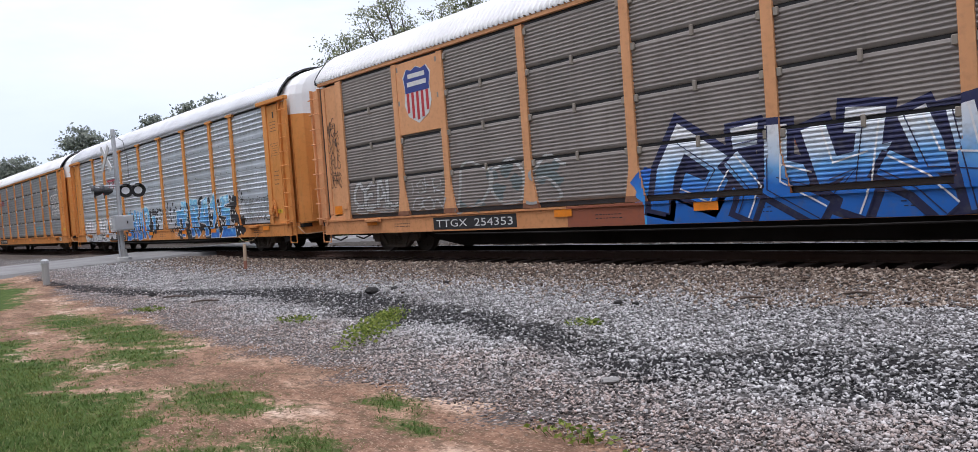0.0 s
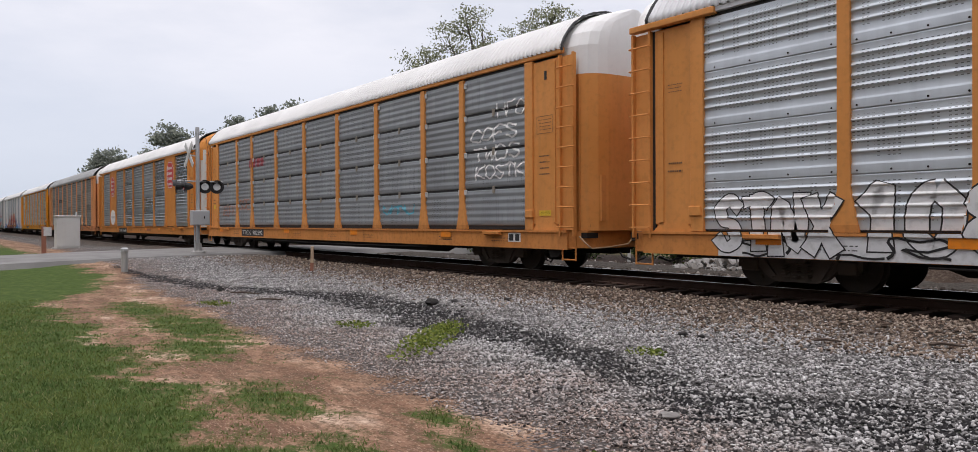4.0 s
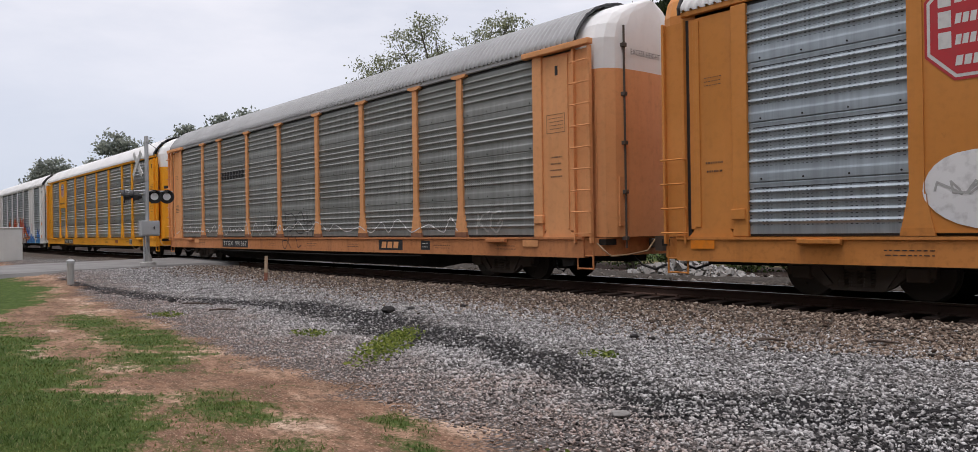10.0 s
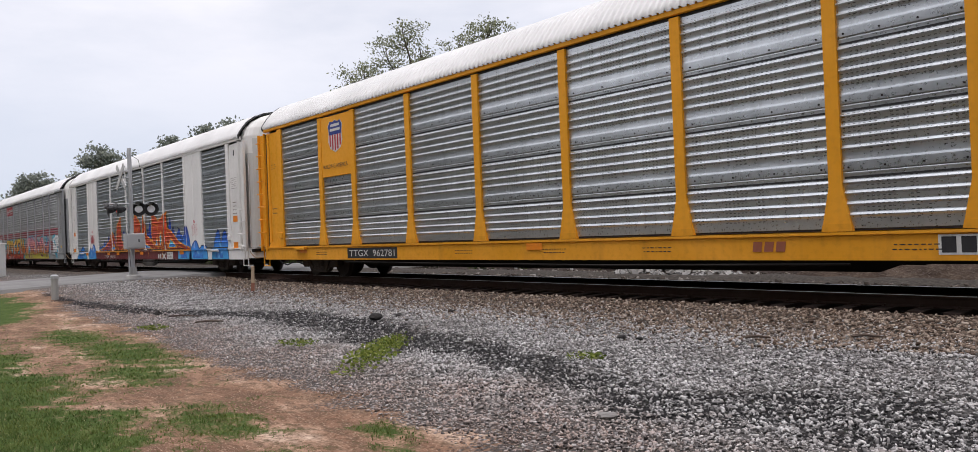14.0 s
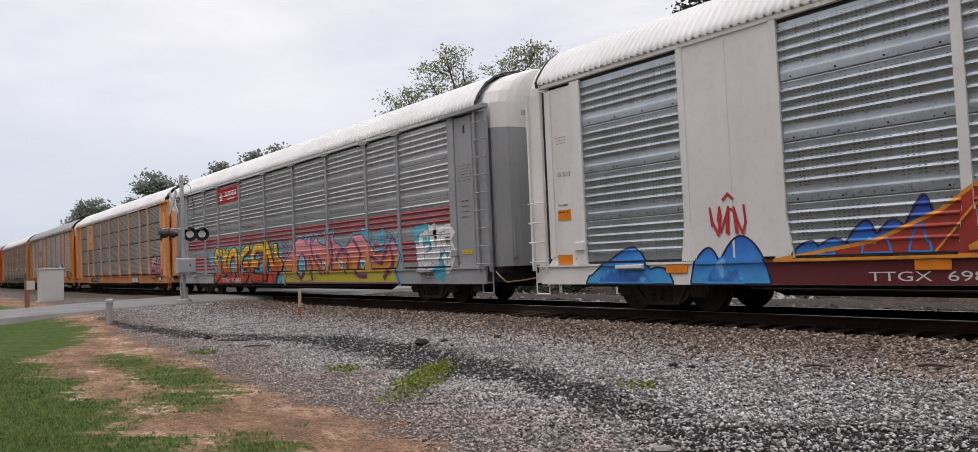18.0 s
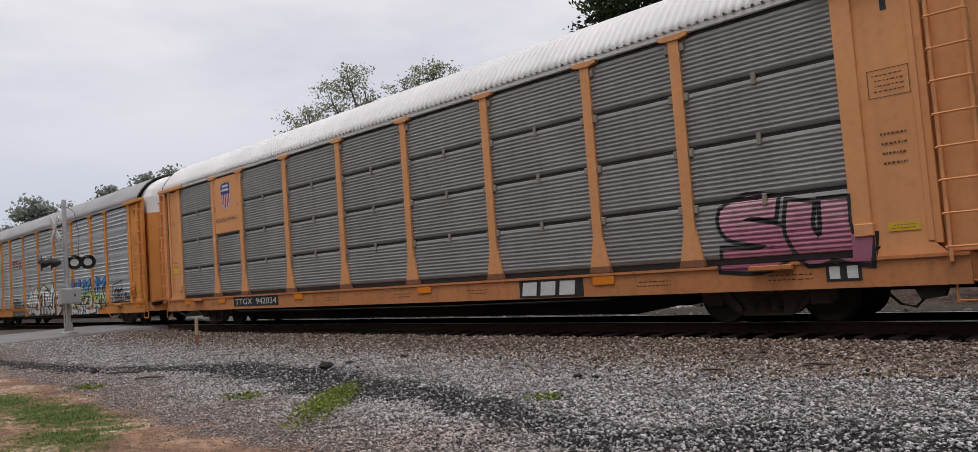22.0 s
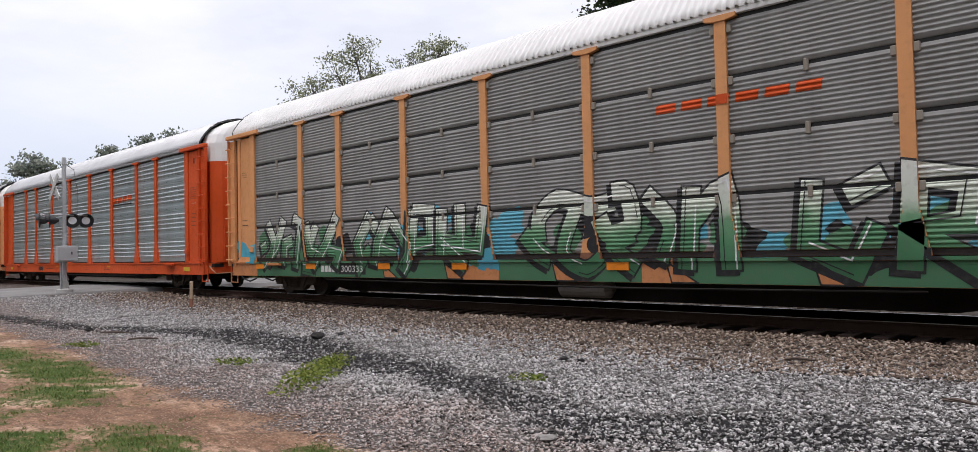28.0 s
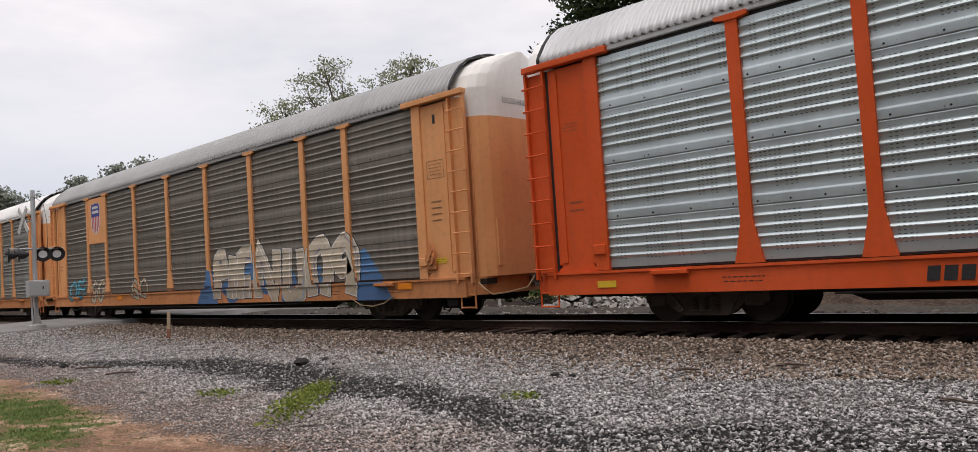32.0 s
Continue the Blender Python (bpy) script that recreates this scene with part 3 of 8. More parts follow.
def leaf_mat(name, *colours):
    m, n, l, b = mat_base(name, 0.6)
    b.inputs["Specular IOR Level"].default_value = 0.2
    geo = n.new("ShaderNodeNewGeometry")
    l.new(ramp_node(n, l, geo.outputs["Random Per Island"], *colours), b.inputs["Base Color"])
    tr = n.new("ShaderNodeBsdfTranslucent")
    l.new(ramp_node(n, l, geo.outputs["Random Per Island"], *colours), tr.inputs["Color"])
    mx = n.new("ShaderNodeMixShader")
    mx.inputs[0].default_value = 0.42
    l.new(b.outputs[0], mx.inputs[1])
    l.new(tr.outputs[0], mx.inputs[2])
    l.new(mx.outputs[0], n["Material Output"].inputs[0])
    return m


# grass blades
def blades(name, label, count, keep, tall, colours):
    wide = rng.random(count) < 0.2
    r = np.where(wide, 0.2 + 9 * np.sqrt(rng.random(count)), 1.9 + 16 * rng.random(count) ** 1.5 - 1.0 * rng.random(count) ** 2)
    az = np.radians(np.where(wide, rng.uniform(-180, 180, count), rng.uniform(12, 98, count) + 13 * rng.normal(size=count)))
    x, y = -np.sin(az) * r, np.cos(az) * r
    ok = keep(x, y)
    x, y = x[ok], y[ok]
    k = len(x)
    h = tall * (0.45 + 0.75 * rng.random(k)) * (0.45 + 0.55 * grass_mask(x, y))
    lean = rng.normal(size=(k, 2)) * 0.55 * h[:, None]
    a = rng.uniform(0, 2 * math.pi, k)
    w = 0.0016 + 0.0014 * rng.random(k) + 0.00035 * np.hypot(x, y)
    side = np.stack([np.cos(a) * w, np.sin(a) * w], 1)
    z = top_z(x, y) - 0.004
    p = np.stack([x, y], 1)
    v = np.zeros((k, 5, 3))
    v[:, 0, :2], v[:, 1, :2] = p - side, p + side
    v[:, 2, :2], v[:, 3, :2], v[:, 4, :2] = p + lean * 0.35 + side * 0.8, p + lean * 0.35 - side * 0.8, p + lean
    v[:, 0, 2] = v[:, 1, 2] = z
    v[:, 2, 2] = v[:, 3, 2] = z + h * 0.6
    v[:, 4, 2] = z + h * 0.9
    f = np.concatenate([np.array([(0, 1, 2), (0, 2, 3), (3, 2, 4)])[None] + 5 * np.arange(k)[:, None, None]]).reshape(-1, 3)
    me = array_mesh(name, v.reshape(-1, 3), f)
    m = leaf_mat(name + "_green", *colours)
    n, l = m.node_tree.nodes, m.node_tree.links
    patch = ramp_node(n, l, noise_node(n, l, 1.7, 5), (0.4, 0.0), (0.62, 0.6))
    for link in [q for q in l if q.to_socket.name in ("Base Color", "Color") and q.to_node.type != "MIX"]:
        source, target = link.from_socket, link.to_socket
        l.new(mix_node(n, l, patch, source, (0.195, 0.225, 0.062) if name == "grass" else (0.30, 0.22, 0.14)), target)
    me.materials.append(m)
    return tagged(new(name, me), label, "grass", kind="stuff")


blades("grass", "short green grass in ragged patches on bare dirt", 420000, lambda x, y: grass_mask(x, y) > 0.12 + 0.85 * rng.random(len(x)), 0.042,
       ((0.0, (0.058, 0.105, 0.028)), (0.5, (0.100, 0.162, 0.045)), (0.8, (0.165, 0.215, 0.072)), (1.0, (0.33, 0.30, 0.16))))
blades("dry_grass", "thin dry straw scattered over bare dirt", 34000, lambda x, y: (y < gravel_edge(x) + 0.3) & (y > 1.2) & (grass_mask(x, y) < 0.4) & (rng.random(len(x)) > 0.35), 0.022,
       ((0.0, (0.20, 0.135, 0.085)), (0.6, (0.34, 0.25, 0.17)), (1.0, (0.50, 0.40, 0.28))))


# low leafy weeds
def leaf_cloud(name, centres, size, stretch=0.55, flat=False):
    """Small pointed leaves, each two triangles, at the given places."""
    k = len(centres)
    d = rng.normal(size=(k, 3))
    if flat:
        d[:, 2] *= 0.35
    d /= np.linalg.norm(d, axis=1)[:, None]
    e = rng.normal(size=(k, 3))
    e -= (e * d).sum(1)[:, None] * d
    e /= np.linalg.norm(e, axis=1)[:, None]
    s = size * (0.6 + 0.8 * rng.random(k))[:, None]
    v = np.stack([centres - d * s, centres + e * s * stretch, centres + d * s, centres - e * s * stretch], 1)
    return array_mesh(name, v.reshape(-1, 3), np.arange(4 * k).reshape(-1, 4))


M["weed"] = leaf_mat("weed_leaves", (0.0, (0.075, 0.11, 0.02)), (0.5, (0.165, 0.22, 0.04)), (1.0, (0.33, 0.36, 0.09)))


def weed(x, y, rx, ry, turn, count, label):
    ob = thing("weed_patch", label, "weed", pose(x, y, float(top_z(x, y)) + 0.01), "weeds in the gravel")
    a, r = rng.uniform(0, 2 * math.pi, count), np.sqrt(rng.random(count)) * (0.6 + 0.25 * np.sin(3 * rng.uniform(0, 2 * math.pi, count)) + 0.35 * rng.random(count))
    u, v = np.cos(a) * r * rx, np.sin(a) * r * ry
    c, s = math.cos(turn), math.sin(turn)
    z = 0.015 + 0.09 * rng.random(count) * (1 - 0.6 * r)
    part("foliage", leaf_cloud("foliage", np.stack([u * c - v * s, u * s + v * c, z], 1), 0.026, 0.6, flat=True), M["weed"], ob)
    bm = bmesh.new()
    for i in range(0, min(count, 160), 4):
        px, py = u[i] * c - v[i] * s, u[i] * s + v[i] * c
        tube(bm, [(px * 0.8, py * 0.8, -0.01), (px, py, z[i])], 0.003, 3)
    tagged(part("stem", bm, M["weed"], ob), kind="stuff")


weed(-7.95, 5.15, 1.6, 0.33, radians(-46), 900, "bright yellow-green leafy weeds spreading over the gravel")
weed(-9.6, 4.9, 0.4, 0.25, 0.3, 120, "small yellow-green weed in the gravel")
weed(-5.57, 6.38, 0.3, 0.17, 0.2, 90, "small yellow-green weed in the gravel")
weed(-3.1, 3.42, 0.5, 0.16, 0.0, 70, "small yellow-green weed in the gravel")
weed(-13.9, 4.35, 0.5, 0.2, 0.4, 120, "small yellow-green weed in the gravel")

# dark clods and sticks on the gravel
M["rubble"] = painted("pale_broken_concrete", (0.27, 0.265, 0.255), 0.9, (0.12, 0.115, 0.11), 0.5, False)
M["slab"] = painted("grey_stone", (0.21, 0.20, 0.19), 0.9, (0.10, 0.095, 0.09), 0.5, False)
M["clod"] = painted("dark_clod", (0.03, 0.028, 0.027), 0.9, (0.06, 0.05, 0.045), 0.5, False)
M["stick"] = painted("grey_dead_wood", (0.10, 0.075, 0.06), 0.9, (0.05, 0.04, 0.03), 0.5, False)


def clod(x, y, r, rock=False):
    bm = bmesh.new()
    bmesh.ops.create_icosphere(bm, subdivisions=2, radius=r)
    for v in bm.verts:
        v.co *= 0.75 + 0.5 * noise.noise(v.co * 14 + Vector((x, y, 0)))
        v.co.z *= 0.3 if rock else 0.6
    me = bpy.data.meshes.new("clod")
    bm.to_mesh(me)
    bm.free()
    me.materials.append(M["slab"] if rock else M["clod"])
    ob = new("stone_slab" if rock else "clod", me)
    ob.location = (x, y, float(top_z(x, y)) + r * 0.35)
    if rock:
        tagged(ob, "flat grey stone slab lying in the gravel", "stone")
    else:
        tagged(ob, "dark lump of asphalt lying on the gravel", "clod", "clods on the gravel")


for cx, cy, cr in ((-11.3, 7.3, 0.15), (-11.1, 7.65, 0.09), (-10.75, 8.6, 0.07), (-6.08, 7.65, 0.085), (-5.85, 7.72, 0.055), (-16.4, 5.2, 0.1)):
    clod(cx, cy, cr)
clod(-3.69, 4.48, 0.10, True)


def stick(x, y, length, turn):
    bm = bmesh.new()
    tube(bm, [(-length / 2, 0, 0.03), (-length * 0.1, 0.02, 0.045), (length * 0.2, -0.01, 0.04), (length / 2, 0.03, 0.025)], [0.018, 0.02, 0.016, 0.008], 6)
    me = bpy.data.meshes.new("stick")
    bm.to_mesh(me)
    bm.free()
    me.materials.append(M["stick"])
    ob = new("stick", me)
    ob.matrix_basis = pose(x, y, float(top_z(x, y)) + 0.01, 0, 0, turn)
    tagged(ob, "weathered dead stick lying on the gravel", "stick", "sticks on the gravel")


for sx, sy, sl, st in ((-3.6, 9.1, 0.35, 20), (-4.6, 8.4, 0.3, 35), (-15.2, 5.3, 0.7, 30), (-13.6, 5.2, 0.5, 50), (-1.6, 7.6, 0.3, -10)):
    stick(sx, sy, sl, st)

# road crossing
m, n, l, b = mat_base("pale_worn_asphalt", 0.9)
b.inputs["Specular IOR Level"].default_value = 0.1
f1, f2 = noise_node(n, l, 0.7, 6), noise_node(n, l, 45, 4)
c = ramp_node(n, l, f1, (0.3, (0.16, 0.157, 0.153)), (0.7, (0.25, 0.246, 0.24)))
l.new(mix_node(n, l, ramp_node(n, l, f2, (0.4, 0.0), (0.7, 0.5)), c, (0.16, 0.155, 0.15)), b.inputs["Base Color"])
bump_node(n, l, b, f2, 0.4, 0.006)
M["asphalt"] = m
bm = bmesh.new()
ys = (-60, -20, 0, 3, 6, 9, 11.2, 12.2)
for sgn in (1, -1):
    prev = None
    for y in ys:
        yy = y if sgn > 0 else 2 * TRACK_Y - y
        z = float(np.interp(y, (-60, 0, 6, 11.2, 12.2), (-0.3, -0.22, -0.07, 0.0, 0.0)))
        row = [bm.verts.new((x, yy, z + dz)) for x, dz in ((-38.2, -0.3), (-38.0, 0), (-34, 0.05), (-30.0, 0), (-29.8, -0.3))]
        if prev:
            for i in range(4):
                bm.faces.new((prev[i], prev[i + 1], row[i + 1], row[i]) if sgn > 0 else (prev[i], row[i], row[i + 1], prev[i + 1]))
        prev = row
bm.normal_update()
me = bpy.data.meshes.new("road")
bm.to_mesh(me)
bm.free()
me.materials.append(M["asphalt"])
tagged(new("road", me), "pale worn asphalt road crossing the railway", "road", kind="structure")

# track
M["rail_rust"] = painted("rusty_rail_steel", (0.050, 0.026, 0.018), 0.9, (0.026, 0.015, 0.011), 0.5, False)
M["rail_top"] = mat_base("worn_bright_rail_head", 0.28, 1.0)[0]
M["rail_top"].node_tree.nodes["Principled BSDF"].inputs["Base Color"].default_value = (0.5, 0.49, 0.48, 1)
M["tie"] = painted("creosoted_wood_tie", (0.032, 0.019, 0.014), 0.95, (0.060, 0.038, 0.028), 0.6, False)
track = thing("railway_track", "single railway track with rusty rails on wooden ties", "railway track", kind="structure")
RAIL = ((-0.07, -0.178), (0.07, -0.178), (0.07, -0.165), (0.012, -0.145), (0.012, -0.045), (0.036, -0.035), (0.036, -0.004), (-0.036, -0.004), (-0.036, -0.035), (-0.012, -0.045), (-0.012, -0.145), (-0.07, -0.165))
for s in (-1, 1):
    yr = TRACK_Y + s * 0.755
    bm = bmesh.new()
    prism(bm, [(p[0] + yr, p[1]) for p in RAIL], "x", -900, 300)
    rail = part("rail", bm, M["rail_rust"], track)
    bm = bmesh.new()
    prism(bm, [(yr - 0.03, -0.004), (yr + 0.03, -0.004), (yr + 0.03, 0.0), (yr - 0.03, 0.0)], "x", -900, 300)
    part("rail_head", bm, M["rail_top"], rail, "bright worn running surface")
tie_mesh = None
for i in range(290):
    x = -128 + 0.5 * i + 0.03 * math.sin(i * 7.1)
    if -38.4 < x < -29.6:
        continue
    if tie_mesh is None:
        tie = part("tie", box_mesh(-0.115, 0.115, -1.3, 1.3, -0.36, -0.18, bevel=0.008), M["tie"], track, at=pose(x, TRACK_Y, 0))
        tie_mesh = tie.data
    else:
        part("tie", tie_mesh, M["tie"], track, at=pose(x, TRACK_Y + 0.03 * math.sin(i * 3.7), 0.006 * math.sin(i * 5.3), 0, 0, 0.8 * math.sin(i * 2.9)))
bm = bmesh.new()
for i in range(290):
    x = -128 + 0.5 * i + 0.03 * math.sin(i * 7.1)
    if -38.4 < x < -29.6:
        continue
    for s in (-1, 1):
        yr = TRACK_Y + s * 0.755
        box(bm, x - 0.1, x + 0.1, yr - 0.17, yr + 0.17, -0.182, -0.168)
        for q in (-0.1, 0.1):
            box(bm, x - 0.012 + q * 0.5, x + 0.012 + q * 0.5, yr + q * 1.05 - 0.02, yr + q * 1.05 + 0.02, -0.17, -0.135)
tagged(part("tie_plate", bm, M["rail_rust"], track, "rusty tie plates and spikes"), kind="stuff")

# beyond the track: rubble, shrubs, poles
bm = bmesh.new()
for i in range(420):
    a, r = rng.uniform(0, 2 * math.pi), math.sqrt(rng.random())
    px, py = -12.6 + 2.3 * r * math.cos(a), 18.2 + 0.9 * r * math.sin(a)
    s = rng.uniform(0.04, 0.12)
    h = 0.62 * (1 - r) ** 0.8 * rng.uniform(0.5, 1.0)
    fs = box(bm, -s, s, -s * 0.7, s * 0.7, -s * 0.5, s * 0.5)
    vs = list({v for f in fs for v in f.verts})
    for v in vs:
        v.co *= rng.uniform(0.7, 1.15)
    bmesh.ops.transform(bm, matrix=pose(px, py, -0.33 + h, *rng.uniform(-60, 60, 3)), verts=vs)
me = bpy.data.meshes.new("rubble_pile")
bm.to_mesh(me)
bm.free()
me.materials.append(M["rubble"])
tagged(new("rubble_pile", me), "low pile of pale broken stone behind the track", "rubble", kind="stuff")
m, n, l, b = mat_base("pale_crushed_stone", 0.95)
b.inputs["Specular IOR Level"].default_value = 0.1
f2 = noise_node(n, l, 14, 6)
l.new(ramp_node(n, l, f2, (0.3, (0.022, 0.018, 0.015)), (0.7, (0.085, 0.075, 0.065))), b.inputs["Base Color"])
bump_node(n, l, b, f2, 0.8, 0.03)
gxs, gys = np.arange(-60, 10.01, 0.5), np.array([15.6, 16.2, 17.0, 18.2, 19.6, 20.6])
bx, by = np.meshgrid(gxs, gys)
bz = -0.27 + 0.12 * np.exp(-((by - 17.6) / 1.2) ** 2) + 0.04 * wobble(bx, by, 1.7) - 0.12 * ease(19, 20.6, by) - 0.06 * ease(16.4, 15.6, by)
bi = (np.arange(len(gys) - 1)[:, None] * len(gxs) + np.arange(len(gxs) - 1)[None]).ravel()
me = array_mesh("service_strip", np.stack([bx.ravel(), by.ravel(), bz.ravel()], 1), np.stack([bi, bi + 1, bi + len(gxs) + 1, bi + len(gxs)], 1), smooth=True)
me.materials.append(m)
tagged(new("service_strip", me), "strip of pale crushed stone behind the track", "gravel strip", kind="structure")

# low bank of dark earth and broken rock behind the track
m, n, l, b = mat_base("dark_brown_earth", 0.95)
b.inputs["Specular IOR Level"].default_value = 0.1
f1, f2 = noise_node(n, l, 2.2, 6), noise_node(n, l, 16, 6)
c = ramp_node(n, l, f1, (0.35, (0.035, 0.024, 0.018)), (0.65, (0.085, 0.062, 0.047)))
l.new(mix_node(n, l, ramp_node(n, l, f2, (0.5, 0.0), (0.75, 0.6)), c, (0.17, 0.145, 0.125)), b.inputs["Base Color"])
bump_node(n, l, b, f2, 0.9, 0.05)
gxs, gys = np.arange(-11, 14.01, 0.25), np.arange(16.2, 21.01, 0.25)
bx, by = np.meshgrid(gxs, gys)
bz = -0.45 + 0.62 * ease(-11, -7, bx) * np.exp(-((by - 18.6 - 0.4 * wobble(bx, by, 0.5)) / 1.15) ** 2) * (1 + 0.3 * wobble(bx, by, 1.1, 2.0)) + 0.06 * wobble(bx, by, 4.3, 1.0)
bi = (np.arange(len(gys) - 1)[:, None] * len(gxs) + np.arange(len(gxs) - 1)[None]).ravel()
me = array_mesh("earth_bank", np.stack([bx.ravel(), by.ravel(), bz.ravel()], 1), np.stack([bi, bi + 1, bi + len(gxs) + 1, bi + len(gxs)], 1))
me.materials.append(m)
tagged(new("earth_bank", me), "low bank of dark brown earth behind the track", "earth bank", kind="structure")

# an unseen tree-line wall, added to close the place and dim skylight and reflections
bm = bmesh.new()
cols = []
for k in range(121):
    x = -190 + 2.2 * k
    h = 13.2 + 8.5 * float(ease(-42, -66, x)) + 8.0 * float(ease(-35, -2, x)) + 2.2 * math.sin(k * 0.9) + 1.6 * math.sin(k * 2.3 + 1)
    y = -27 + 9.0 * float(ease(-30, 0, x)) * float(ease(40, 10, x)) + 2.0 * math.sin(k * 1.7) + 23 * float(ease(-46, -74, x)) + 26 * float(ease(6, 24, x)) + 3.5 * float(ease(24, 60, x))
    cols.append([bm.verts.new((x + 0.6 * math.sin(k + i), y - d, z)) for i, (d, z) in enumerate(((0, -0.6), (-0.8, h * 0.3), (0.0, h * 0.6), (1.6, h * 0.86), (4.0, h)))])
for p, q in zip(cols, cols[1:]):
    for i in range(4):
        bm.faces.new((p[i], q[i], q[i + 1], p[i + 1]))
me = bpy.data.meshes.new("backdrop")
bm.to_mesh(me)
bm.free()
m, n, l, b = mat_base("dark_backdrop_wall", 0.9)
b.inputs["Specular IOR Level"].default_value = 0.1
f1, f2 = noise_node(n, l, 0.6, 6), noise_node(n, l, 4, 6)
l.new(ramp_node(n, l, f2, (0.3, (0.012, 0.014, 0.011)), (0.7, (0.05, 0.055, 0.042))), b.inputs["Base Color"])
bump_node(n, l, b, f2, 1.0, 0.4)
me.materials.append(m)
tagged(new("backdrop", me), "unseen dark tree-line backdrop added behind the viewer to dim skylight and reflections", "trees", kind="structure")

M["bark"] = painted("grey_brown_bark", (0.085, 0.07, 0.058), 0.95, (0.035, 0.03, 0.025), 0.6)
M["leaf_tree"] = leaf_mat("tree_leaves", (0.0, (0.13, 0.145, 0.095)), (0.5, (0.24, 0.255, 0.16)), (1.0, (0.38, 0.39, 0.25)))
M["leaf_dark"] = leaf_mat("dark_tree_leaves", (0.0, (0.010, 0.017, 0.007)), (0.6, (0.022, 0.036, 0.013)), (1.0, (0.045, 0.062, 0.02)))
# distance haze is mixed into these pale grey-green leaf colours
M["leaf_hazed"] = leaf_mat("hazed_far_tree_leaves", (0.0, (0.16, 0.18, 0.16)), (0.6, (0.26, 0.285, 0.24)), (1.0, (0.36, 0.38, 0.31)))
M["leaf_shrub"] = leaf_mat("shrub_leaves", (0.0, (0.015, 0.03, 0.008)), (0.6, (0.04, 0.065, 0.018)), (1.0, (0.10, 0.125, 0.035)))


def tree(label, x, y, girth, fork, clumps, leaf, twigs, bunch, spread, size, group="trees behind the track", turn=0.0):
    """A trunk that forks into limbs, one to each clump; each limb ends in twigs, each twig in a small bunch of leaves."""
    ob = thing("tree", label, "tree", pose(x, y, -0.4, 0, 0, turn), group)
    bm = bmesh.new()
    tube(bm, [(0, 0, -0.2), (0.1, 0, fork * 0.4), (-0.1, 0.1, fork)], [girth * 1.25, girth, girth * 0.75], 9)
    part("trunk", bm, M["bark"], ob)
    places = []
    for cx, cy, cz, r in clumps:
        bm = bmesh.new()
        mid = Vector((cx * 0.45, cy * 0.45, fork + (cz - fork) * 0.55))
        heart = Vector((cx, cy, cz))
        g = girth * 0.42
        tube(bm, [(-0.1, 0.1, fork - 0.3), mid, heart, heart + Vector((cx * 0.05, 0, r * 0.6))], [g, g * 0.6, g * 0.3, g * 0.1], 6)
        hubs = []
        for k in range(max(5, int(twigs * r * r))):
            d = Vector(rng.normal(size=3))
            d.normalize()
            tip = heart + Vector((d.x, d.y, d.z * 0.85)) * r * rng.uniform(0.35, 1.12)
            root = heart * 0.8 + mid * 0.2 if k % 3 else heart
            if k % 2 == 0:
                tube(bm, [root, (root + tip) / 2 + Vector((0, 0, -0.08 * r)), tip], [g * 0.2, g * 0.12, g * 0.05], 4)
            hubs.append(tip)
        part("limb", bm, M["bark"], ob)
        hubs = np.array([tuple(h) for h in hubs])
        pick = np.repeat(hubs, bunch, 0)
        places.append(pick + rng.normal(size=pick.shape) * (spread, spread, spread * 0.6))
    part("crown", leaf_cloud("crown", np.concatenate(places), size), leaf, ob)
    return ob


tree("tall open-crowned deciduous tree with gaps between its leaf clumps", -47.0, 36.0, 0.42, 8.0,
     ((-6.6, 0.8, 13.0, 1.7), (-5.0, -0.4, 14.0, 1.6), (-3.6, 0.3, 13.2, 1.6), (-5.4, 0.4, 11.6, 2.0), (-3.2, 0.3, 15.6, 1.7), (-1.9, -0.3, 17.4, 1.7), (-0.6, 0.5, 16.0, 1.7),
      (-2.2, 0.2, 13.8, 1.9), (-0.3, -0.4, 13.6, 1.9), (1.0, 0.4, 14.8, 1.6), (2.4, -0.3, 15.9, 1.6), (3.7, 0.2, 17.0, 1.6), (5.0, -0.2, 17.5, 1.5), (6.2, 0.3, 16.8, 1.5), (3.4, 0.2, 14.2, 2.0),
      (5.4, -0.3, 14.6, 1.9), (1.0, 0.0, 12.4, 1.9), (6.9, 0.0, 14.6, 1.6)),
     M["leaf_tree"], 6.5, 40, 0.36, 0.105, turn=52.5)
tree("large dense dark evergreen tree", -23.0, 39.4, 0.5, 7.0,
     ((-4.0, 0.0, 13.4, 2.6), (-2.4, 0.5, 16.2, 2.8), (0.0, -0.4, 18.2, 3.0), (2.6, 0.3, 17.4, 2.9), (5.0, -0.2, 15.6, 2.8), (1.0, 0.4, 14.0, 3.2), (-1.2, 0.0, 11.8, 3.0), (4.4, 0.3, 12.4, 2.8), (7.0, 0.2, 17.0, 2.4)),
     M["leaf_dark"], 9.0, 40, 0.42, 0.17, turn=32)
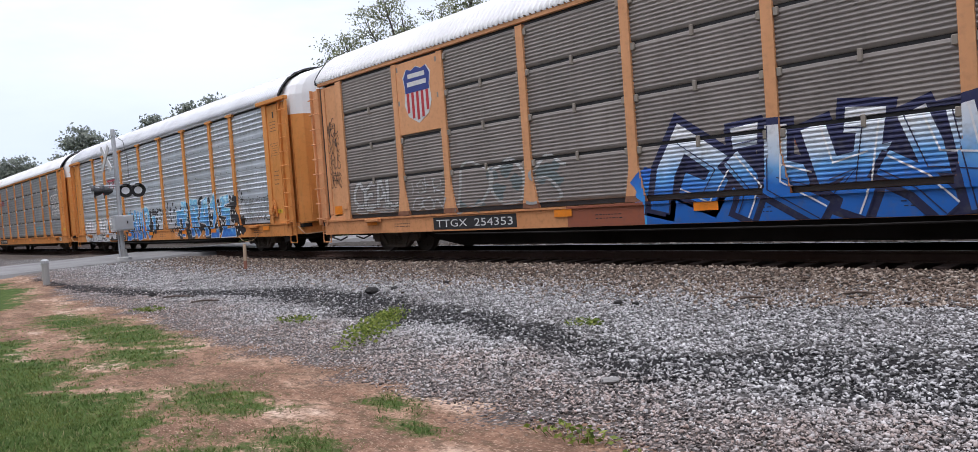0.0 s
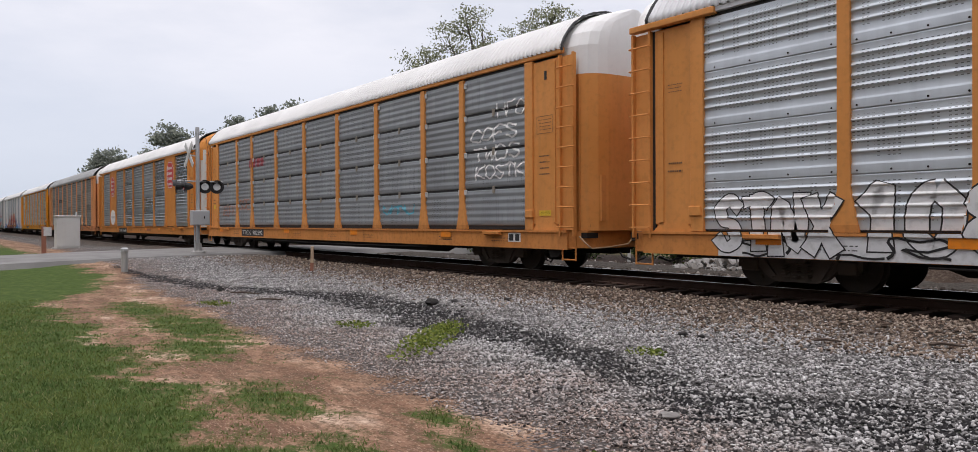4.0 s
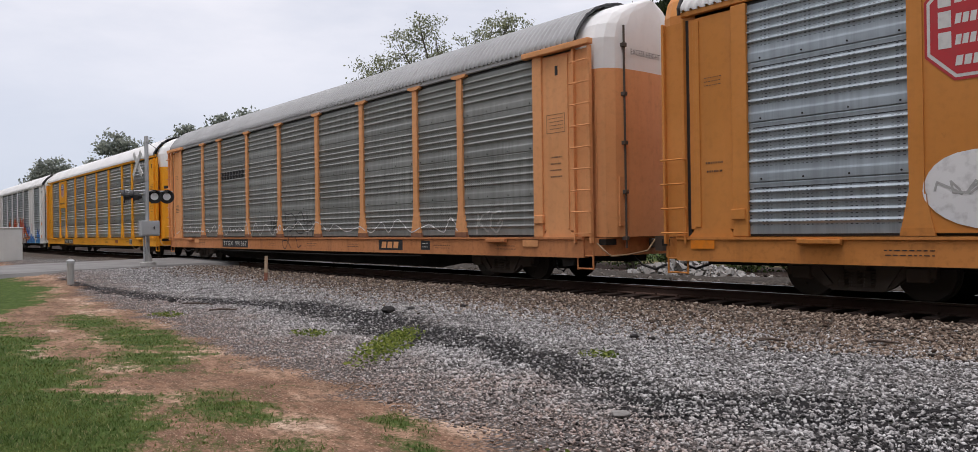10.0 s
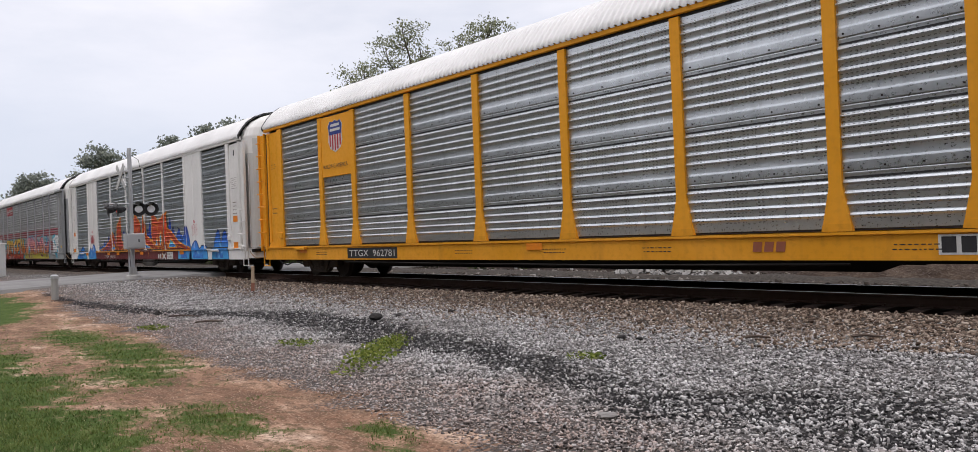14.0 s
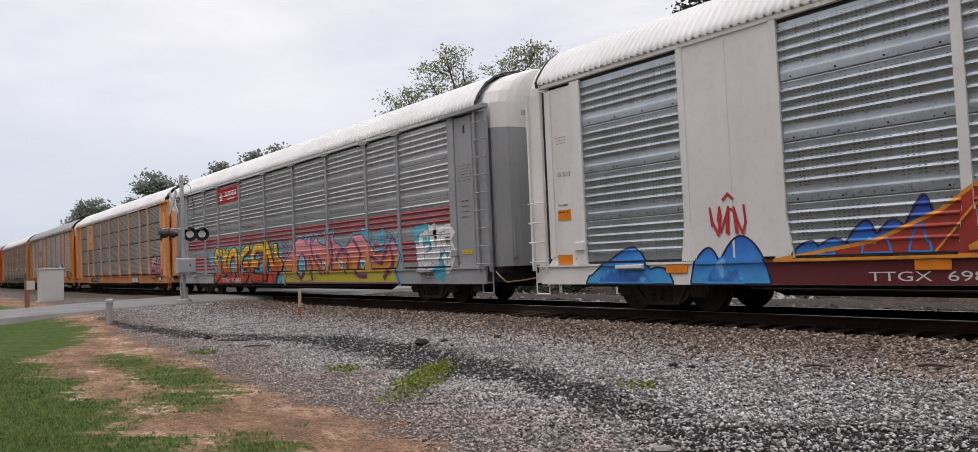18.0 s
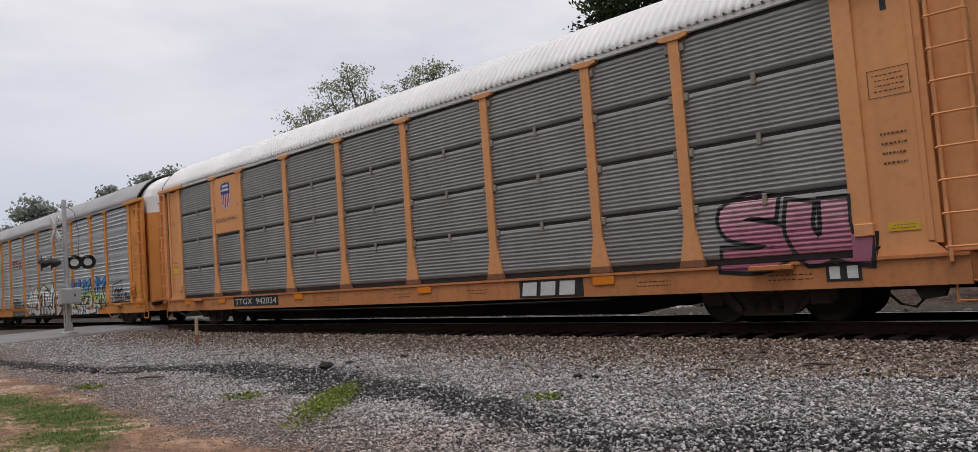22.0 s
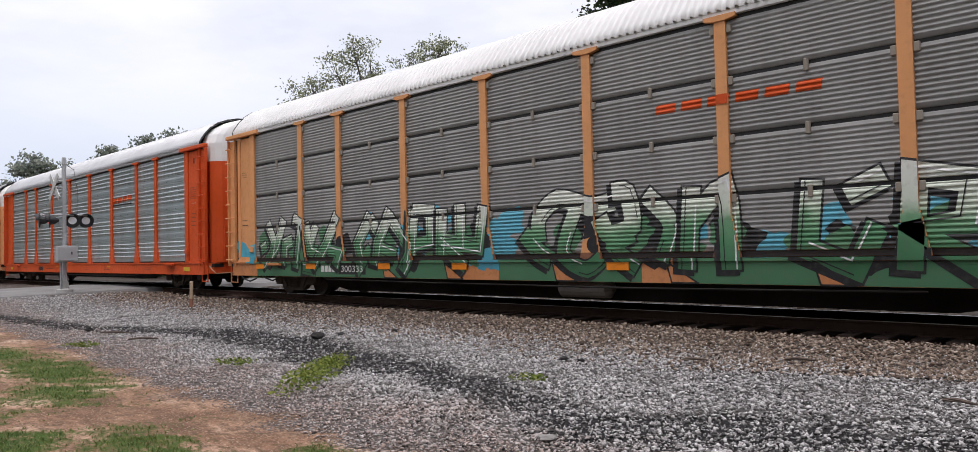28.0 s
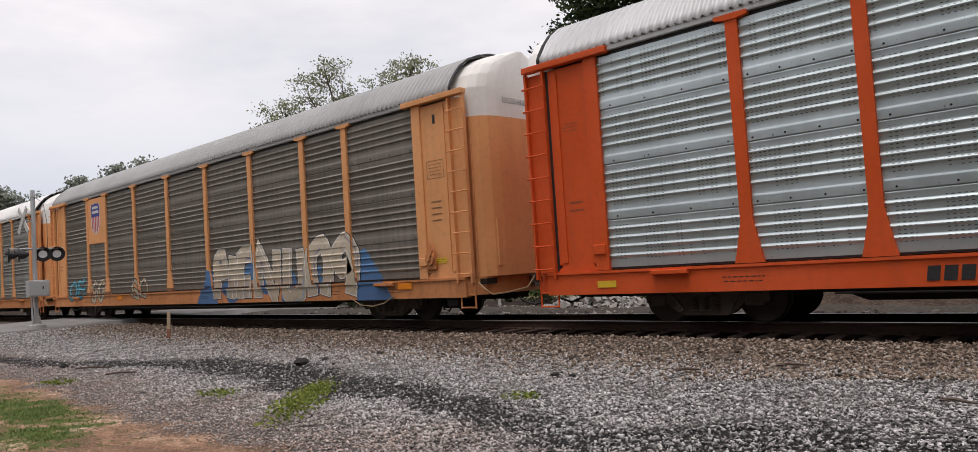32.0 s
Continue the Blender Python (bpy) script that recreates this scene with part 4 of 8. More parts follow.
for az, el, spread, dist in ((75.7, 6.95, 1.0, 118), (73.5, 6.45, 0.75, 126), (71.2, 7.9, 0.9, 120), (68.9, 8.8, 0.9, 112), (67.0, 9.0, 0.9, 108), (64.6, 7.6, 1.0, 112), (79.5, 4.6, 1.1, 135), (62.0, 8.8, 1.0, 110)):
    a = math.radians(az)
    top = 1.2 + dist * math.tan(math.radians(el + 0.45))
    w = dist * math.radians(spread) * 1.25
    tree("distant broad-crowned tree on the skyline", -math.sin(a) * dist, math.cos(a) * dist, 0.35, top * 0.45,
         [(w * 0.55 * u, w * 0.4 * v, top * h, w * r) for u, v, h, r in ((0, 0, 0.90, 0.62), (-0.95, 0.3, 0.82, 0.55), (0.9, -0.3, 0.83, 0.55), (-1.5, 0, 0.68, 0.5), (1.4, 0.2, 0.7, 0.5), (0.2, 0.4, 0.68, 0.75), (0, -0.5, 0.55, 0.6))],
         M["leaf_hazed"], 10.0, 24, 0.45, 0.24, "distant trees", az)


def shrub(x, y, r, h):
    ob = thing("shrub", "low green shrub behind the track", "shrub", pose(x, y, -0.4), "shrubs behind the track")
    bm = bmesh.new()
    pts = []
    for k in range(9):
        d = Vector((rng.normal() * r * 0.5, rng.normal() * r * 0.4, h * rng.uniform(0.5, 1.0)))
        tube(bm, [(0, 0, -0.1), d * 0.5 + Vector((0, 0, 0.1)), d], [0.04, 0.02, 0.008], 4)
        pts += [d, d * 0.7, d * 0.45]
    tagged(part("stem", bm, M["bark"], ob), kind="stuff")
    pts = np.array([tuple(p) for p in pts])
    pick = pts[rng.integers(0, len(pts), 900)]
    part("foliage", leaf_cloud("foliage", pick + rng.normal(size=pick.shape) * r * 0.22, 0.07), M["leaf_shrub"], ob)


for i in range(44):
    shrub(-60 + 1.5 * i + rng.uniform(-0.6, 0.6), 22.0 + rng.uniform(-1.0, 2.5), rng.uniform(0.9, 1.5), rng.uniform(0.8, 1.7))

M["galv"] = painted("galvanised_grey_steel", (0.40, 0.41, 0.42), 0.5, (0.2, 0.2, 0.19), 0.4)
M["cab"] = painted("pale_grey_cabinet_paint", (0.55, 0.55, 0.53), 0.5, (0.25, 0.24, 0.22), 0.3)
M["post_wood"] = painted("raw_pale_wood", (0.44, 0.33, 0.23), 0.85, (0.2, 0.14, 0.1), 0.4)
M["post_red"] = painted("rust_red_stain", (0.28, 0.12, 0.08), 0.85, (0.1, 0.05, 0.04), 0.4)
M["conc"] = painted("weathered_concrete", (0.36, 0.355, 0.34), 0.9, (0.16, 0.15, 0.14), 0.4)
M["sign_white"] = flat_paint("white_sign_sheet", (0.55, 0.55, 0.54), 0.5)
for px in (-22.5, -19.4, -8.2):
    bm = bmesh.new()
    tube(bm, [(0, 0, -0.1), (0, 0, 1.25)], 0.06, 10)
    ob = thing("bollard", "white pipe bollard behind the track", "bollard", pose(px, 21.4, -0.35), "bollards behind the track")
    part("post", bm, M["sign_white"], ob)
    bm = bmesh.new()
    disc(bm, (0, 0, 1.27), 0.068, "z", 0.05, 10, 0.03)
    part("cap", bm, M["sign_white"], ob)

# ---- crossing signal ----
MX, MY, MZ = -30.4, 8.77, -0.1
mast = thing("crossing_signal", "grey steel railway crossing signal mast with flashing lamps and crossbuck", "crossing signal", pose(MX, MY, MZ))
bm = bmesh.new()
tube(bm, [(0, 0, 0), (0, 0, 0.18), (0, 0, 0.22), (0, 0, 0.5)], [0.30, 0.28, 0.16, 0.12], 12)
part("base", bm, M["conc"], mast, "flared grey foundation casting")
bm = bmesh.new()
tube(bm, [(0, 0, 0.3), (0, 0, 4.9)], 0.075, 12)
part("mast_pipe", bm, M["galv"], mast)
bm = bmesh.new()
disc(bm, (0, 0, 4.9 + 0.02), 0.09, "z", 0.25, 12, 0.07)
part("finial", bm, M["galv"], mast)
bm = bmesh.new()
tube(bm, [(0.12, -0.16, 0.2), (0.12, -0.16, 1.2)], 0.03, 8)
part("conduit", bm, M["galv"], mast)
bm = bmesh.new()
box(bm, 0.08, 0.42, -0.34, 0.34, 1.2, 1.78, bevel=0.02)
cabinet = part("junction_box", bm, M["galv"], mast, "square grey junction box")
part("door", box_mesh(0.42, 0.436, -0.29, 0.29, 1.25, 1.73, bevel=0.006), M["galv"], cabinet)
part("latch", box_mesh(0.436, 0.46, 0.1, 0.14, 1.46, 1.56, bevel=0.005), M["black"], cabinet)
bm = bmesh.new()
tube(bm, [(0, -0.85, 2.92), (0, 0.95, 2.92)], 0.032, 8)
part("cross_arm", bm, M["galv"], mast)
M["lens"] = mat_base("pale_lamp_lens", 0.35)[0]
M["lens"].node_tree.nodes["Principled BSDF"].inputs["Base Color"].default_value = (0.80, 0.81, 0.83, 1)
M["lamp_red"], rn, rl, rb = mat_base("lit_red_lens", 0.3)
rb.inputs["Base Color"].default_value = (0.5, 0.02, 0.015, 1)
rb.inputs["Emission Color"].default_value = (1.0, 0.06, 0.04, 1)
rb.inputs["Emission Strength"].default_value = 1.2


def signal_lamp(y, way, lens):
    """A round background plate, a hood and a lens, facing a direction in the plan."""
    d = Vector((*way, 0)).normalized()
    c = Vector((0, y, 2.72))
    bm = bmesh.new()
    disc(bm, c, 0.27, d, 0.02, 20)
    lamp = part("lamp", bm, M["black"], mast, "black round lamp background")
    bm = bmesh.new()
    disc(bm, c + d * 0.02, 0.14 if lens is M["lens"] else 0.12, d, 0.03, 18)
    part("lens", bm, lens, lamp, "round lamp lens")
    bm = bmesh.new()
    tube(bm, [c - d * 0.01, c - d * 0.16, c - d * 0.3], [0.17, 0.14, 0.05], 12)
    part("housing", bm, M["black"], lamp)
    bm = bmesh.new()
    u = Vector((-d.y, d.x, 0))
    top = [c + 0.225 * (math.cos(a) * u + math.sin(a) * Vector((0, 0, 1))) for a in (math.pi * k / 10 for k in range(11))]
    out = [p + d * (0.16 if 2 < i < 8 else 0.1) for i, p in enumerate(top)]
    for shift in (0.0, 0.008):
        vs = [bm.verts.new(p + Vector((0, 0, shift))) for p in top], [bm.verts.new(p + Vector((0, 0, shift))) for p in out]
        for i in range(10):
            bm.faces.new((vs[0][i], vs[0][i + 1], vs[1][i + 1], vs[1][i]))
    part("hood", bm, M["black"], lamp)
    bm = bmesh.new()
    tube(bm, [c - d * 0.1 + Vector((0, 0, 0.1)), (0, y, 2.92)], 0.02, 6)
    part("bracket", bm, M["galv"], lamp)


signal_lamp(0.28, (0.93, -0.36), M["lens"])
signal_lamp(0.74, (0.93, -0.36), M["lens"])
signal_lamp(-0.48, (-0.35, -0.94), M["lamp_red"])
signal_lamp(-0.80, (-0.35, -0.94), M["lens"])
bm = bmesh.new()
for s in (-1, 1):
    fs = box(bm, -0.62, 0.62, -0.012, 0.012, -0.10, 0.10)
    bmesh.ops.transform(bm, matrix=pose(0, 0.013 * s, 0, 0, 45 * s, 0), verts=list({v for f in fs for v in f.verts}))
bmesh.ops.transform(bm, matrix=pose(0.0, -0.33, 3.95, 0, 0, 3), verts=bm.verts)
part("crossbuck", bm, M["sign_white"], mast, "white crossed boards")
bm = bmesh.new()
tube(bm, [(0, 0, 3.9), (0.05, -0.34, 3.95)], 0.025, 6)
tube(bm, [(0, 0, 4.2), (0.05, -0.34, 4.15)], 0.025, 6)
part("crossbuck_bracket", bm, M["galv"], mast)
bm = bmesh.new()
tube(bm, [(0.05, 0.42, 2.9), (0.07, 0.42, 3.9), (0.1, 0.3, 4.6), (0.0, 0.05, 4.9 - 0.1)], 0.012, 6)
part("cable", bm, M["black"], mast)

# equipment cabinet and posts by the road
cab = thing("signal_cabinet", "pale grey steel signal cabinet on a gravel pad beside the road", "equipment cabinet", pose(-45.5, 6.35, -0.13))
part("body", box_mesh(-0.45, 0.45, -0.55, 0.55, 0.05, 1.68, bevel=0.015), M["cab"], cab)
part("door", box_mesh(0.45, 0.47, -0.5, 0.5, 0.12, 1.62, bevel=0.008), M["cab"], cab)
part("roof_lid", box_mesh(-0.5, 0.5, -0.6, 0.6, 1.68, 1.75, bevel=0.015), M["cab"], cab)
part("plinth", box_mesh(-0.55, 0.55, -0.65, 0.65, -0.3, 0.05, bevel=0.01), M["conc"], cab)
bm = bmesh.new()
tube(bm, [(0.2, 0.4, 1.75), (0.2, 0.4, 1.86), (0.26, 0.4, 1.92)], [0.05, 0.05, 0.03], 8)
part("vent_cap", bm, M["galv"], cab)
post = thing("marker_post", "dark post with a white marker plate beside the road", "post", pose(-39.7, 4.6, -0.22))
part("post", box_mesh(-0.09, 0.09, -0.09, 0.09, -0.2, 1.3, bevel=0.01), M["post_red"], post)
part("plate", box_mesh(0.09, 0.12, -0.02, 0.3, 0.85, 1.25, bevel=0.005), M["sign_white"], post)
pipe = thing("pipe_bollard", "short grey capped pipe bollard standing in gravel", "bollard", pose(-25.0, 5.03, -0.27))
bm = bmesh.new()
tube(bm, [(0, 0, -0.3), (0, 0, 0.62)], 0.095, 14)
part("pipe", bm, M["conc"], pipe)
bm = bmesh.new()
tube(bm, [(0, 0, 0.60), (0, 0, 0.68), (0, 0, 0.72)], [0.115, 0.115, 0.06], 14)
part("cap", bm, M["galv"], pipe)
stake = thing("wooden_stake", "weathered wooden survey stake stained red at its foot", "stake", pose(-20.7, 9.2, -0.25, 2, 3, 40))
part("upper", box_mesh(-0.045, 0.045, -0.02, 0.02, 0.26, 0.74, bevel=0.004), M["post_wood"], stake)
part("foot", box_mesh(-0.046, 0.046, -0.021, 0.021, -0.2, 0.26, bevel=0.004), M["post_red"], stake, "red-stained foot")


# ---- the train ----
POSTS = (-11.36, -8.72, -6.84, -4.12, -1.38, 1.38, 4.12, 6.84, 8.74, 11.40)
PANEL_LOW, PANEL_TOP = 1.035, 4.86
CACHE = {}
GAP = 0.06  # the slot between stacked sheets
M["tank"] = painted("dusty_grey_tank_paint", (0.20, 0.19, 0.18), 0.7, (0.06, 0.05, 0.04), 0.6, False)


def ridge_profile():
    """Heights and outward swell of a sheet pressed with groups of four narrow ribs and wide smooth bands between."""
    pts = [(PANEL_TOP, 0.0)]
    for g in range(4):
        top = 4.72 - 1.0 * g
        for r in range(4):
            c = top - 0.162 * r
            pts += [(c + 0.050, 0.0), (c + 0.036, 0.001), (c + 0.026, 0.009), (c + 0.012, 0.022), (c + 0.002, 0.026), (c - 0.010, 0.022), (c - 0.024, 0.006), (c - 0.034, 0.001)]
        b = top - 0.486
        if g < 3:
            pts += [(b - 0.075, 0.0), (b - 0.165, 0.001), (b - 0.175, 0.003), (b - 0.198, 0.011), (b - 0.208, 0.012), (b - 0.330, 0.012), (b - 0.340, 0.012), (b - 0.3405, -0.012), (b - 0.3515, -0.012), (b - 0.352, 0.004), (b - 0.375, 0.001), (b - 0.385, 0.0)]
    pts += [(1.16, 0.0), (PANEL_LOW, 0.0)]
    return pts


def louvre_profile(k, pitch):
    """One of four stacked sheets with close, shallow ribs."""
    hgt = (PANEL_TOP - PANEL_LOW) / 4
    top = PANEL_TOP - k * hgt
    pts, z = [(top, -0.01), (top - 0.012, 0.006)], top - 0.03
    while z - pitch * 0.8 > top - hgt + 0.075:
        pts += [(z, 0.0), (z - pitch * 0.28, 0.017), (z - pitch * 0.5, 0.019), (z - pitch * 0.78, 0.002)]
        z -= pitch
    pts += [(top - hgt + 0.072, 0.008), (top - hgt + GAP, -0.01)]
    return pts


STACKED = {"louvre": 0.076, "broad": 0.168}
PROFILES = {"ridge": ridge_profile()}
for key, pitch in STACKED.items():
    PROFILES[key] = [p for k in range(4) for p in louvre_profile(k, pitch)]


def sheet_mesh(key, width, pts):
    if (key, round(width, 2)) not in CACHE:
        h = width / 2
        v = [(s * h, -1.50 - d, z) for z, d in pts for s in (-1, 1)]
        f = np.array([(2 * i, 2 * i + 2, 2 * i + 3, 2 * i + 1) for i in range(len(pts) - 1)])
        me = array_mesh("side_sheet", np.array(v), f, smooth=key == "ridge")
        CACHE[key, round(width, 2)] = me
    return CACHE[key, round(width, 2)]


def shared(key, make):
    if key not in CACHE:
        bm = make()
        me = bpy.data.meshes.new(key)
        bm.to_mesh(me)
        bm.free()
        CACHE[key] = me
    return CACHE[key]


def post_half(z):
    """Half the width of a side post at a height: straight, then flared to its foot."""
    return 0.10 if z > 1.66 else 0.10 + (1.66 - z) / 0.66 * 0.13


def make_post():
    bm = bmesh.new()
    prism(bm, [(-0.10, PANEL_TOP + 0.02), (-0.10, 1.66), (-0.23, 1.0), (0.23, 1.0), (0.10, 1.66), (0.10, PANEL_TOP + 0.02)], "y", -1.565, -1.46)
    return bm


def make_post_foot():
    bm = bmesh.new()
    prism(bm, [(-0.212, 1.11), (-0.234, 0.995), (0.234, 0.995), (0.212, 1.11)], "y", -1.569, -1.50)
    return bm


def make_thin_post():
    bm = bmesh.new()
    prism(bm, [(-0.07, PANEL_TOP + 0.1), (-0.07, 1.7), (-0.16, 1.0), (0.16, 1.0), (0.07, 1.7), (0.07, PANEL_TOP + 0.1)], "y", -1.555, -1.46)
    return bm


def make_cap():
    bm = bmesh.new()
    prism(bm, [(-0.28, 4.895), (-0.11, 4.86), (0.11, 4.86), (0.28, 4.895), (0.28, 4.955), (-0.28, 4.955)], "y", -1.585, -1.46)
    return bm


def make_gap_clip():
    """The small strap that ties two stacked sheets together."""
    return box_mesh(-0.035, 0.035, -1.545, -1.495, -0.10, 0.085, bevel=0.008)


def make_lap_bolting(solid):
    """Bolt heads on the smooth bands of the ribbed sheets."""
    bm = bmesh.new()
    for i, (a, b) in enumerate(zip(POSTS, POSTS[1:])):
        if i not in solid:
            for g in range(3):
                for u in (-0.40, -0.13, 0.14, 0.42):
                    disc(bm, ((a + b) / 2 + u * (b - a), -1.514, 3.944 - g), 0.016, "y", 0.016, 8)
    return bm


def make_bolt():
    return box_mesh(-0.042, 0.042, -1.552, -1.5, -0.07, 0.07, bevel=0.01)


def make_sill():
    bm = bmesh.new()
    prism(bm, [(-1.55, 0.56), (-1.55, 0.93), (-1.58, 0.94), (-1.58, 0.985), (-1.40, 0.985), (-1.40, 0.56)], "x", -12.75, 12.75)
    return bm


def make_shallow_skirt():
    bm = bmesh.new()
    prism(bm, [(-12.4, 0.50), (-7.6, 0.50), (-7.2, 0.35), (7.2, 0.35), (7.6, 0.50), (12.4, 0.50), (12.4, 0.9), (-12.4, 0.9)], "y", -0.98, -0.92)
    return bm


def make_skirt():
    bm = bmesh.new()
    prism(bm, [(-12.4, 0.50), (-8.6, 0.50), (-8.2, 0.34), (-7.2, 0.18), (7.2, 0.18), (8.2, 0.34), (8.6, 0.50), (12.4, 0.50), (12.4, 0.9), (-12.4, 0.9)], "y", -0.98, -0.92)
    return bm


def make_roof():
    section = [(-1.56, 5.02), (-1.57, 5.10), (-1.50, 5.20), (-1.36, 5.40), (-1.16, 5.62), (-0.90, 5.80), (-0.55, 5.94), (-0.2, 6.02), (0.0, 6.03)]
    section += [(-y, z) for y, z in section[-2::-1]]
    xs, out = [], []
    x = -12.62
    while x < 12.6:
        for dx, d in ((0.0, 0.0), (0.07, 0.0), (0.076, 0.05), (0.124, 0.05), (0.13, 0.0)):
            xs.append(x + dx)
            out.append(d)
        x += 0.16
    k = len(section)
    v = np.array([(x, y * (1 + d / 1.6), z + d * (0.2 + 0.8 * abs(math.cos(math.asin(min(1, abs(y) / 1.6)))))) for x, d in zip(xs, out) for y, z in section])
    i = (np.arange(len(xs) - 1)[:, None] * k + np.arange(k - 1)[None]).ravel()
    CACHE["roof"] = array_mesh("roof", v, np.stack([i, i + 1, i + k + 1, i + k], 1))


make_roof()


ROOF_LINE = [(-1.57, 4.98), (-1.585, 5.10), (-1.52, 5.22), (-1.38, 5.42), (-1.18, 5.64), (-0.92, 5.82), (-0.56, 5.96), (-0.2, 6.04), (0.0, 6.05), (0.2, 6.04), (0.56, 5.96), (0.92, 5.82), (1.18, 5.64), (1.38, 5.42), (1.52, 5.22), (1.585, 5.10), (1.57, 4.98)]


def make_roof_seal():
    bm = bmesh.new()
    tube(bm, [(12.62, y, z) for y, z in ROOF_LINE], 0.032, 6)
    return bm


def make_corner():
    """Flat sheet between the last side post and the ladder, with its stiffening folds."""
    bm = bmesh.new()
    box(bm, 11.52, 12.46, -1.52, -1.46, 1.12, 4.86, bevel=0.008)
    prism(bm, [(11.55, 0.985), (12.5, 0.985), (12.35, 1.14), (11.7, 1.14)], "y", -1.53, -1.47)
    box(bm, 12.28, 12.36, -1.545, -1.51, 1.16, 4.8, bevel=0.006)
    return bm


def make_end_post():
    bm = bmesh.new()
    box(bm, 11.32, 11.60, -1.565, -1.46, 0.99, 4.9, bevel=0.008)
    box(bm, 11.36, 11.62, -1.60, -1.5, 1.28, 1.46, bevel=0.01)
    return bm


def make_ladder_frame():
    bm = bmesh.new()
    box(bm, 12.52, 12.57, -1.60, -1.50, 0.86, 4.88, bevel=0.006)
    box(bm, 12.95, 13.00, -1.60, -1.50, 0.86, 4.88, bevel=0.006)
    box(bm, 12.57, 12.95, -1.52, -1.505, 1.0, 4.85)
    return bm


def make_eave_bracket():
    bm = bmesh.new()
    box(bm, 11.05, 13.02, -1.64, -1.48, 4.90, 5.02, bevel=0.012)
    return bm


def make_rung():
    bm = bmesh.new()
    tube(bm, [(12.5, -1.60, 0), (12.52, -1.66, 0), (13.0, -1.66, 0), (13.02, -1.60, 0)], 0.016, 6)
    return bm


DOOR = ((12.40, -1.40), (12.95, -1.38), (13.14, -1.28), (13.27, -1.10), (13.34, -0.85), (13.38, -0.4), (13.39, 0), (13.38, 0.4), (13.34, 0.85), (13.27, 1.10), (13.14, 1.28), (12.95, 1.38), (12.40, 1.40))


def make_door():
    bm = bmesh.new()
    prism(bm, DOOR, "z", 0.98, 4.42)
    return bm


def make_door_top():
    """The upper part of the end door, tapering under the roof."""
    bm = bmesh.new()
    rows = []
    for z, s in ((4.42, 1.0), (5.05, 1.0), (5.35, 0.92), (5.6, 0.76), (5.82, 0.5), (5.95, 0.2)):
        rows.append([bm.verts.new((x, y * s, z)) for x, y in DOOR])
    for a, b in zip(rows, rows[1:]):
        for i in range(len(DOOR) - 1):
            bm.faces.new((a[i], a[i + 1], b[i + 1], b[i]))
    bm.faces.new(rows[-1])
    bm.faces.new(rows[0][::-1])
    bm.normal_update()
    return bm


def make_corrugated_door():
    bm = bmesh.new()
    pts, k = [], 0
    for i in range(len(DOOR) - 1):
        (x0, y0), (x1, y1) = DOOR[i], DOOR[i + 1]
        for j in range(3):
            f = j / 3
            d = 0.03 if k % 2 else 0.0
            pts.append((x0 + (x1 - x0) * f + d * 0.8, (y0 + (y1 - y0) * f) * (1 - d * 0.5)))
            k += 1
    pts.append(DOOR[-1])
    prism(bm, pts, "z", 0.98, 4.95)
    return bm


def make_door_bar():
    """A dark strip that follows the rounded door."""
    bm = bmesh.new()
    out = [(x + 0.012, y * 1.006) for x, y in DOOR[2:8]]
    prism(bm, out + [(x - 0.02, y) for x, y in DOOR[7:1:-1]], "z", 3.36, 3.50)
    return bm


def make_slot():
    return box_mesh(-12.525, -12.455, -1.515, -1.47, 1.0, 4.86)


def make_lock_rod():
    bm = bmesh.new()
    tube(bm, [(13.36, -0.92, 0.75), (13.36, -0.92, 5.3)], 0.022, 6)
    for z in (0.95, 1.9, 2.9, 3.9, 4.9):
        box(bm, 13.28, 13.40, -0.97, -0.87, z - 0.04, z + 0.04, bevel=0.006)
    return bm


def make_floor():
    bm = bmesh.new()
    box(bm, -13.2, 13.2, -1.38, 1.38, 0.82, 0.94)
    box(bm, -12.9, 12.9, -0.32, 0.32, 0.44, 0.82)
    for x in np.arange(-11.5, 11.6, 1.15):
        box(bm, x - 0.06, x + 0.06, -1.38, 1.38, 0.62, 0.82)
    return bm


def make_wheelset():
    bm = bmesh.new()
    for s in (-1, 1):
        y = s * 0.755
        tube(bm, [(0, y - s * 0.075, 0), (0, y - s * 0.05, 0), (0, y - s * 0.045, 0), (0, y + s * 0.06, 0)], [0.455, 0.455, 0.42, 0.415], 28)
        for k in range(6):
            a = k * math.pi / 3
            box(bm, 0.26 * math.cos(a) - 0.035, 0.26 * math.cos(a) + 0.035, y + s * 0.06 - 0.01, y + s * 0.06 + 0.01, 0.26 * math.sin(a) - 0.035, 0.26 * math.sin(a) + 0.035)
    tube(bm, [(0, -1.08, 0), (0, 1.08, 0)], 0.085, 12)
    for s in (-1, 1):
        disc(bm, (0, s * 1.08, 0), 0.12, "y", 0.12, 14)
    return bm


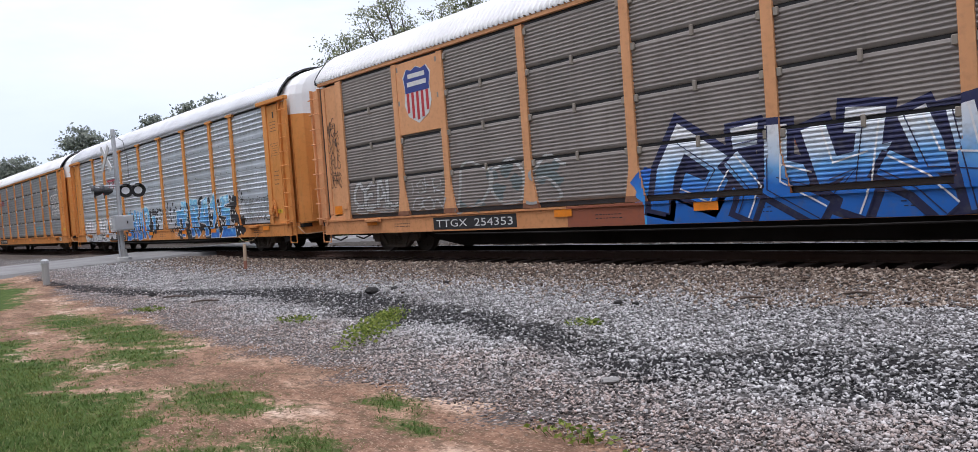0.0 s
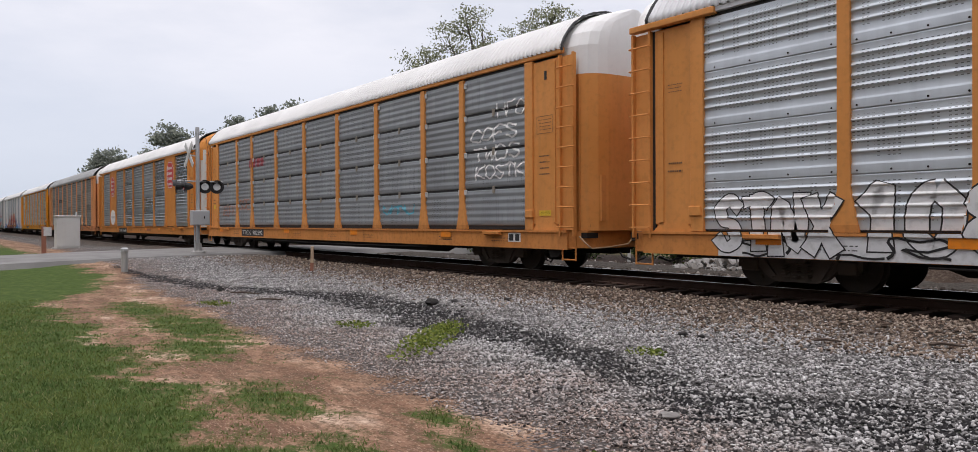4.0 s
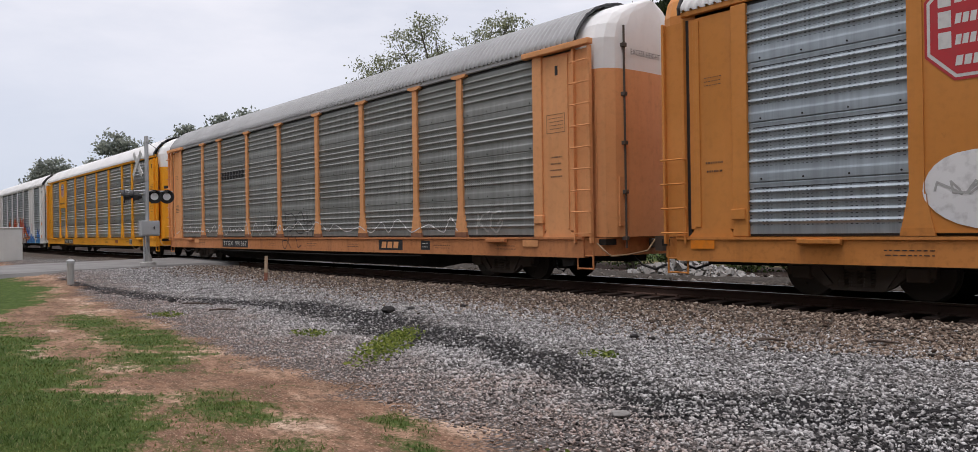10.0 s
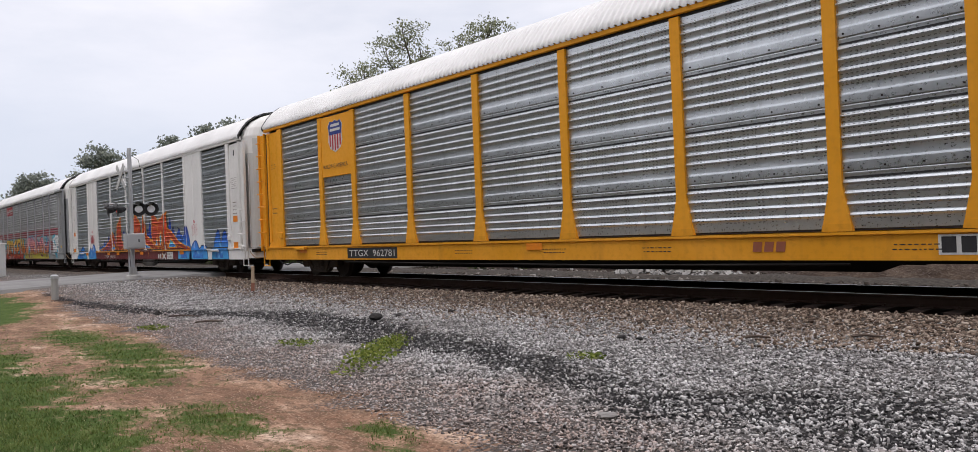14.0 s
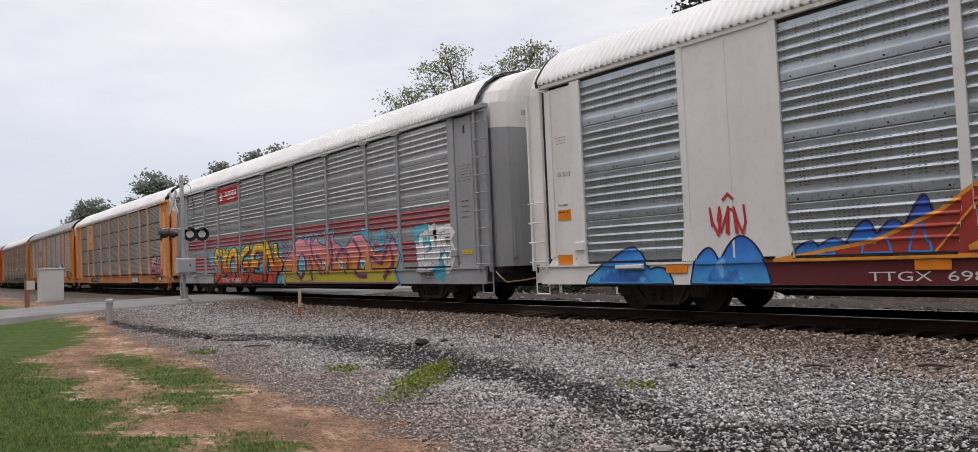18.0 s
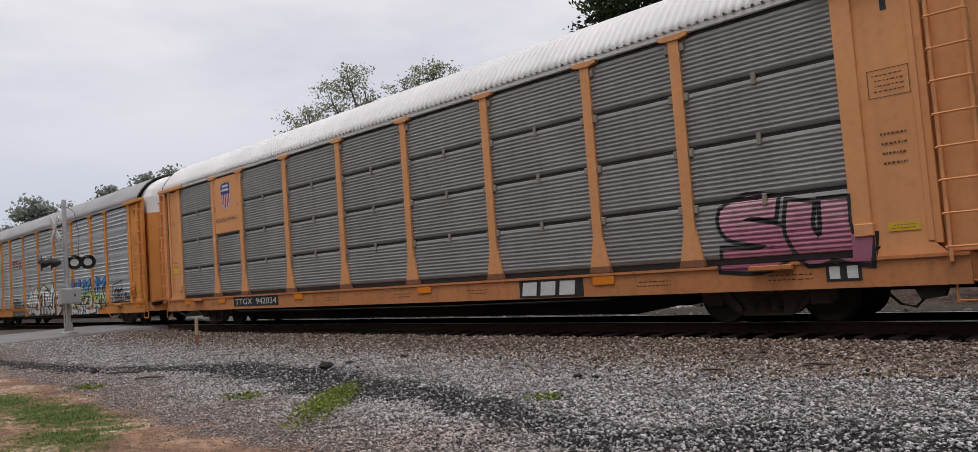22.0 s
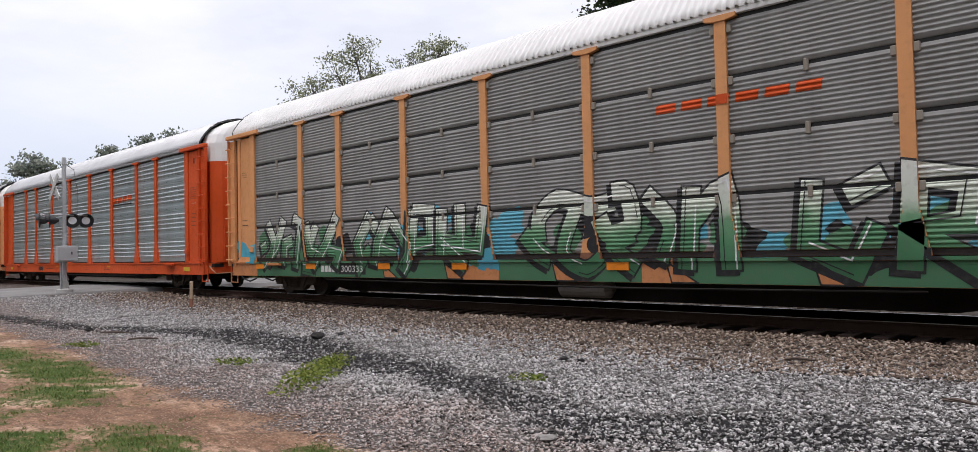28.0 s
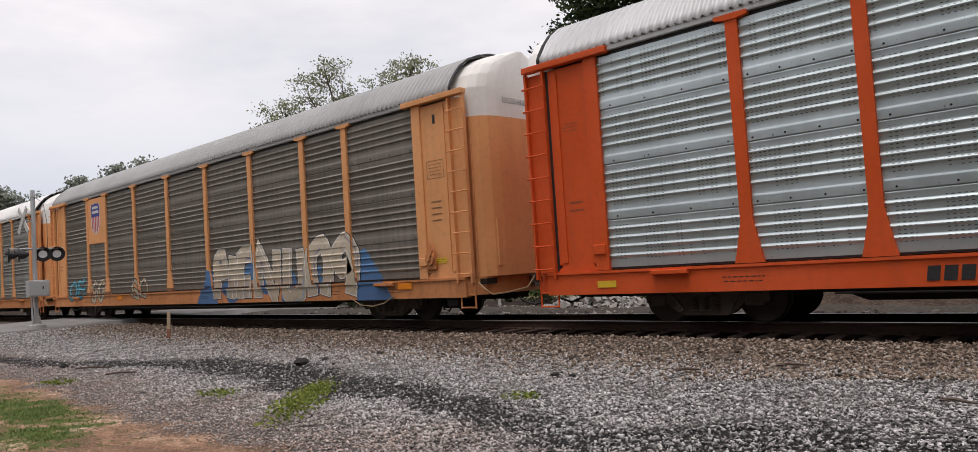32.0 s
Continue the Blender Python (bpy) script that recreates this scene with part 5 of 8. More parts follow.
def make_sideframe():
    bm = bmesh.new()
    prism(bm, [(-1.12, 0.36), (-1.12, 0.58), (-0.72, 0.62), (-0.42, 0.74), (0.42, 0.74), (0.72, 0.62), (1.12, 0.58), (1.12, 0.36), (0.78, 0.42), (0.52, 0.20), (0.38, 0.14), (-0.38, 0.14), (-0.52, 0.20), (-0.78, 0.42)], "y", -1.13, -0.98)
    for s in (-1, 1):
        box(bm, s * 0.875 - 0.16, s * 0.875 + 0.16, -1.16, -0.96, 0.30, 0.52, bevel=0.02)
        prism(bm, [(s * 0.70, 0.56), (s * 0.62, 0.56), (s * 0.36, 0.24), (s * 0.46, 0.2)], "y", -1.17, -1.12)
    return bm


def make_springs():
    bm = bmesh.new()
    pts = [(0.075 * math.cos(a), -1.13 + 0.075 * math.sin(a), 0.20 + 0.26 * a / (10 * math.pi)) for a in (math.pi * k / 3 for k in range(31))]
    tube(bm, pts, 0.018, 4)
    return bm


def make_bolster():
    bm = bmesh.new()
    box(bm, -0.2, 0.2, -1.18, 1.18, 0.44, 0.66, bevel=0.03)
    tube(bm, [(0, 0, 0.6), (0, 0, 0.84)], 0.2, 14)
    box(bm, -0.55, 0.55, -0.5, 0.5, 0.38, 0.46, bevel=0.01)
    return bm


def make_coupler():
    bm = bmesh.new()
    box(bm, 12.9, 13.55, -0.11, 0.11, 0.74, 0.94, bevel=0.02)
    prism(bm, [(13.5, -0.16), (13.72, -0.2), (13.8, -0.08), (13.70, -0.02), (13.76, 0.1), (13.66, 0.19), (13.5, 0.14)], "z", 0.68, 0.98)
    return bm


def make_hose():
    bm = bmesh.new()
    tube(bm, [(13.1, -0.45, 0.66), (13.35, -0.42, 0.40), (13.6, -0.3, 0.30), (13.78, -0.15, 0.40)], 0.028, 7)
    return bm


def make_step():
    bm = bmesh.new()
    for x in (12.55, 12.97):
        tube(bm, [(x, -1.5, 0.9), (x, -1.5, 0.32)], 0.02, 6)
    for z in (0.34, 0.6):
        tube(bm, [(12.55, -1.5, z), (12.97, -1.5, z)], 0.018, 6)
    return bm


def make_cut_lever():
    """The bent rod that lifts the coupler's pin."""
    bm = bmesh.new()
    tube(bm, [(13.05, -1.47, 0.86), (13.22, -1.46, 0.72), (13.34, -1.38, 0.60), (13.40, -0.9, 0.62), (13.42, -0.32, 0.68), (13.46, -0.1, 0.92)], 0.017, 6)
    return bm


def make_hanger():
    bm = bmesh.new()
    prism(bm, [(12.0, 0.57), (12.45, 0.57), (12.38, 0.40), (12.1, 0.36)], "y", -1.46, -1.30)
    tube(bm, [(12.15, -1.38, 0.40), (12.0, -1.36, 0.26), (11.8, -1.32, 0.30), (11.6, -1.2, 0.46)], 0.022, 6)
    return bm


def make_sill_bracket():
    bm = bmesh.new()
    prism(bm, [(-1.57, 0.86), (-1.66, 0.885), (-1.66, 0.945), (-1.57, 0.955)], "x", -0.34, 0.34)
    return bm


def make_end_sill():
    bm = bmesh.new()
    prism(bm, [(12.75, -1.50), (13.15, -1.32), (13.3, -0.5), (13.3, 0.5), (13.15, 1.32), (12.75, 1.50)], "z", 0.60, 0.97)
    return bm


def make_brake_rod():
    bm = bmesh.new()
    tube(bm, [(-7.5, -1.52, 0.50), (-3, -1.53, 0.47), (2.5, -1.53, 0.46), (7.0, -1.52, 0.50)], 0.018, 6)
    return bm


def make_tank():
    bm = bmesh.new()
    tube(bm, [(-0.65, -1.2, 0.42), (-0.55, -1.2, 0.42), (0.55, -1.2, 0.42), (0.65, -1.2, 0.42)], [0.08, 0.19, 0.19, 0.08], 14)
    return bm


def make_winch():
    bm = bmesh.new()
    disc(bm, (0, -1.62, 1.42), 0.13, "y", 0.07, 14)
    disc(bm, (0, -1.67, 1.42), 0.05, "y", 0.06, 10)
    tube(bm, [(0, -1.66, 1.42), (0.16, -1.68, 1.62)], 0.018, 6)
    prism(bm, [(-0.16, 1.2), (0.16, 1.2), (0.12, 1.62), (0.0, 1.78), (-0.12, 1.62)], "y", -1.60, -1.56)
    return bm


def make_chain():
    bm = bmesh.new()
    tube(bm, [(-0.9, -1.56, 0.62), (-0.45, -1.6, 0.44), (0, -1.6, 0.40), (0.45, -1.6, 0.47), (0.8, -1.57, 0.64)], 0.012, 6)
    return bm


HALF = pose(0, 0, 0, 0, 0, 180)
TURNED = Matrix.Identity(4)


def autorack(label, xc, body, sheet, style, roof, door_top=None, caps=True, thin=False, solid=(), sill=None, bolts=False, corrugated=False, ladders="tall", winch=False, rod=False, bar=False, deep=False, tank=False):
    """A closed car carrier. x runs towards the locomotive, the watched side is -y; the rails are at z = 0."""
    car = thing("autorack_car", label, "train car", pose(xc, TRACK_Y, 0), "freight train cars")
    sill, door_top = sill or M.get(next(k for k, v in M.items() if v is body) + "_sill", body), door_top or M["roof_white"]
    part("underframe", shared("underframe", make_floor), M["under"], car, "black grimy underframe")
    roof_ob = part("roof", CACHE["roof"], roof, car)
    for turn in (TURNED, HALF):
        part("side_sill", shared("side_sill", make_sill), sill, car, at=turn)
        part("skirt", shared("skirt" if deep else "shallow_skirt", make_skirt if deep else make_shallow_skirt), M["under"], car, "black lower side girder", at=turn)
        near = turn is TURNED
        for i in range(9):
            a, b = POSTS[i], POSTS[i + 1]
            w, mid = b - a - 0.04, (a + b) / 2
            at = turn @ pose(mid, 0, 0)
            if i in solid:
                key = "solid_panel_%.2f" % w
                def make_solid():
                    bm = bmesh.new()
                    box(bm, -w / 2, w / 2, -1.535, -1.48, PANEL_LOW, PANEL_TOP + 0.1)
                    box(bm, -0.02, 0.02, -1.545, -1.53, PANEL_LOW, PANEL_TOP)
                    return bm
                part("solid_panel", shared(key, make_solid), body, car, at=at)
            elif style in STACKED:
                for k in range(4):
                    part("side_sheet", sheet_mesh((style, k), w, louvre_profile(k, STACKED[style])), sheet, car, at=at)
                    if near and k < 3 and w > 2:
                        part("strap", shared("strap", make_gap_clip), M["hinge"], car, at=turn @ pose(mid, 0, PANEL_TOP - (k + 1) * (PANEL_TOP - PANEL_LOW) / 4))
            else:
                part("side_sheet", sheet_mesh("ridge", w, PROFILES["ridge"]), sheet, car, at=at)
        if near and style == "ridge":
            tagged(part("lap_bolting", shared("lap_bolting" + "_%d" * len(solid) % tuple(solid), lambda: make_lap_bolting(solid)), M["under"], car, "dark bolts along the sheet laps", at=turn), kind="stuff")
        # added black sheet: gives the slots between side sheets their shade
        part("side_lining", shared("side_lining", lambda: box_mesh(-11.5, 11.5, -1.485, -1.47, 1.0, 4.95)), M["black"], car, "added black sheet standing in for the shade behind the side sheets", at=turn)
        for i, x in enumerate(POSTS[1:-1]):
            at = turn @ pose(x, 0, 0)
            p = part("side_post", shared("thin_post" if thin else "side_post", make_thin_post if thin else make_post), body, car, at=at)
            if near and not thin:
                part("foot", shared("post_foot", make_post_foot), M["worn_foot"] if body in (M["pale"], M["tan"]) else sill, p, "worn grimy foot")
            if caps and near:
                part("post_cap", shared("post_cap", make_cap), body, p)
            if bolts and near:
                for s in (-1, 1):
                    for z in (4.72, 3.86, 2.91, 1.95):
                        part("hinge_plate", shared("hinge_plate", make_bolt), M["sign_white"] if style == "broad" else M["hinge"], p, at=pose(s * 0.145, 0, z))
        eave = shared("eave_rail", lambda: box_mesh(-12.6, 12.6, -1.555, -1.46, 4.93, 5.06, bevel=0.01))
        part("eave_rail", eave, roof if caps else body, car, at=turn)
    for front, turn in ((1, TURNED), (-1, HALF)):
        if corrugated and front > 0:
            d = part("end_door", shared("corrugated_door", make_corrugated_door), M["cab"], car, "pale corrugated end door", at=turn)
        else:
            d = part("end_door", shared("end_door", make_door), body, car, "rounded end door", at=turn)
            part("door_recess", shared("door_recess", lambda: box_mesh(13.29, 13.32, -1.06, -0.78, 1.2, 2.2)), body, d)
        if bar and front > 0:
            part("door_bar", shared("door_bar", make_door_bar), M["black"], d, "black strip across the door")
        if rod:
            part("lock_rod", shared("lock_rod", make_lock_rod), M["truck"], d, "dark vertical door lock rod")
        part("door_seam", shared("door_seam", lambda: box_mesh(12.97, 13.0, -1.40, -1.372, 1.0, 4.4, bevel=0.004)), body, d)
        part("roof_seal", shared("roof_seal", make_roof_seal), M["black"], car, "black rubber edge of the roof", at=turn)
        part("end_gable", shared("end_gable", make_door_top), door_top, car, at=turn)
        part("end_sill", shared("end_sill", make_end_sill), M["under"] if body is M["grey"] else sill, car, at=turn)
        part("coupler", shared("coupler", make_coupler), M["truck"], car, "rusty knuckle coupler", at=turn)
        part("cut_lever", shared("cut_lever", make_cut_lever), M["rung"], car, "bent steel uncoupling lever", at=turn)
        part("hanger", shared("hanger", make_hanger), M["under"], car, "grimy pipe hanger under the sill", at=turn)
        part("air_hose", shared("air_hose", make_hose), M["black"], car, "black rubber air hose", at=turn)
    # near side corners at both ends, and the far side
    mirror = Matrix.Diagonal((-1, 1, 1, 1))
    for key, make in (("corner_sheet", make_corner), ("end_post", make_end_post), ("ladder_frame", make_ladder_frame), ("eave_bracket", make_eave_bracket), ("grab_step", make_step), ("rung", make_rung)):
        if key + "_m" not in CACHE:
            for suffix, flip in (("", False), ("_m", True)):
                bm = make()
                if flip:
                    bmesh.ops.transform(bm, matrix=mirror, verts=bm.verts)
                    bmesh.ops.reverse_faces(bm, faces=bm.faces)
                me = bpy.data.meshes.new(key)
                bm.to_mesh(me)
                bm.free()
                CACHE[key + suffix] = me
    for suffix, turn in (("", TURNED), ("_m", TURNED), ("", HALF), ("_m", HALF)):
        part("corner_sheet", CACHE["corner_sheet" + suffix], body, car, at=turn)
        part("end_post", CACHE["end_post" + suffix], body, car, at=turn)
        if caps:
            part("eave_bracket", CACHE["eave_bracket" + suffix], body, car, at=turn)
        frame_ob = part("ladder", CACHE["ladder_frame" + suffix], body, car, at=turn)
        if turn is TURNED:
            for k in range(9 if ladders == "tall" else 4):
                part("rung", CACHE["rung" + suffix], body, frame_ob, at=pose(0, 0, 1.06 + 0.44 * k))
            part("grab_step", CACHE["grab_step" + suffix], sill, car, at=turn)
    # solid black pieces stand in for the shade in a slot and a hole
    part("corner_slot", shared("corner_slot", make_slot), M["black"], car, "black strip standing in for the shaded slot beside the ladder")
    part("vent_hole", shared("vent_hole", lambda: box_mesh(11.98, 12.06, -1.526, -1.5, 4.42, 4.62)), M["black"], car, "black patch standing in for a small shaded hole")
    part("corner_fold", shared("corner_fold", lambda: box_mesh(-12.30, -12.24, -1.55, -1.51, 1.16, 4.8, bevel=0.006)), body, car)
    for x in (-9.75, 9.75):
        truck = part("truck", shared("bolster", make_bolster), M["truck"], car, "four-wheel truck of rusty cast steel", at=pose(x, 0, 0))
        for turn in (TURNED, HALF):
            part("sideframe", shared("sideframe", make_sideframe), M["truck"], truck, at=turn)
            for x in (-0.2, 0.0, 0.2):
                part("spring", shared("spring", make_springs), M["truck"], truck, at=turn @ pose(x, 0, 0))
        for dx in (-0.875, 0.875):
            WHEELS.append((part("wheelset", shared("wheelset", make_wheelset), M["wheel"], truck, at=pose(dx, 0, 0.42)), dx))
    for x in (-10.1, 10.1):
        part("sill_bracket", shared("sill_bracket", make_sill_bracket), sill, car, at=pose(x, 0, 0))
    part("brake_rod", shared("brake_rod", make_brake_rod), M["under"], car)
    if tank:
        part("air_tank", shared("air_tank", make_tank), M["tank"], car, "grey air tank", at=pose(1.0, 0, 0))
    if winch:
        part("hand_brake", shared("hand_brake", make_winch), sill, car, "hand brake gear on the corner post", at=pose(11.75, 0, 0))
        part("slack_chain", shared("slack_chain", make_chain), M["rung"], car, "hanging rusty chain", at=pose(9.6, 0, 0))
    CARS.append((car, xc))
    car_style[car.name] = (style, thin, set(solid))
    return car


WHEELS, CARS, car_style, SIGNED = [], [], {}, set()


def sign_panel(car, material):
    """A plain raised sheet between two posts for the emblem."""
    SIGNED.add(car.name)
    part("sign_panel", shared("sign_panel", lambda: box_mesh(-8.62, -6.94, -1.55, -1.49, 3.05, 4.86, bevel=0.006)), material, car)


# ---- paint on the cars, laid onto ribs, posts and sill ----
def surface(car, x, z, at_z):
    """Outward depth of the car's side near (x, z), taken at height at_z."""
    style, thin, solid = car_style[car.name]
    if z < 0.99:
        return 1.55 if z < 0.935 else 1.58
    if abs(x) > 11.62:
        return 1.525
    if abs(x) > 11.31:
        return 1.567
    for p in POSTS[1:-1]:
        w = post_half(z) if not thin else (0.07 if z > 1.7 else 0.07 + (1.7 - z) * 0.13)
        if abs(x - p) < w:
            return 1.557 if thin else 1.567
    for i in solid:
        if POSTS[i] < x < POSTS[i + 1]:
            return 1.537
    if car.name in SIGNED and -8.62 < x < -6.94 and z > 3.05:
        return 1.552
    pts = PROFILES[style]
    return 1.5 + float(np.interp(-at_z, [-p[0] for p in pts], [p[1] for p in pts]))


def lay_on(car, name, bm, lift, material, label=""):
    """Cuts a flat shape (x, z) along ribs and post edges and lays it onto the car's side."""
    style, thin, solid = car_style[car.name]
    zs = [v.co.z for v in bm.verts]
    xs = [v.co.x for v in bm.verts]
    lo, hi, xa, xb = min(zs), max(zs), min(xs), max(xs)
    cuts_z = [0.935, 0.99, PANEL_LOW]
    hgt = (PANEL_TOP - PANEL_LOW) / 4
    last = 9
    for z, d in PROFILES[style]:
        if last - z > 0.0095:
            cuts_z.append(z)
            last = z
    for z in cuts_z:
        if lo < z < hi:
            bmesh.ops.bisect_plane(bm, geom=bm.verts[:] + bm.edges[:] + bm.faces[:], plane_co=(0, 0, z), plane_no=(0, 0, 1))
    w = 0.07 if thin else 0.10
    cuts_x = [s * v for s in (-1, 1) for v in (11.31, 11.62)]
    for p in POSTS[1:-1]:
        cuts_x += [p - w, p + w]
        if lo < 1.7:
            cuts_x += [p + s * k for s in (-1, 1) for k in ((0.10, 0.13, 0.155) if thin else (0.13, 0.165, 0.20, 0.23))]
    for x in cuts_x:
        if xa < x < xb:
            bmesh.ops.bisect_plane(bm, geom=bm.verts[:] + bm.edges[:] + bm.faces[:], plane_co=(x, 0, 0), plane_no=(1, 0, 0))
    verts, faces, seen = [], [], {}
    for f in bm.faces:
        c = f.calc_center_median()
        flat = surface(car, c.x, c.z, 1.04)
        if flat < 1.515 and (0.99 < c.z < PANEL_LOW or (style in STACKED and PANEL_LOW < c.z < 3.95 and (PANEL_TOP - c.z) % hgt > hgt - GAP)):
            continue
        ring = []
        for v in f.verts:
            p = (v.co.x, -surface(car, c.x, c.z, v.co.z) - lift - v.co.y, v.co.z)
            key = tuple(round(q, 4) for q in p)
            if key not in seen:
                seen[key] = len(verts)
                verts.append(p)
            if seen[key] not in ring:
                ring.append(seen[key])
        if len(ring) > 2:
            faces.append(ring)
    bm.free()
    me = bpy.data.meshes.new(name)
    me.from_pydata(verts, [], faces)
    me.update()
    return part(name, me, material, car, label)


def text_shape(body, offset=0.0, shear=0.0):
    """The built-in font's letters as a flat mesh, scaled to a unit box: vertices (x, y) and faces."""
    key = ("text", body, round(offset, 3), shear)
    if key not in CACHE:
        cu = bpy.data.curves.new("letters", "FONT")
        cu.body, cu.offset, cu.shear, cu.resolution_u = body, offset, shear, 3
        ob = bpy.data.objects.new("letters", cu)
        me = ob.to_mesh()
        v = np.array([tuple(p.co)[:2] for p in me.vertices])
        f = [tuple(p.vertices) for p in me.polygons]
        ob.to_mesh_clear()
        bpy.data.objects.remove(ob)
        bpy.data.curves.remove(cu)
        CACHE[key] = (v, f)
    return CACHE[key]


def flat_bm(pieces, step=None):
    """Flat shapes in (x, z); each lies a hair above the one before."""
    bm = bmesh.new()
    step = 0.0018 / max(1, len(pieces)) if step is None else step
    for k, (v, f) in enumerate(pieces):
        vs = [bm.verts.new((p[0], step * k, p[1])) for p in v]
        for q in f:
            try:
                bm.faces.new([vs[i] for i in q])
            except ValueError:
                pass
    return bm


def lettering(car, body, x0, x1, z0, z1, material, name="lettering", lift=0.006, plate=None):
    v, f = text_shape(body)
    lo, hi = v.min(0), v.max(0)
    p = (v - lo) / (hi - lo) * (x1 - x0, z1 - z0) + (x0, z0)
    if plate:
        lay_on(car, "number_plate", flat_bm([(((x0 - .12, z0 - .06), (x1 + .12, z0 - .06), (x1 + .12, z1 + .06), (x0 - .12, z1 + .06)), [(0, 1, 2, 3)])]), 0.004, plate)
        lift += 0.003
    return tagged(lay_on(car, name, flat_bm([(p, f)]), lift, material), kind="stuff")


def quads(car, name, rects, material, lift=0.005, label=""):
    if name in SMALL:
        return tagged(lay_on(car, name, flat_bm([(((a, c), (b, c), (b, d), (a, d)), [(0, 1, 2, 3)]) for a, b, c, d in rects], 0.0), lift, material, label), kind="stuff")
    for a, b, c, d in rects:
        ob = lay_on(car, name, flat_bm([(((a, c), (b, c), (b, d), (a, d)), [(0, 1, 2, 3)])], 0.0), lift, material, label)
    return ob


SMALL = ("stencil_data", "stencil_frame")


def stencil(car, x0, x1, z0, z1, rows, material, seed=0, name="stencil_data"):
    """Small unreadable print: rows of short bars."""
    rnd = random.Random(seed)
    out, h = [], (z1 - z0) / rows
    for r in range(rows):
        x = x0 + rnd.random() * 0.1 * (x1 - x0)
        while x < x1 - 0.02:
            w = (x1 - x0) * rnd.uniform(0.04, 0.13)
            out.append((x, min(x + w, x1), z1 - (r + 0.58) * h, z1 - (r + 0.36) * h))
            x += w + 0.03 * (x1 - x0) + 0.006
    return tagged(quads(car, name, out, material), kind="stuff")


def outline_box(car, x0, x1, z0, z1, material, t=0.015):
    return quads(car, "stencil_frame", [(x0, x1, z0, z0 + t), (x0, x1, z1 - t, z1), (x0, x0 + t, z0 + t, z1 - t), (x1 - t, x1, z0 + t, z1 - t)], material)


def warp(p, rnd, kick):
    """Bends letters so that no two stand alike."""
    a, b, c = rnd.uniform(0, 6), rnd.uniform(0, 6), rnd.uniform(-1, 1)
    x, y = p[:, 0], p[:, 1]
    return np.stack([x + kick * (0.10 * np.sin(4.2 * y + a) + 0.12 * c * (y - 0.5)), y + kick * (0.09 * np.sin(3.6 * x + b) + 0.10 * c * (x - 0.5) + 0.07 * np.sin(9 * x + a))], 1)


# stroke paths of the sprayed capitals, in a unit box
GLYPHS = {
    "A": "0,0 .42,1 .6,1 1,0|.2,.33 .82,.36", "B": "0,0 .02,1 .7,.95 .75,.62 .1,.5|.1,.5 .92,.42 .85,.05 0,0", "C": "1,.8 .6,1 .1,.75 .05,.3 .5,0 1,.15",
    "D": "0,0 .05,1 .7,.92 1,.5 .7,.06 0,0", "E": "1,1 .1,.97 .02,.5 .1,.03 1,0|.06,.52 .85,.5", "F": "1,1 .1,.97 .05,0|.1,.5 .75,.5", "G": "1,.85 .6,1 .1,.75 .05,.25 .5,0 .95,.12 .95,.45 .55,.45",
    "H": "0,0 .03,1|1,0 .95,1|0,.48 1,.52", "I": ".4,0 .55,1", "K": "0,0 .03,1|1,1 .1,.5 1,0", "M": "0,0 .1,1 .5,.35 .9,1 1,0", "N": "0,0 .08,1 .9,.04 1,1",
    "O": ".5,1 .06,.75 .06,.25 .5,0 .94,.25 .94,.75 .5,1", "P": "0,0 .05,1 .85,.95 .92,.6 .1,.42", "R": "0,0 .05,1 .85,.97 .88,.6 .12,.45 1,0", "S": ".95,.85 .5,1 .08,.78 .3,.55 .75,.45 .92,.2 .5,0 .05,.15",
    "T": "0,.93 .5,1 1,.95|.5,1 .52,0", "U": "0,1 .05,.2 .5,0 .95,.2 1,1", "V": "0,1 .5,0 1,1", "X": "0,0 1,1|0,1 1,0", "Y": "0,1 .5,.5 1,1|.5,.5 .45,0", "Z": "0,.97 1,1 .05,.03 1,0",
    "W": "0,1 .25,0 .5,.7 .75,0 1,1", "0": ".5,1 .1,.75 .1,.25 .5,0 .9,.25 .9,.75 .5,1", "9": ".85,.6 .4,.45 .1,.75 .5,1 .88,.8 .85,.5 .7,0", "1": ".2,.75 .6,1 .55,0", "2": ".05,.75 .5,1 .92,.72 .08,.03 1,.0", "8": ".5,.54 .1,.75 .5,1 .9,.75 .5,.54 .05,.25 .5,0 .95,.25 .5,.54", "L": "0,1 .05,.05 1,0"}


def curve_through(pts, per=5):
    """A smooth line through points."""
    p = [pts[0]] + list(pts) + [pts[-1]]
    if pts[0] == pts[-1]:
        p[0], p[-1] = pts[-2], pts[1]
    out = []
    for i in range(1, len(p) - 2):
        for k in range(per):
            t = k / per
            out.append(tuple(0.5 * (2 * b + (c - a) * t * 0.8 + (2 * a - 5 * b + 4 * c - d) * t * t * 0.8 + (3 * b - a - 3 * c + d) * t ** 3 * 0.8 + (0.2 * (-2 * b + 2 * c) * t)) for a, b, c, d in zip(p[i - 1], p[i], p[i + 1], p[i + 2])))
    return out + [p[-2]]


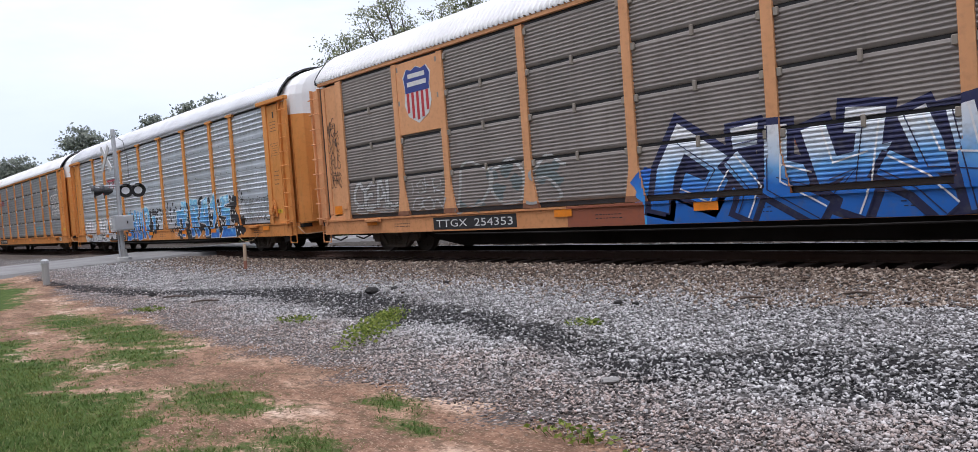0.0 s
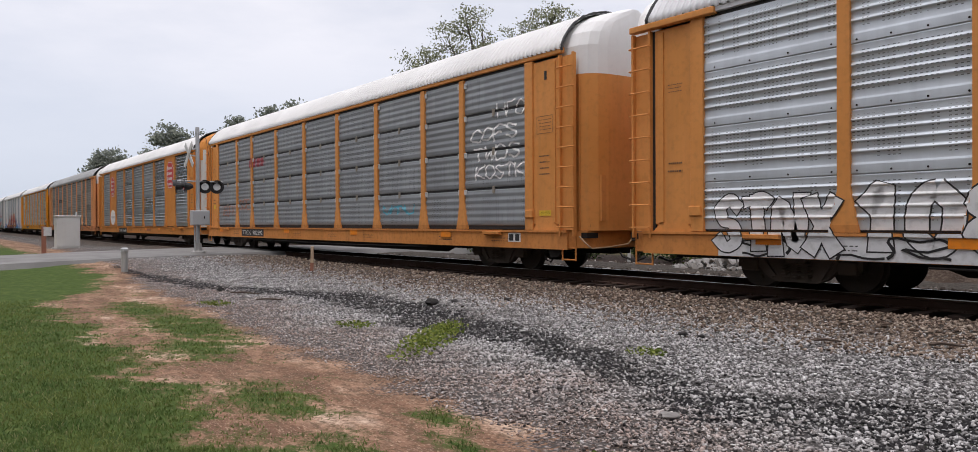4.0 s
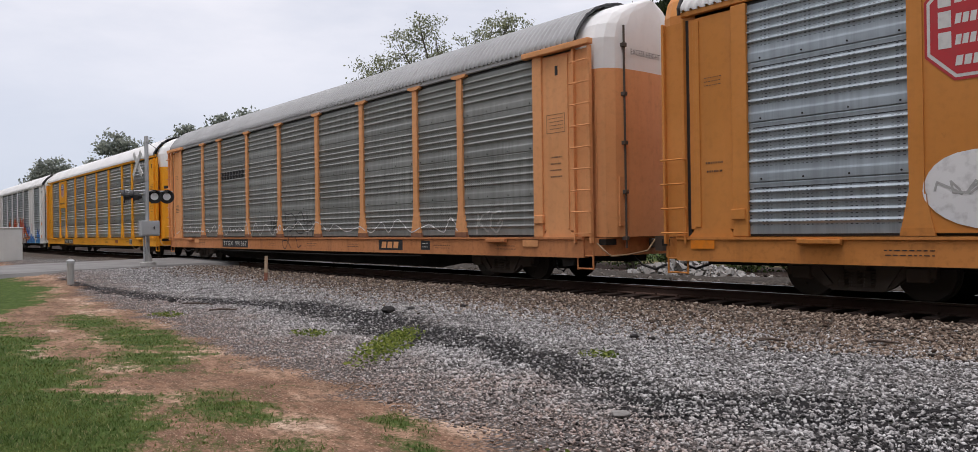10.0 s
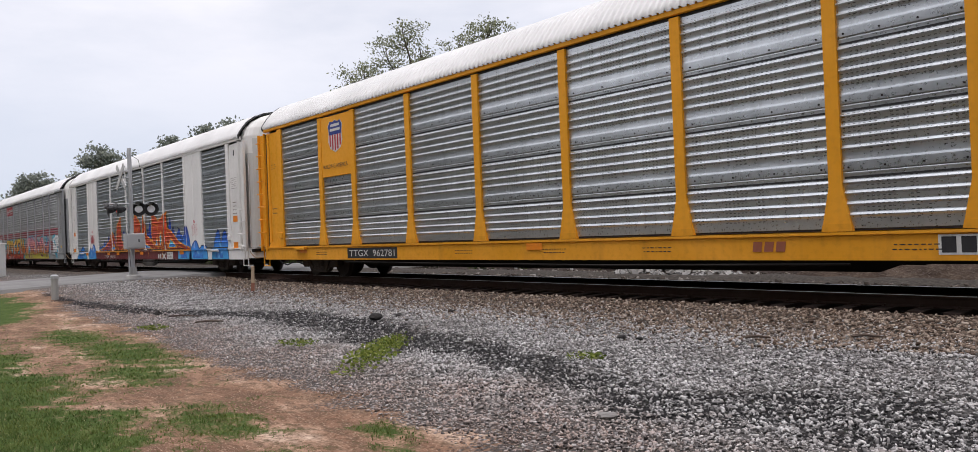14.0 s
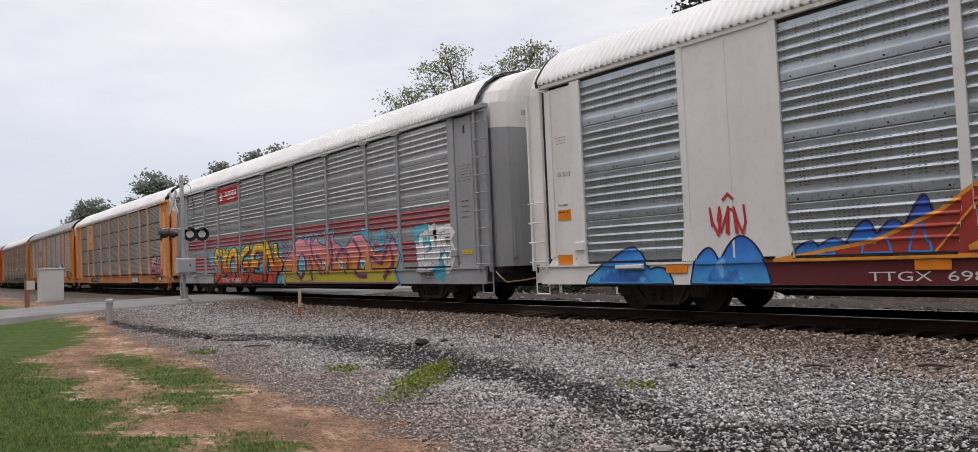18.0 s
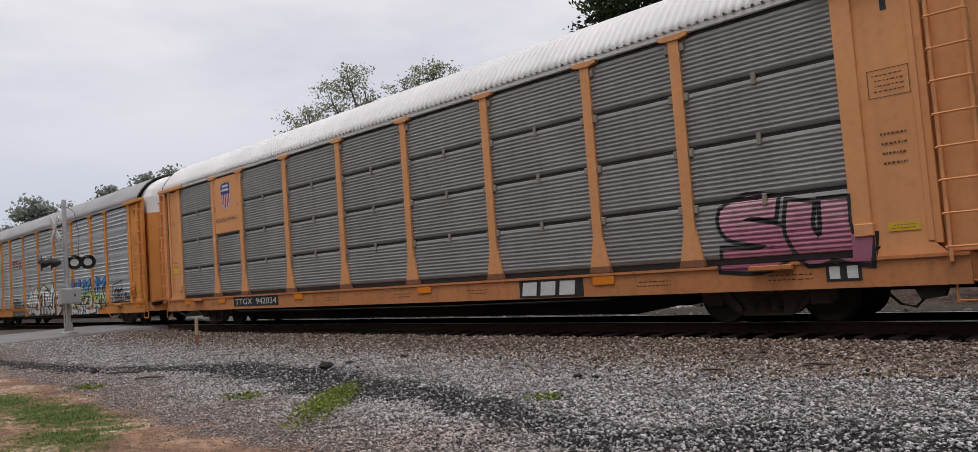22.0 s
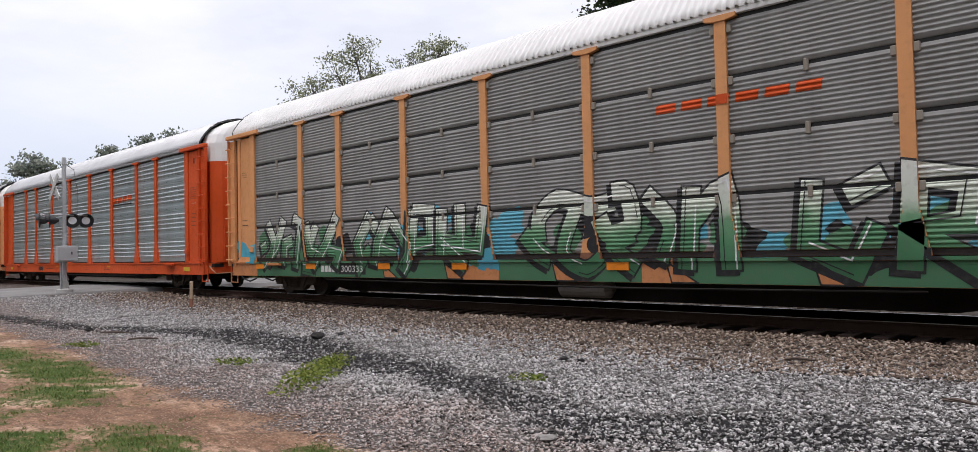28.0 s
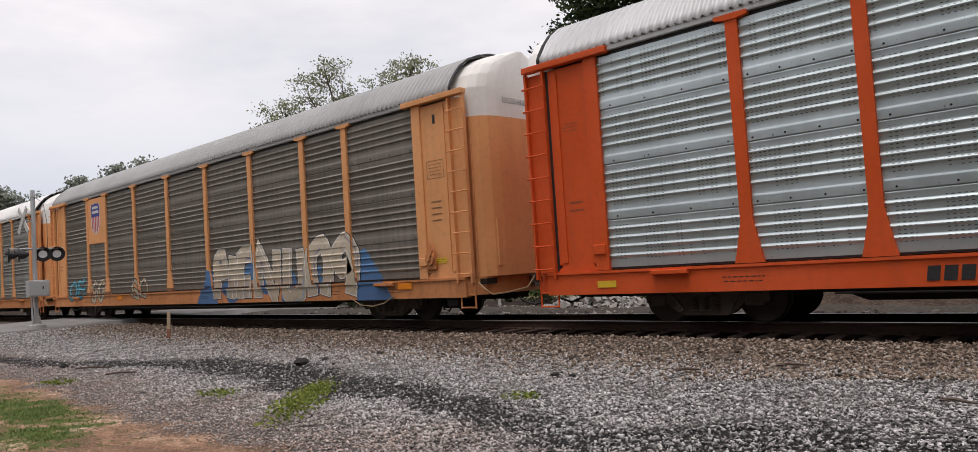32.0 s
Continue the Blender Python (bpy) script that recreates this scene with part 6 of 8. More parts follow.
def ribbon(path, wide, grow):
    """One brushed stroke as quads: broader on upright runs, flared at its ends."""
    n = len(path)
    left, right = [], []
    for i, (x, z) in enumerate(path):
        (xa, za), (xb, zb) = path[max(0, i - 1)], path[min(n - 1, i + 1)]
        d = max(1e-6, math.hypot(xb - xa, zb - za))
        ux, uz = (xb - xa) / d, (zb - za) / d
        end = min(i, n - 1 - i)
        w = wide * (0.72 + 0.42 * abs(uz)) * (1.22 if end == 0 else 1.08 if end == 1 else 1.0) / 2 + grow
        if end == 0 and path[0] != path[-1]:
            s = (-1 if i == 0 else 1) * (wide * 0.25 + grow)
            x, z = x + ux * s, z + uz * s
        left.append((x - uz * w, z + ux * w))
        right.append((x + uz * w, z - ux * w))
    return left + right, [(i, i + 1, n + i + 1, n + i) for i in range(n - 1)]


def graffiti(car, word, x0, x1, z0, z1, fill, edge=None, halo=None, shine=None, seed=1, kick=1.0, fat=0.02, rim=0.05, glow=0.13, drop=(0.0, 0.0), base=0.0):
    """A sprayed word: fat bent letters with an outline, a cloud of colour behind and bright strokes on top."""
    rnd = random.Random(seed)
    kick = kick * 0.75
    step = (x1 - x0) / len(word)
    wide = min(step * (0.13 + 1.75 * fat), 0.33 * (z1 - z0))
    rim, glow = rim * 1.1, glow * 1.3
    cloud, bright = [], []

    def spray_on(name, pieces, mat, lift, stuff=True):
        bm = flat_bm(pieces, 0.0009 / max(1, len(pieces)))
        bmesh.ops.bisect_plane(bm, geom=bm.verts[:] + bm.edges[:] + bm.faces[:], plane_co=(0, 0, 0.565), plane_no=(0, 0, 1), clear_inner=True)
        if bm.faces:
            ob = lay_on(car, name, bm, lift, mat)
            if stuff:
                tagged(ob, kind="stuff")

    for i, ch in enumerate(word):
        jz, grow = rnd.uniform(-0.05, 0.05) * (z1 - z0), rnd.uniform(0.96, 1.1)
        bend = rnd.random()
        letter, outline = [], []
        for line in GLYPHS[ch].split("|"):
            pts = [tuple(float(v) for v in q.split(",")) for q in line.split(" ")]
            p = warp(np.array(curve_through(pts)), random.Random(bend), kick)
            p = p * (step * 1.04 - wide * 0.85, (z1 - z0 - wide * 0.8) * grow) + (x0 + i * step + wide * 0.42, z0 + wide * 0.4 + jz)
            path = [tuple(q) for q in p]
            letter.append(ribbon(path, wide, 0.0))
            if drop != (0.0, 0.0):
                outline.append(ribbon([(a + drop[0], b + drop[1]) for a, b in path], wide, rim))
            outline.append(ribbon(path, wide, rim))
            cloud.append(ribbon(path, wide, rim + glow))
            if shine and len(path) > 4:
                k = rnd.randrange(1, max(2, len(path) - 4))
                bright.append(ribbon([(a - wide * 0.22, b + wide * 0.18) for a, b in path[k:k + 3]], 0.02, 0.0))
        if edge:
            spray_on("graffiti_outline", outline, edge, base + 0.005 + 0.0024 * i)
        spray_on("graffiti_letter", letter, fill, base + 0.0062 + 0.0024 * i, len(letter) > 1)
    if halo:
        spray_on("graffiti_halo", cloud, halo, 0.003)
    if shine:
        spray_on("graffiti_shine", bright, shine, base + 0.0078 + 0.0024 * len(word))


def band(path, wide, grow):
    """One straight-edged stroke with mitred corners, as quads."""
    n, left, right = len(path), [], []
    closed = n > 3 and path[0] == path[-1]
    way = [Vector((b[0] - a[0], b[1] - a[1])).normalized() for a, b in zip(path, path[1:])]
    for i, (x, z) in enumerate(path):
        d0, d1 = way[max(0, i - 1)], way[min(n - 2, i)]
        if closed and i in (0, n - 1):
            d0, d1 = way[-1], way[0]
        mid = d0 + d1 if (d0 + d1).length > 0.2 else d0
        mid.normalize()
        nx, nz = -mid.y, mid.x
        w = (wide / 2 + grow) / max(0.5, abs(nx * -d0.y + nz * d0.x))
        if not closed and i in (0, n - 1):
            s = grow + wide * 0.06
            x, z = (x - d1.x * s, z - d1.y * s) if i == 0 else (x + d0.x * s, z + d0.y * s)
        left.append((x + nx * w, z + nz * w))
        right.append((x - nx * w, z - nz * w))
    return left + right, [(i, i + 1, n + i + 1, n + i) for i in range(n - 1)]


def piece(car, spec, x0, z0, z1, pen, fill, edge, halo=None, rim=0.035, glow=0.12, shine=None, inline=None, drop=(0.0, 0.0), smooth=False, seed=1, base=0.0):
    """A sprayed piece drawn letter by letter. spec: letters parted by /, their strokes by |, each a row of points: metres along, share of the height."""
    rnd = random.Random(seed)
    cloud, bright, lines = [], [], []

    def lay(name, shapes, mat, lift):
        bm = flat_bm(shapes, 0.0008 / max(1, len(shapes)))
        bmesh.ops.bisect_plane(bm, geom=bm.verts[:] + bm.edges[:] + bm.faces[:], plane_co=(0, 0, 0.565), plane_no=(0, 0, 1), clear_inner=True)
        if bm.faces:
            tagged(lay_on(car, name, bm, lift, mat), kind="stuff")

    letters = spec.split("/")
    for i, letter in enumerate(letters):
        body, outline = [], []
        for line in letter.split("|"):
            pts = [tuple(float(v) for v in q.split(",")) for q in line.split()]
            pts = [(x0 + a, z0 + b * (z1 - z0)) for a, b in pts]
            if smooth:
                pts = curve_through(pts, 4)
            wide = pen * rnd.uniform(0.92, 1.1)
            body.append(band(pts, wide, 0.0))
            if drop != (0.0, 0.0):
                outline.append(band([(a + drop[0], b + drop[1]) for a, b in pts], wide, rim))
            outline.append(band(pts, wide, rim))
            cloud.append(band(pts, wide, rim + glow * rnd.uniform(0.75, 1.25)))
            for mat, store, side in ((shine, bright, 1), (inline, lines, -1)):
                if mat:
                    k = rnd.randrange(0, max(1, len(pts) - 2))
                    run = pts[k:k + (6 if smooth else 3)]
                    if len(run) > 1:
                        v, f = band(run, wide * 0.58, 0.0)
                        half = v[:len(run)] if side > 0 else v[len(run):]
                        store.append(band(half, 0.028 if side > 0 else 0.018, 0.0))
        if edge:
            lay("graffiti_outline", outline, edge, base + 0.005 + 0.0022 * i)
        lay("graffiti_letter", body, fill, base + 0.0061 + 0.0022 * i)
    if halo:
        lay("graffiti_halo", cloud, halo, 0.003 + base)
    top = base + 0.0075 + 0.0022 * len(letters)
    if lines:
        lay("graffiti_line", lines, inline, top)
    if bright:
        lay("graffiti_shine", bright, shine, top + 0.001)


def flame(car, x0, x1, z0, z1, fill, edge, seed=0, lift=0.005):
    """A wavy sprayed cloud with pointed crests."""
    rnd = random.Random(seed)
    top, n = [], 26
    p, q = rnd.uniform(0, 3), rnd.uniform(1.1, 1.8)
    for k in range(n + 1):
        u = k / n
        s = abs(math.sin(q * math.pi * (u + 0.05 * math.sin(9 * u + p)) + p))
        wave = math.sqrt(max(0.0, 1 - s * s))
        crest = math.sin(math.pi * u) ** 0.5 * (0.42 + 0.58 * wave)
        lean = 0.05 * (x1 - x0) * wave * math.sin(math.pi * u)
        top.append((x0 + (x1 - x0) * u + lean, z0 + (z1 - z0) * (0.06 + 0.94 * crest)))
    shard(car, [(x0, z0)] + top + [(x1, z0)], fill, edge, lift, 0.035)


def shard(car, corners, fill, edge, lift=0.008, rim=0.07):
    """One pointed slab of a sprayed piece with its outline."""
    tagged(lay_on(car, "graffiti_shard", flat_bm([(corners, [tuple(range(len(corners)))])]), lift, fill), kind="stuff")
    scrawl(car, [list(corners) + [corners[0]]], edge, rim, lift + 0.003)


def blots(car, x0, x1, z0, z1, count, size, material, seed=1, lift=0.002, low=0.565):
    """Ragged blots and clouds of spray."""
    rnd = random.Random(seed)
    pieces = []
    for k in range(count):
        cx, cz, r = rnd.uniform(x0, x1), rnd.uniform(z0, z1), size * rnd.uniform(0.5, 1.2)
        a0 = rnd.uniform(0, 6)
        ring = [(cx + r * (1 + 0.22 * math.sin(3 * a + a0) + 0.12 * math.sin(5 * a)) * math.cos(a), cz + 0.85 * r * (1 + 0.2 * math.sin(4 * a + a0)) * math.sin(a)) for a in (2 * math.pi * j / 18 for j in range(18))]
        pieces.append((ring, [tuple(range(18))]))
    bm = flat_bm(pieces)
    bmesh.ops.bisect_plane(bm, geom=bm.verts[:] + bm.edges[:] + bm.faces[:], plane_co=(0, 0, low), plane_no=(0, 0, 1), clear_inner=True)
    return tagged(lay_on(car, "graffiti_cloud", bm, lift, material), kind="stuff")


def scrawl(car, lines, material, width=0.02, lift=0.012):
    """Thin sprayed strokes along points in (x, z)."""
    pieces = []
    for pts in lines:
        for (xa, za), (xb, zb) in zip(pts, pts[1:]):
            d = max(1e-6, math.hypot(xb - xa, zb - za))
            u, v = -(zb - za) / d * width / 2, (xb - xa) / d * width / 2
            ex, ez = (xb - xa) / d * width * 0.4, (zb - za) / d * width * 0.4
            pieces.append((((xa - u - ex, za - v - ez), (xa + u - ex, za + v - ez), (xb + u + ex, zb + v + ez), (xb - u + ex, zb - v + ez)), [(0, 1, 2, 3)]))
    return tagged(lay_on(car, "graffiti_tag", flat_bm(pieces), lift, material), kind="stuff")


def tag_lines(x0, x1, z0, z1, seed, loops=5):
    rnd = random.Random(seed)
    pts, n = [], loops * 5
    for k in range(n + 1):
        u = k / n
        pts.append((x0 + (x1 - x0) * (u + 0.10 * math.sin(u * loops * 6.28 + seed)), z0 + (z1 - z0) * (0.5 + 0.45 * math.sin(u * loops * 6.28 * 1.3 + rnd.uniform(-0.5, 0.5)))))
    return pts


def end_print(car, ink, front=True, rear=True, seed=0, placard=True):
    """The small print, frames and placards on the end sheets."""
    ink = M["print"]
    if front:
        stencil(car, 11.78, 12.2, 3.25, 3.55, 4, ink, seed + 1)
        outline_box(car, 11.72, 12.26, 3.2, 3.6, ink, 0.010)
        stencil(car, 11.8, 12.15, 2.2, 2.75, 4, ink, seed + 2)
        if placard:
            quads(car, "placard", [(11.8, 12.2, 1.32, 1.44)], M["placard"], label="yellow placard")
            stencil(car, 11.84, 12.16, 1.34, 1.42, 2, M["black"], seed + 3).matrix_basis = pose(0, -0.004, 0)
    if rear:
        stencil(car, -12.15, -11.8, 2.05, 2.35, 2, ink, seed + 4)
        stencil(car, -12.15, -11.8, 3.6, 3.8, 3, ink, seed + 5)


def markers(car, xs, material=None):
    for x in xs:
        quads(car, "reflector", [(x - 0.24, x + 0.24, 0.78, 0.93)], material or M["marker"], 0.024, "orange reflector strip")


def sill_print(car, ink, seed=0):
    for k, x in enumerate((-9.2, -2.4, 0.6, 3.2, 7.6, 10.0)):
        stencil(car, x, x + 0.7, 0.68, 0.82, 2, ink, seed + k)


def shield(car, x0, x1, z0, z1, slogan=False):
    """Shield sign: blue top, red and white stripes under it, on a plain panel."""
    cx, w, h = (x0 + x1) / 2, x1 - x0, z1 - z0
    outer = [(0, 1.0), (0.18, 0.94), (0.36, 0.98), (0.5, 0.84), (0.44, 0.62), (0.48, 0.35), (0.36, 0.14), (0, 0.0)]
    ring = [(cx + a * w, z0 + b * h) for a, b in outer] + [(cx - a * w, z0 + b * h) for a, b in outer[-2:0:-1]]
    lay_on(car, "shield_ground", flat_bm([(ring, [tuple(range(len(ring)))])]), 0.005, M["stencil_white"])
    top = [(cx + a * w * 0.94, z0 + b * h * 0.985) for a, b in ((0, 1.0), (0.18, 0.95), (0.36, 0.985), (0.49, 0.84), (0.45, 0.64), (0.452, 0.56))]
    ring = top + [(2 * cx - a, b) for a, b in top[::-1][:-1]]
    lay_on(car, "shield_top", flat_bm([(ring, [tuple(range(len(ring)))])]), 0.009, M["sign_blue"])
    bars, words = [], []
    for k in range(-2, 3):
        bars.append((cx + k * w * 0.17 - w * 0.045, cx + k * w * 0.17 + w * 0.045, z0 + h * (0.06 + 0.035 * k * k), z0 + h * 0.55))
    quads(car, "shield_stripe", bars, M["sign_red"], 0.009)
    quads(car, "shield_bar", [(cx - w * 0.3, cx + w * 0.3, z0 + h * 0.80, z0 + h * 0.88), (cx - w * 0.34, cx + w * 0.34, z0 + h * 0.66, z0 + h * 0.74)], M["stencil_white"], 0.012)


def octagon(car, cx, cz, w, h, seed):
    for k, (s, mat, lift) in enumerate(((1.0, M["sign_red"], 0.005), (0.95, M["stencil_white"], 0.007), (0.89, M["sign_red"], 0.009))):
        c = 0.27
        ring = [(cx + s * w / 2 * a, cz + s * h / 2 * b) for a, b in ((-1 + 2 * c, -1), (1 - 2 * c, -1), (1, -1 + 2 * c * w / h), (1, 1 - 2 * c * w / h), (1 - 2 * c, 1), (-1 + 2 * c, 1), (-1, 1 - 2 * c * w / h), (-1, -1 + 2 * c * w / h))]
        lay_on(car, "octagon_sign", flat_bm([(ring, [tuple(range(8))])]), lift, mat, "red octagonal emblem" if k == 0 else "")
    for r in range(4):
        z = cz + h * (0.25 - 0.19 * r)
        wordmark(car, cx - w * 0.22, cx + w * (0.30 - 0.05 * (r % 2)), z - h * 0.05, z + h * 0.04, 6 + r % 3, M["stencil_white"])
        if r < 3:
            quads(car, "emblem_bar", [(cx - w * 0.37, cx - w * 0.25, z - h * 0.07, z + h * 0.08)], M["stencil_white"], 0.012)


def wordmark(car, x0, x1, z0, z1, count, material, slant=0.0, name="wordmark_bar"):
    """A company's word drawn as plain upright bars."""
    w = (x1 - x0) / count
    for k in range(count):
        a = x0 + k * w
        piece = (((a, z0 + slant * k), (a + w * 0.78, z0 + slant * (k + 0.78)), (a + w * 0.78 + (z1 - z0) * 0.15, z1 + slant * (k + 0.78)), (a + (z1 - z0) * 0.15, z1 + slant * k)), [(0, 1, 2, 3)])
        lay_on(car, name, flat_bm([piece]), 0.010, material)


def excess_height(car):
    v, f = text_shape("EXCESS HEIGHT CAR")
    lo, hi = v.min(0), v.max(0)
    p = (v - lo) / (hi - lo) * (1.3, 0.12)
    me = bpy.data.meshes.new("end_lettering")
    me.from_pydata([(13.402, -0.75 + a, 4.72 + b) for a, b in p], [], f)
    me.update()
    part("end_lettering", me, M["black"], car)

INK, PALE = M["black"], M["stencil_white"]
S = {}
S["blue"] = spray("blue_spray", ((0.0, (0.03, 0.15, 0.55)), (0.30, (0.05, 0.28, 0.70)), (0.46, (0.22, 0.55, 0.82)), (0.6, (0.07, 0.32, 0.72)), (0.78, (0.28, 0.62, 0.80)), (0.9, (0.14, 0.46, 0.78)), (1.0, (0.45, 0.72, 0.84))), 0.56, 2.1, 0.55, 2.2, 3.4)
S["ice"] = spray("blue_to_white_spray", ((0.0, (0.01, 0.11, 0.42)), (0.38, (0.015, 0.15, 0.55)), (0.58, (0.14, 0.38, 0.72)), (0.76, (0.55, 0.66, 0.78)), (1.0, (0.78, 0.80, 0.82))), 0.56, 2.05, 0.55, 0.35)
S["deep_blue"] = spray("deep_blue_spray", ((0.0, (0.06, 0.40, 0.75)), (0.35, (0.035, 0.25, 0.70)), (0.7, (0.02, 0.13, 0.56)), (1.0, (0.015, 0.06, 0.36))), 0.56, 1.8)
S["dull_blue"] = spray("dusty_blue_spray", ((0.0, (0.06, 0.14, 0.30)), (1.0, (0.07, 0.20, 0.42))), 0.56, 1.8)
S["navy"] = spray("navy_spray", ((0.0, (0.012, 0.014, 0.05)), (1.0, (0.02, 0.025, 0.09))), 0.56, 2.1)
S["white"] = spray("white_spray", ((0.0, (0.64, 0.65, 0.67)), (1.0, (0.80, 0.80, 0.80))), 0.56, 2.1)
S["cream"] = spray("cream_spray", ((0.0, (0.42, 0.35, 0.26)), (1.0, (0.60, 0.53, 0.42))), 0.56, 2.1)
S["black"] = spray("black_spray", ((0.0, (0.010, 0.010, 0.012)), (1.0, (0.016, 0.016, 0.02))), 0.56, 2.1)
S["cyan"] = spray("cyan_spray", ((0.0, (0.04, 0.36, 0.52)), (1.0, (0.10, 0.45, 0.58))), 0.56, 2.1)
S["fire"] = spray("red_to_yellow_spray", ((0.0, (0.46, 0.035, 0.025)), (0.30, (0.58, 0.08, 0.02)), (0.52, (0.72, 0.27, 0.02)), (0.76, (0.80, 0.48, 0.03)), (1.0, (0.82, 0.60, 0.08))), 0.6, 2.15)
S["pink"] = spray("lime_to_pink_spray", ((0.0, (0.46, 0.42, 0.04)), (0.2, (0.46, 0.40, 0.04)), (0.27, (0.68, 0.25, 0.03)), (0.5, (0.68, 0.24, 0.09)), (0.7, (0.70, 0.26, 0.24)), (1.0, (0.74, 0.31, 0.36))), 0.6, 2.1, 0.55, 0.35)
S["purple"] = spray("purple_spray", ((0.0, (0.16, 0.04, 0.12)), (1.0, (0.22, 0.07, 0.19))), 0.6, 2.0)
S["lime"] = spray("lime_spray", ((0.0, (0.38, 0.36, 0.03)), (1.0, (0.46, 0.42, 0.04))), 0.5, 1.2)
S["red"] = spray("red_spray", ((0.0, (0.28, 0.026, 0.020)), (0.45, (0.42, 0.040, 0.016)), (1.0, (0.56, 0.07, 0.018))), 0.9, 2.7)
S["scarlet"] = spray("scarlet_spray", ((0.0, (0.62, 0.035, 0.02)), (1.0, (0.66, 0.06, 0.025))), 0.9, 2.6)
S["orange"] = spray("orange_spray", ((0.0, (0.72, 0.30, 0.03)), (1.0, (0.75, 0.26, 0.02))), 0.6, 2.2)
S["green"] = spray("green_to_white_spray", ((0.0, (0.035, 0.14, 0.06)), (0.36, (0.075, 0.24, 0.115)), (0.52, (0.16, 0.34, 0.19)), (0.66, (0.58, 0.66, 0.55)), (1.0, (0.74, 0.76, 0.70))), 0.75, 2.3, 0.55, 0.45)
S["dull_teal"] = spray("thin_teal_spray", ((0.0, (0.13, 0.17, 0.175)), (1.0, (0.17, 0.20, 0.20))), 0.6, 2.0)
S["teal"] = spray("teal_spray", ((0.0, (0.05, 0.30, 0.40)), (1.0, (0.12, 0.42, 0.55))), 0.6, 2.0)
S["sill_green"] = spray("flat_green_spray", ((0.0, (0.05, 0.16, 0.08)), (1.0, (0.07, 0.2, 0.1))), 0.5, 1.0)
S["acid"] = spray("white_lime_blue_spray", ((0.0, (0.72, 0.72, 0.71)), (0.32, (0.58, 0.68, 0.52)), (0.58, (0.42, 0.55, 0.10)), (0.8, (0.10, 0.38, 0.68)), (1.0, (0.04, 0.22, 0.58))), 0.6, 2.0)
S["rose"] = spray("dull_pink_spray", ((0.0, (0.34, 0.10, 0.17)), (0.5, (0.44, 0.17, 0.25)), (1.0, (0.60, 0.36, 0.42))), 0.9, 2.0)
S["grey_white"] = spray("thin_white_spray", ((0.0, (0.34, 0.34, 0.33)), (1.0, (0.44, 0.44, 0.43))), 0.9, 2.0)
S["orange_brown"] = spray("red_brown_spray", ((0.0, (0.30, 0.085, 0.045)), (1.0, (0.40, 0.16, 0.075))), 0.9, 2.1)

# 1: faded tan car, dirty louvred sides
a = autorack("faded tan-orange autorack car with dirty brown louvred sides and blue graffiti", 78.11, M["tan"], M["p_umber"], "louvre", M["roof_white"], caps=False, bolts=True, deep=True)
sign_panel(a, M["tan"])
shield(a, -8.35, -7.2, 3.28, 4.70)
for k, (word, xa, xb, z0, z1) in enumerate((("OKS", -11.0, -9.1, 1.08, 1.35), ("ISHR", -8.5, -7.1, 1.5, 1.85), ("GON", -8.4, -7.0, 1.08, 1.4))):
    graffiti(a, word, xa, xb, z0, z1, S["grey_white"], None, None, None, 3 + k, 1.2, -0.02)
graffiti(a, "CEAL", -11.1, -8.95, 1.25, 1.95, S["grey_white"], S["black"], None, None, 12, 0.9, 0.05, 0.012)
blots(a, -6.6, -3.2, 1.1, 1.9, 10, 0.22, S["dull_teal"], 2, 0.002)
graffiti(a, "DOS", -6.5, -3.1, 1.05, 2.05, S["grey_white"], None, None, None, 5, 0.9, -0.035)
blots(a, -1.3, 8.4, 0.6, 1.3, 54, 0.42, S["deep_blue"], 7, 0.001)
blots(a, -0.9, 8.2, 1.3, 1.9, 44, 0.24, S["navy"], 8, 0.002)
quads(a, "sill_paint", [(-1.15, 8.6, 0.565, 0.985)], S["ice"], 0.003, "blue sprayed sill")
piece(a, "0.25,.15 .4,.6 .75,.98 1.55,.6 1.25,.3 .75,.45/1.7,.68 2.1,.35 1.9,.05|1.75,.9 2.2,.93/2.5,.98 2.45,.35 3.2,.05|2.55,.5 3.0,.4/3.1,.92 3.3,.45 3.9,.55 3.5,.2|3.6,.95 3.95,.92 3.8,.3 3.65,.05/4.1,.5 4.6,.3 4.95,.05|4.5,.95 4.75,.5 5.4,.45/5.1,.95 5.35,.05|5.9,.95 5.8,.3 6.4,.05/6.6,.95 6.5,.15 7.3,.1|6.6,.5 7.1,.5|7.6,.95 7.5,.1", -1.1, 0.60, 2.1, 0.36, S["ice"], S["navy"], S["navy"], 0.03, 0.09, S["white"], S["navy"], (-0.09, -0.03), seed=6)
blots(a, -0.6, 5.0, 1.75, 2.15, 12, 0.11, M["faint_red"], 9, 0.001)
quads(a, "sill_paint", [(-3.1, -1.2, 0.565, 0.985)], M["faint_red"], 0.003, "red sprayed sill")
lettering(a, "TTGX  254353", -7.4, -4.7, 0.66, 0.84, PALE, "car_number", plate=INK)
for k, (word, z) in enumerate((("DEMS", 1.95), ("KRUS", 2.45), ("SVME", 2.95), ("WEL", 3.45))):
    graffiti(a, word, -12.3, -11.62, z, z + 0.4, S["black"], None, None, None, 160 + k, 1.6, -0.015)
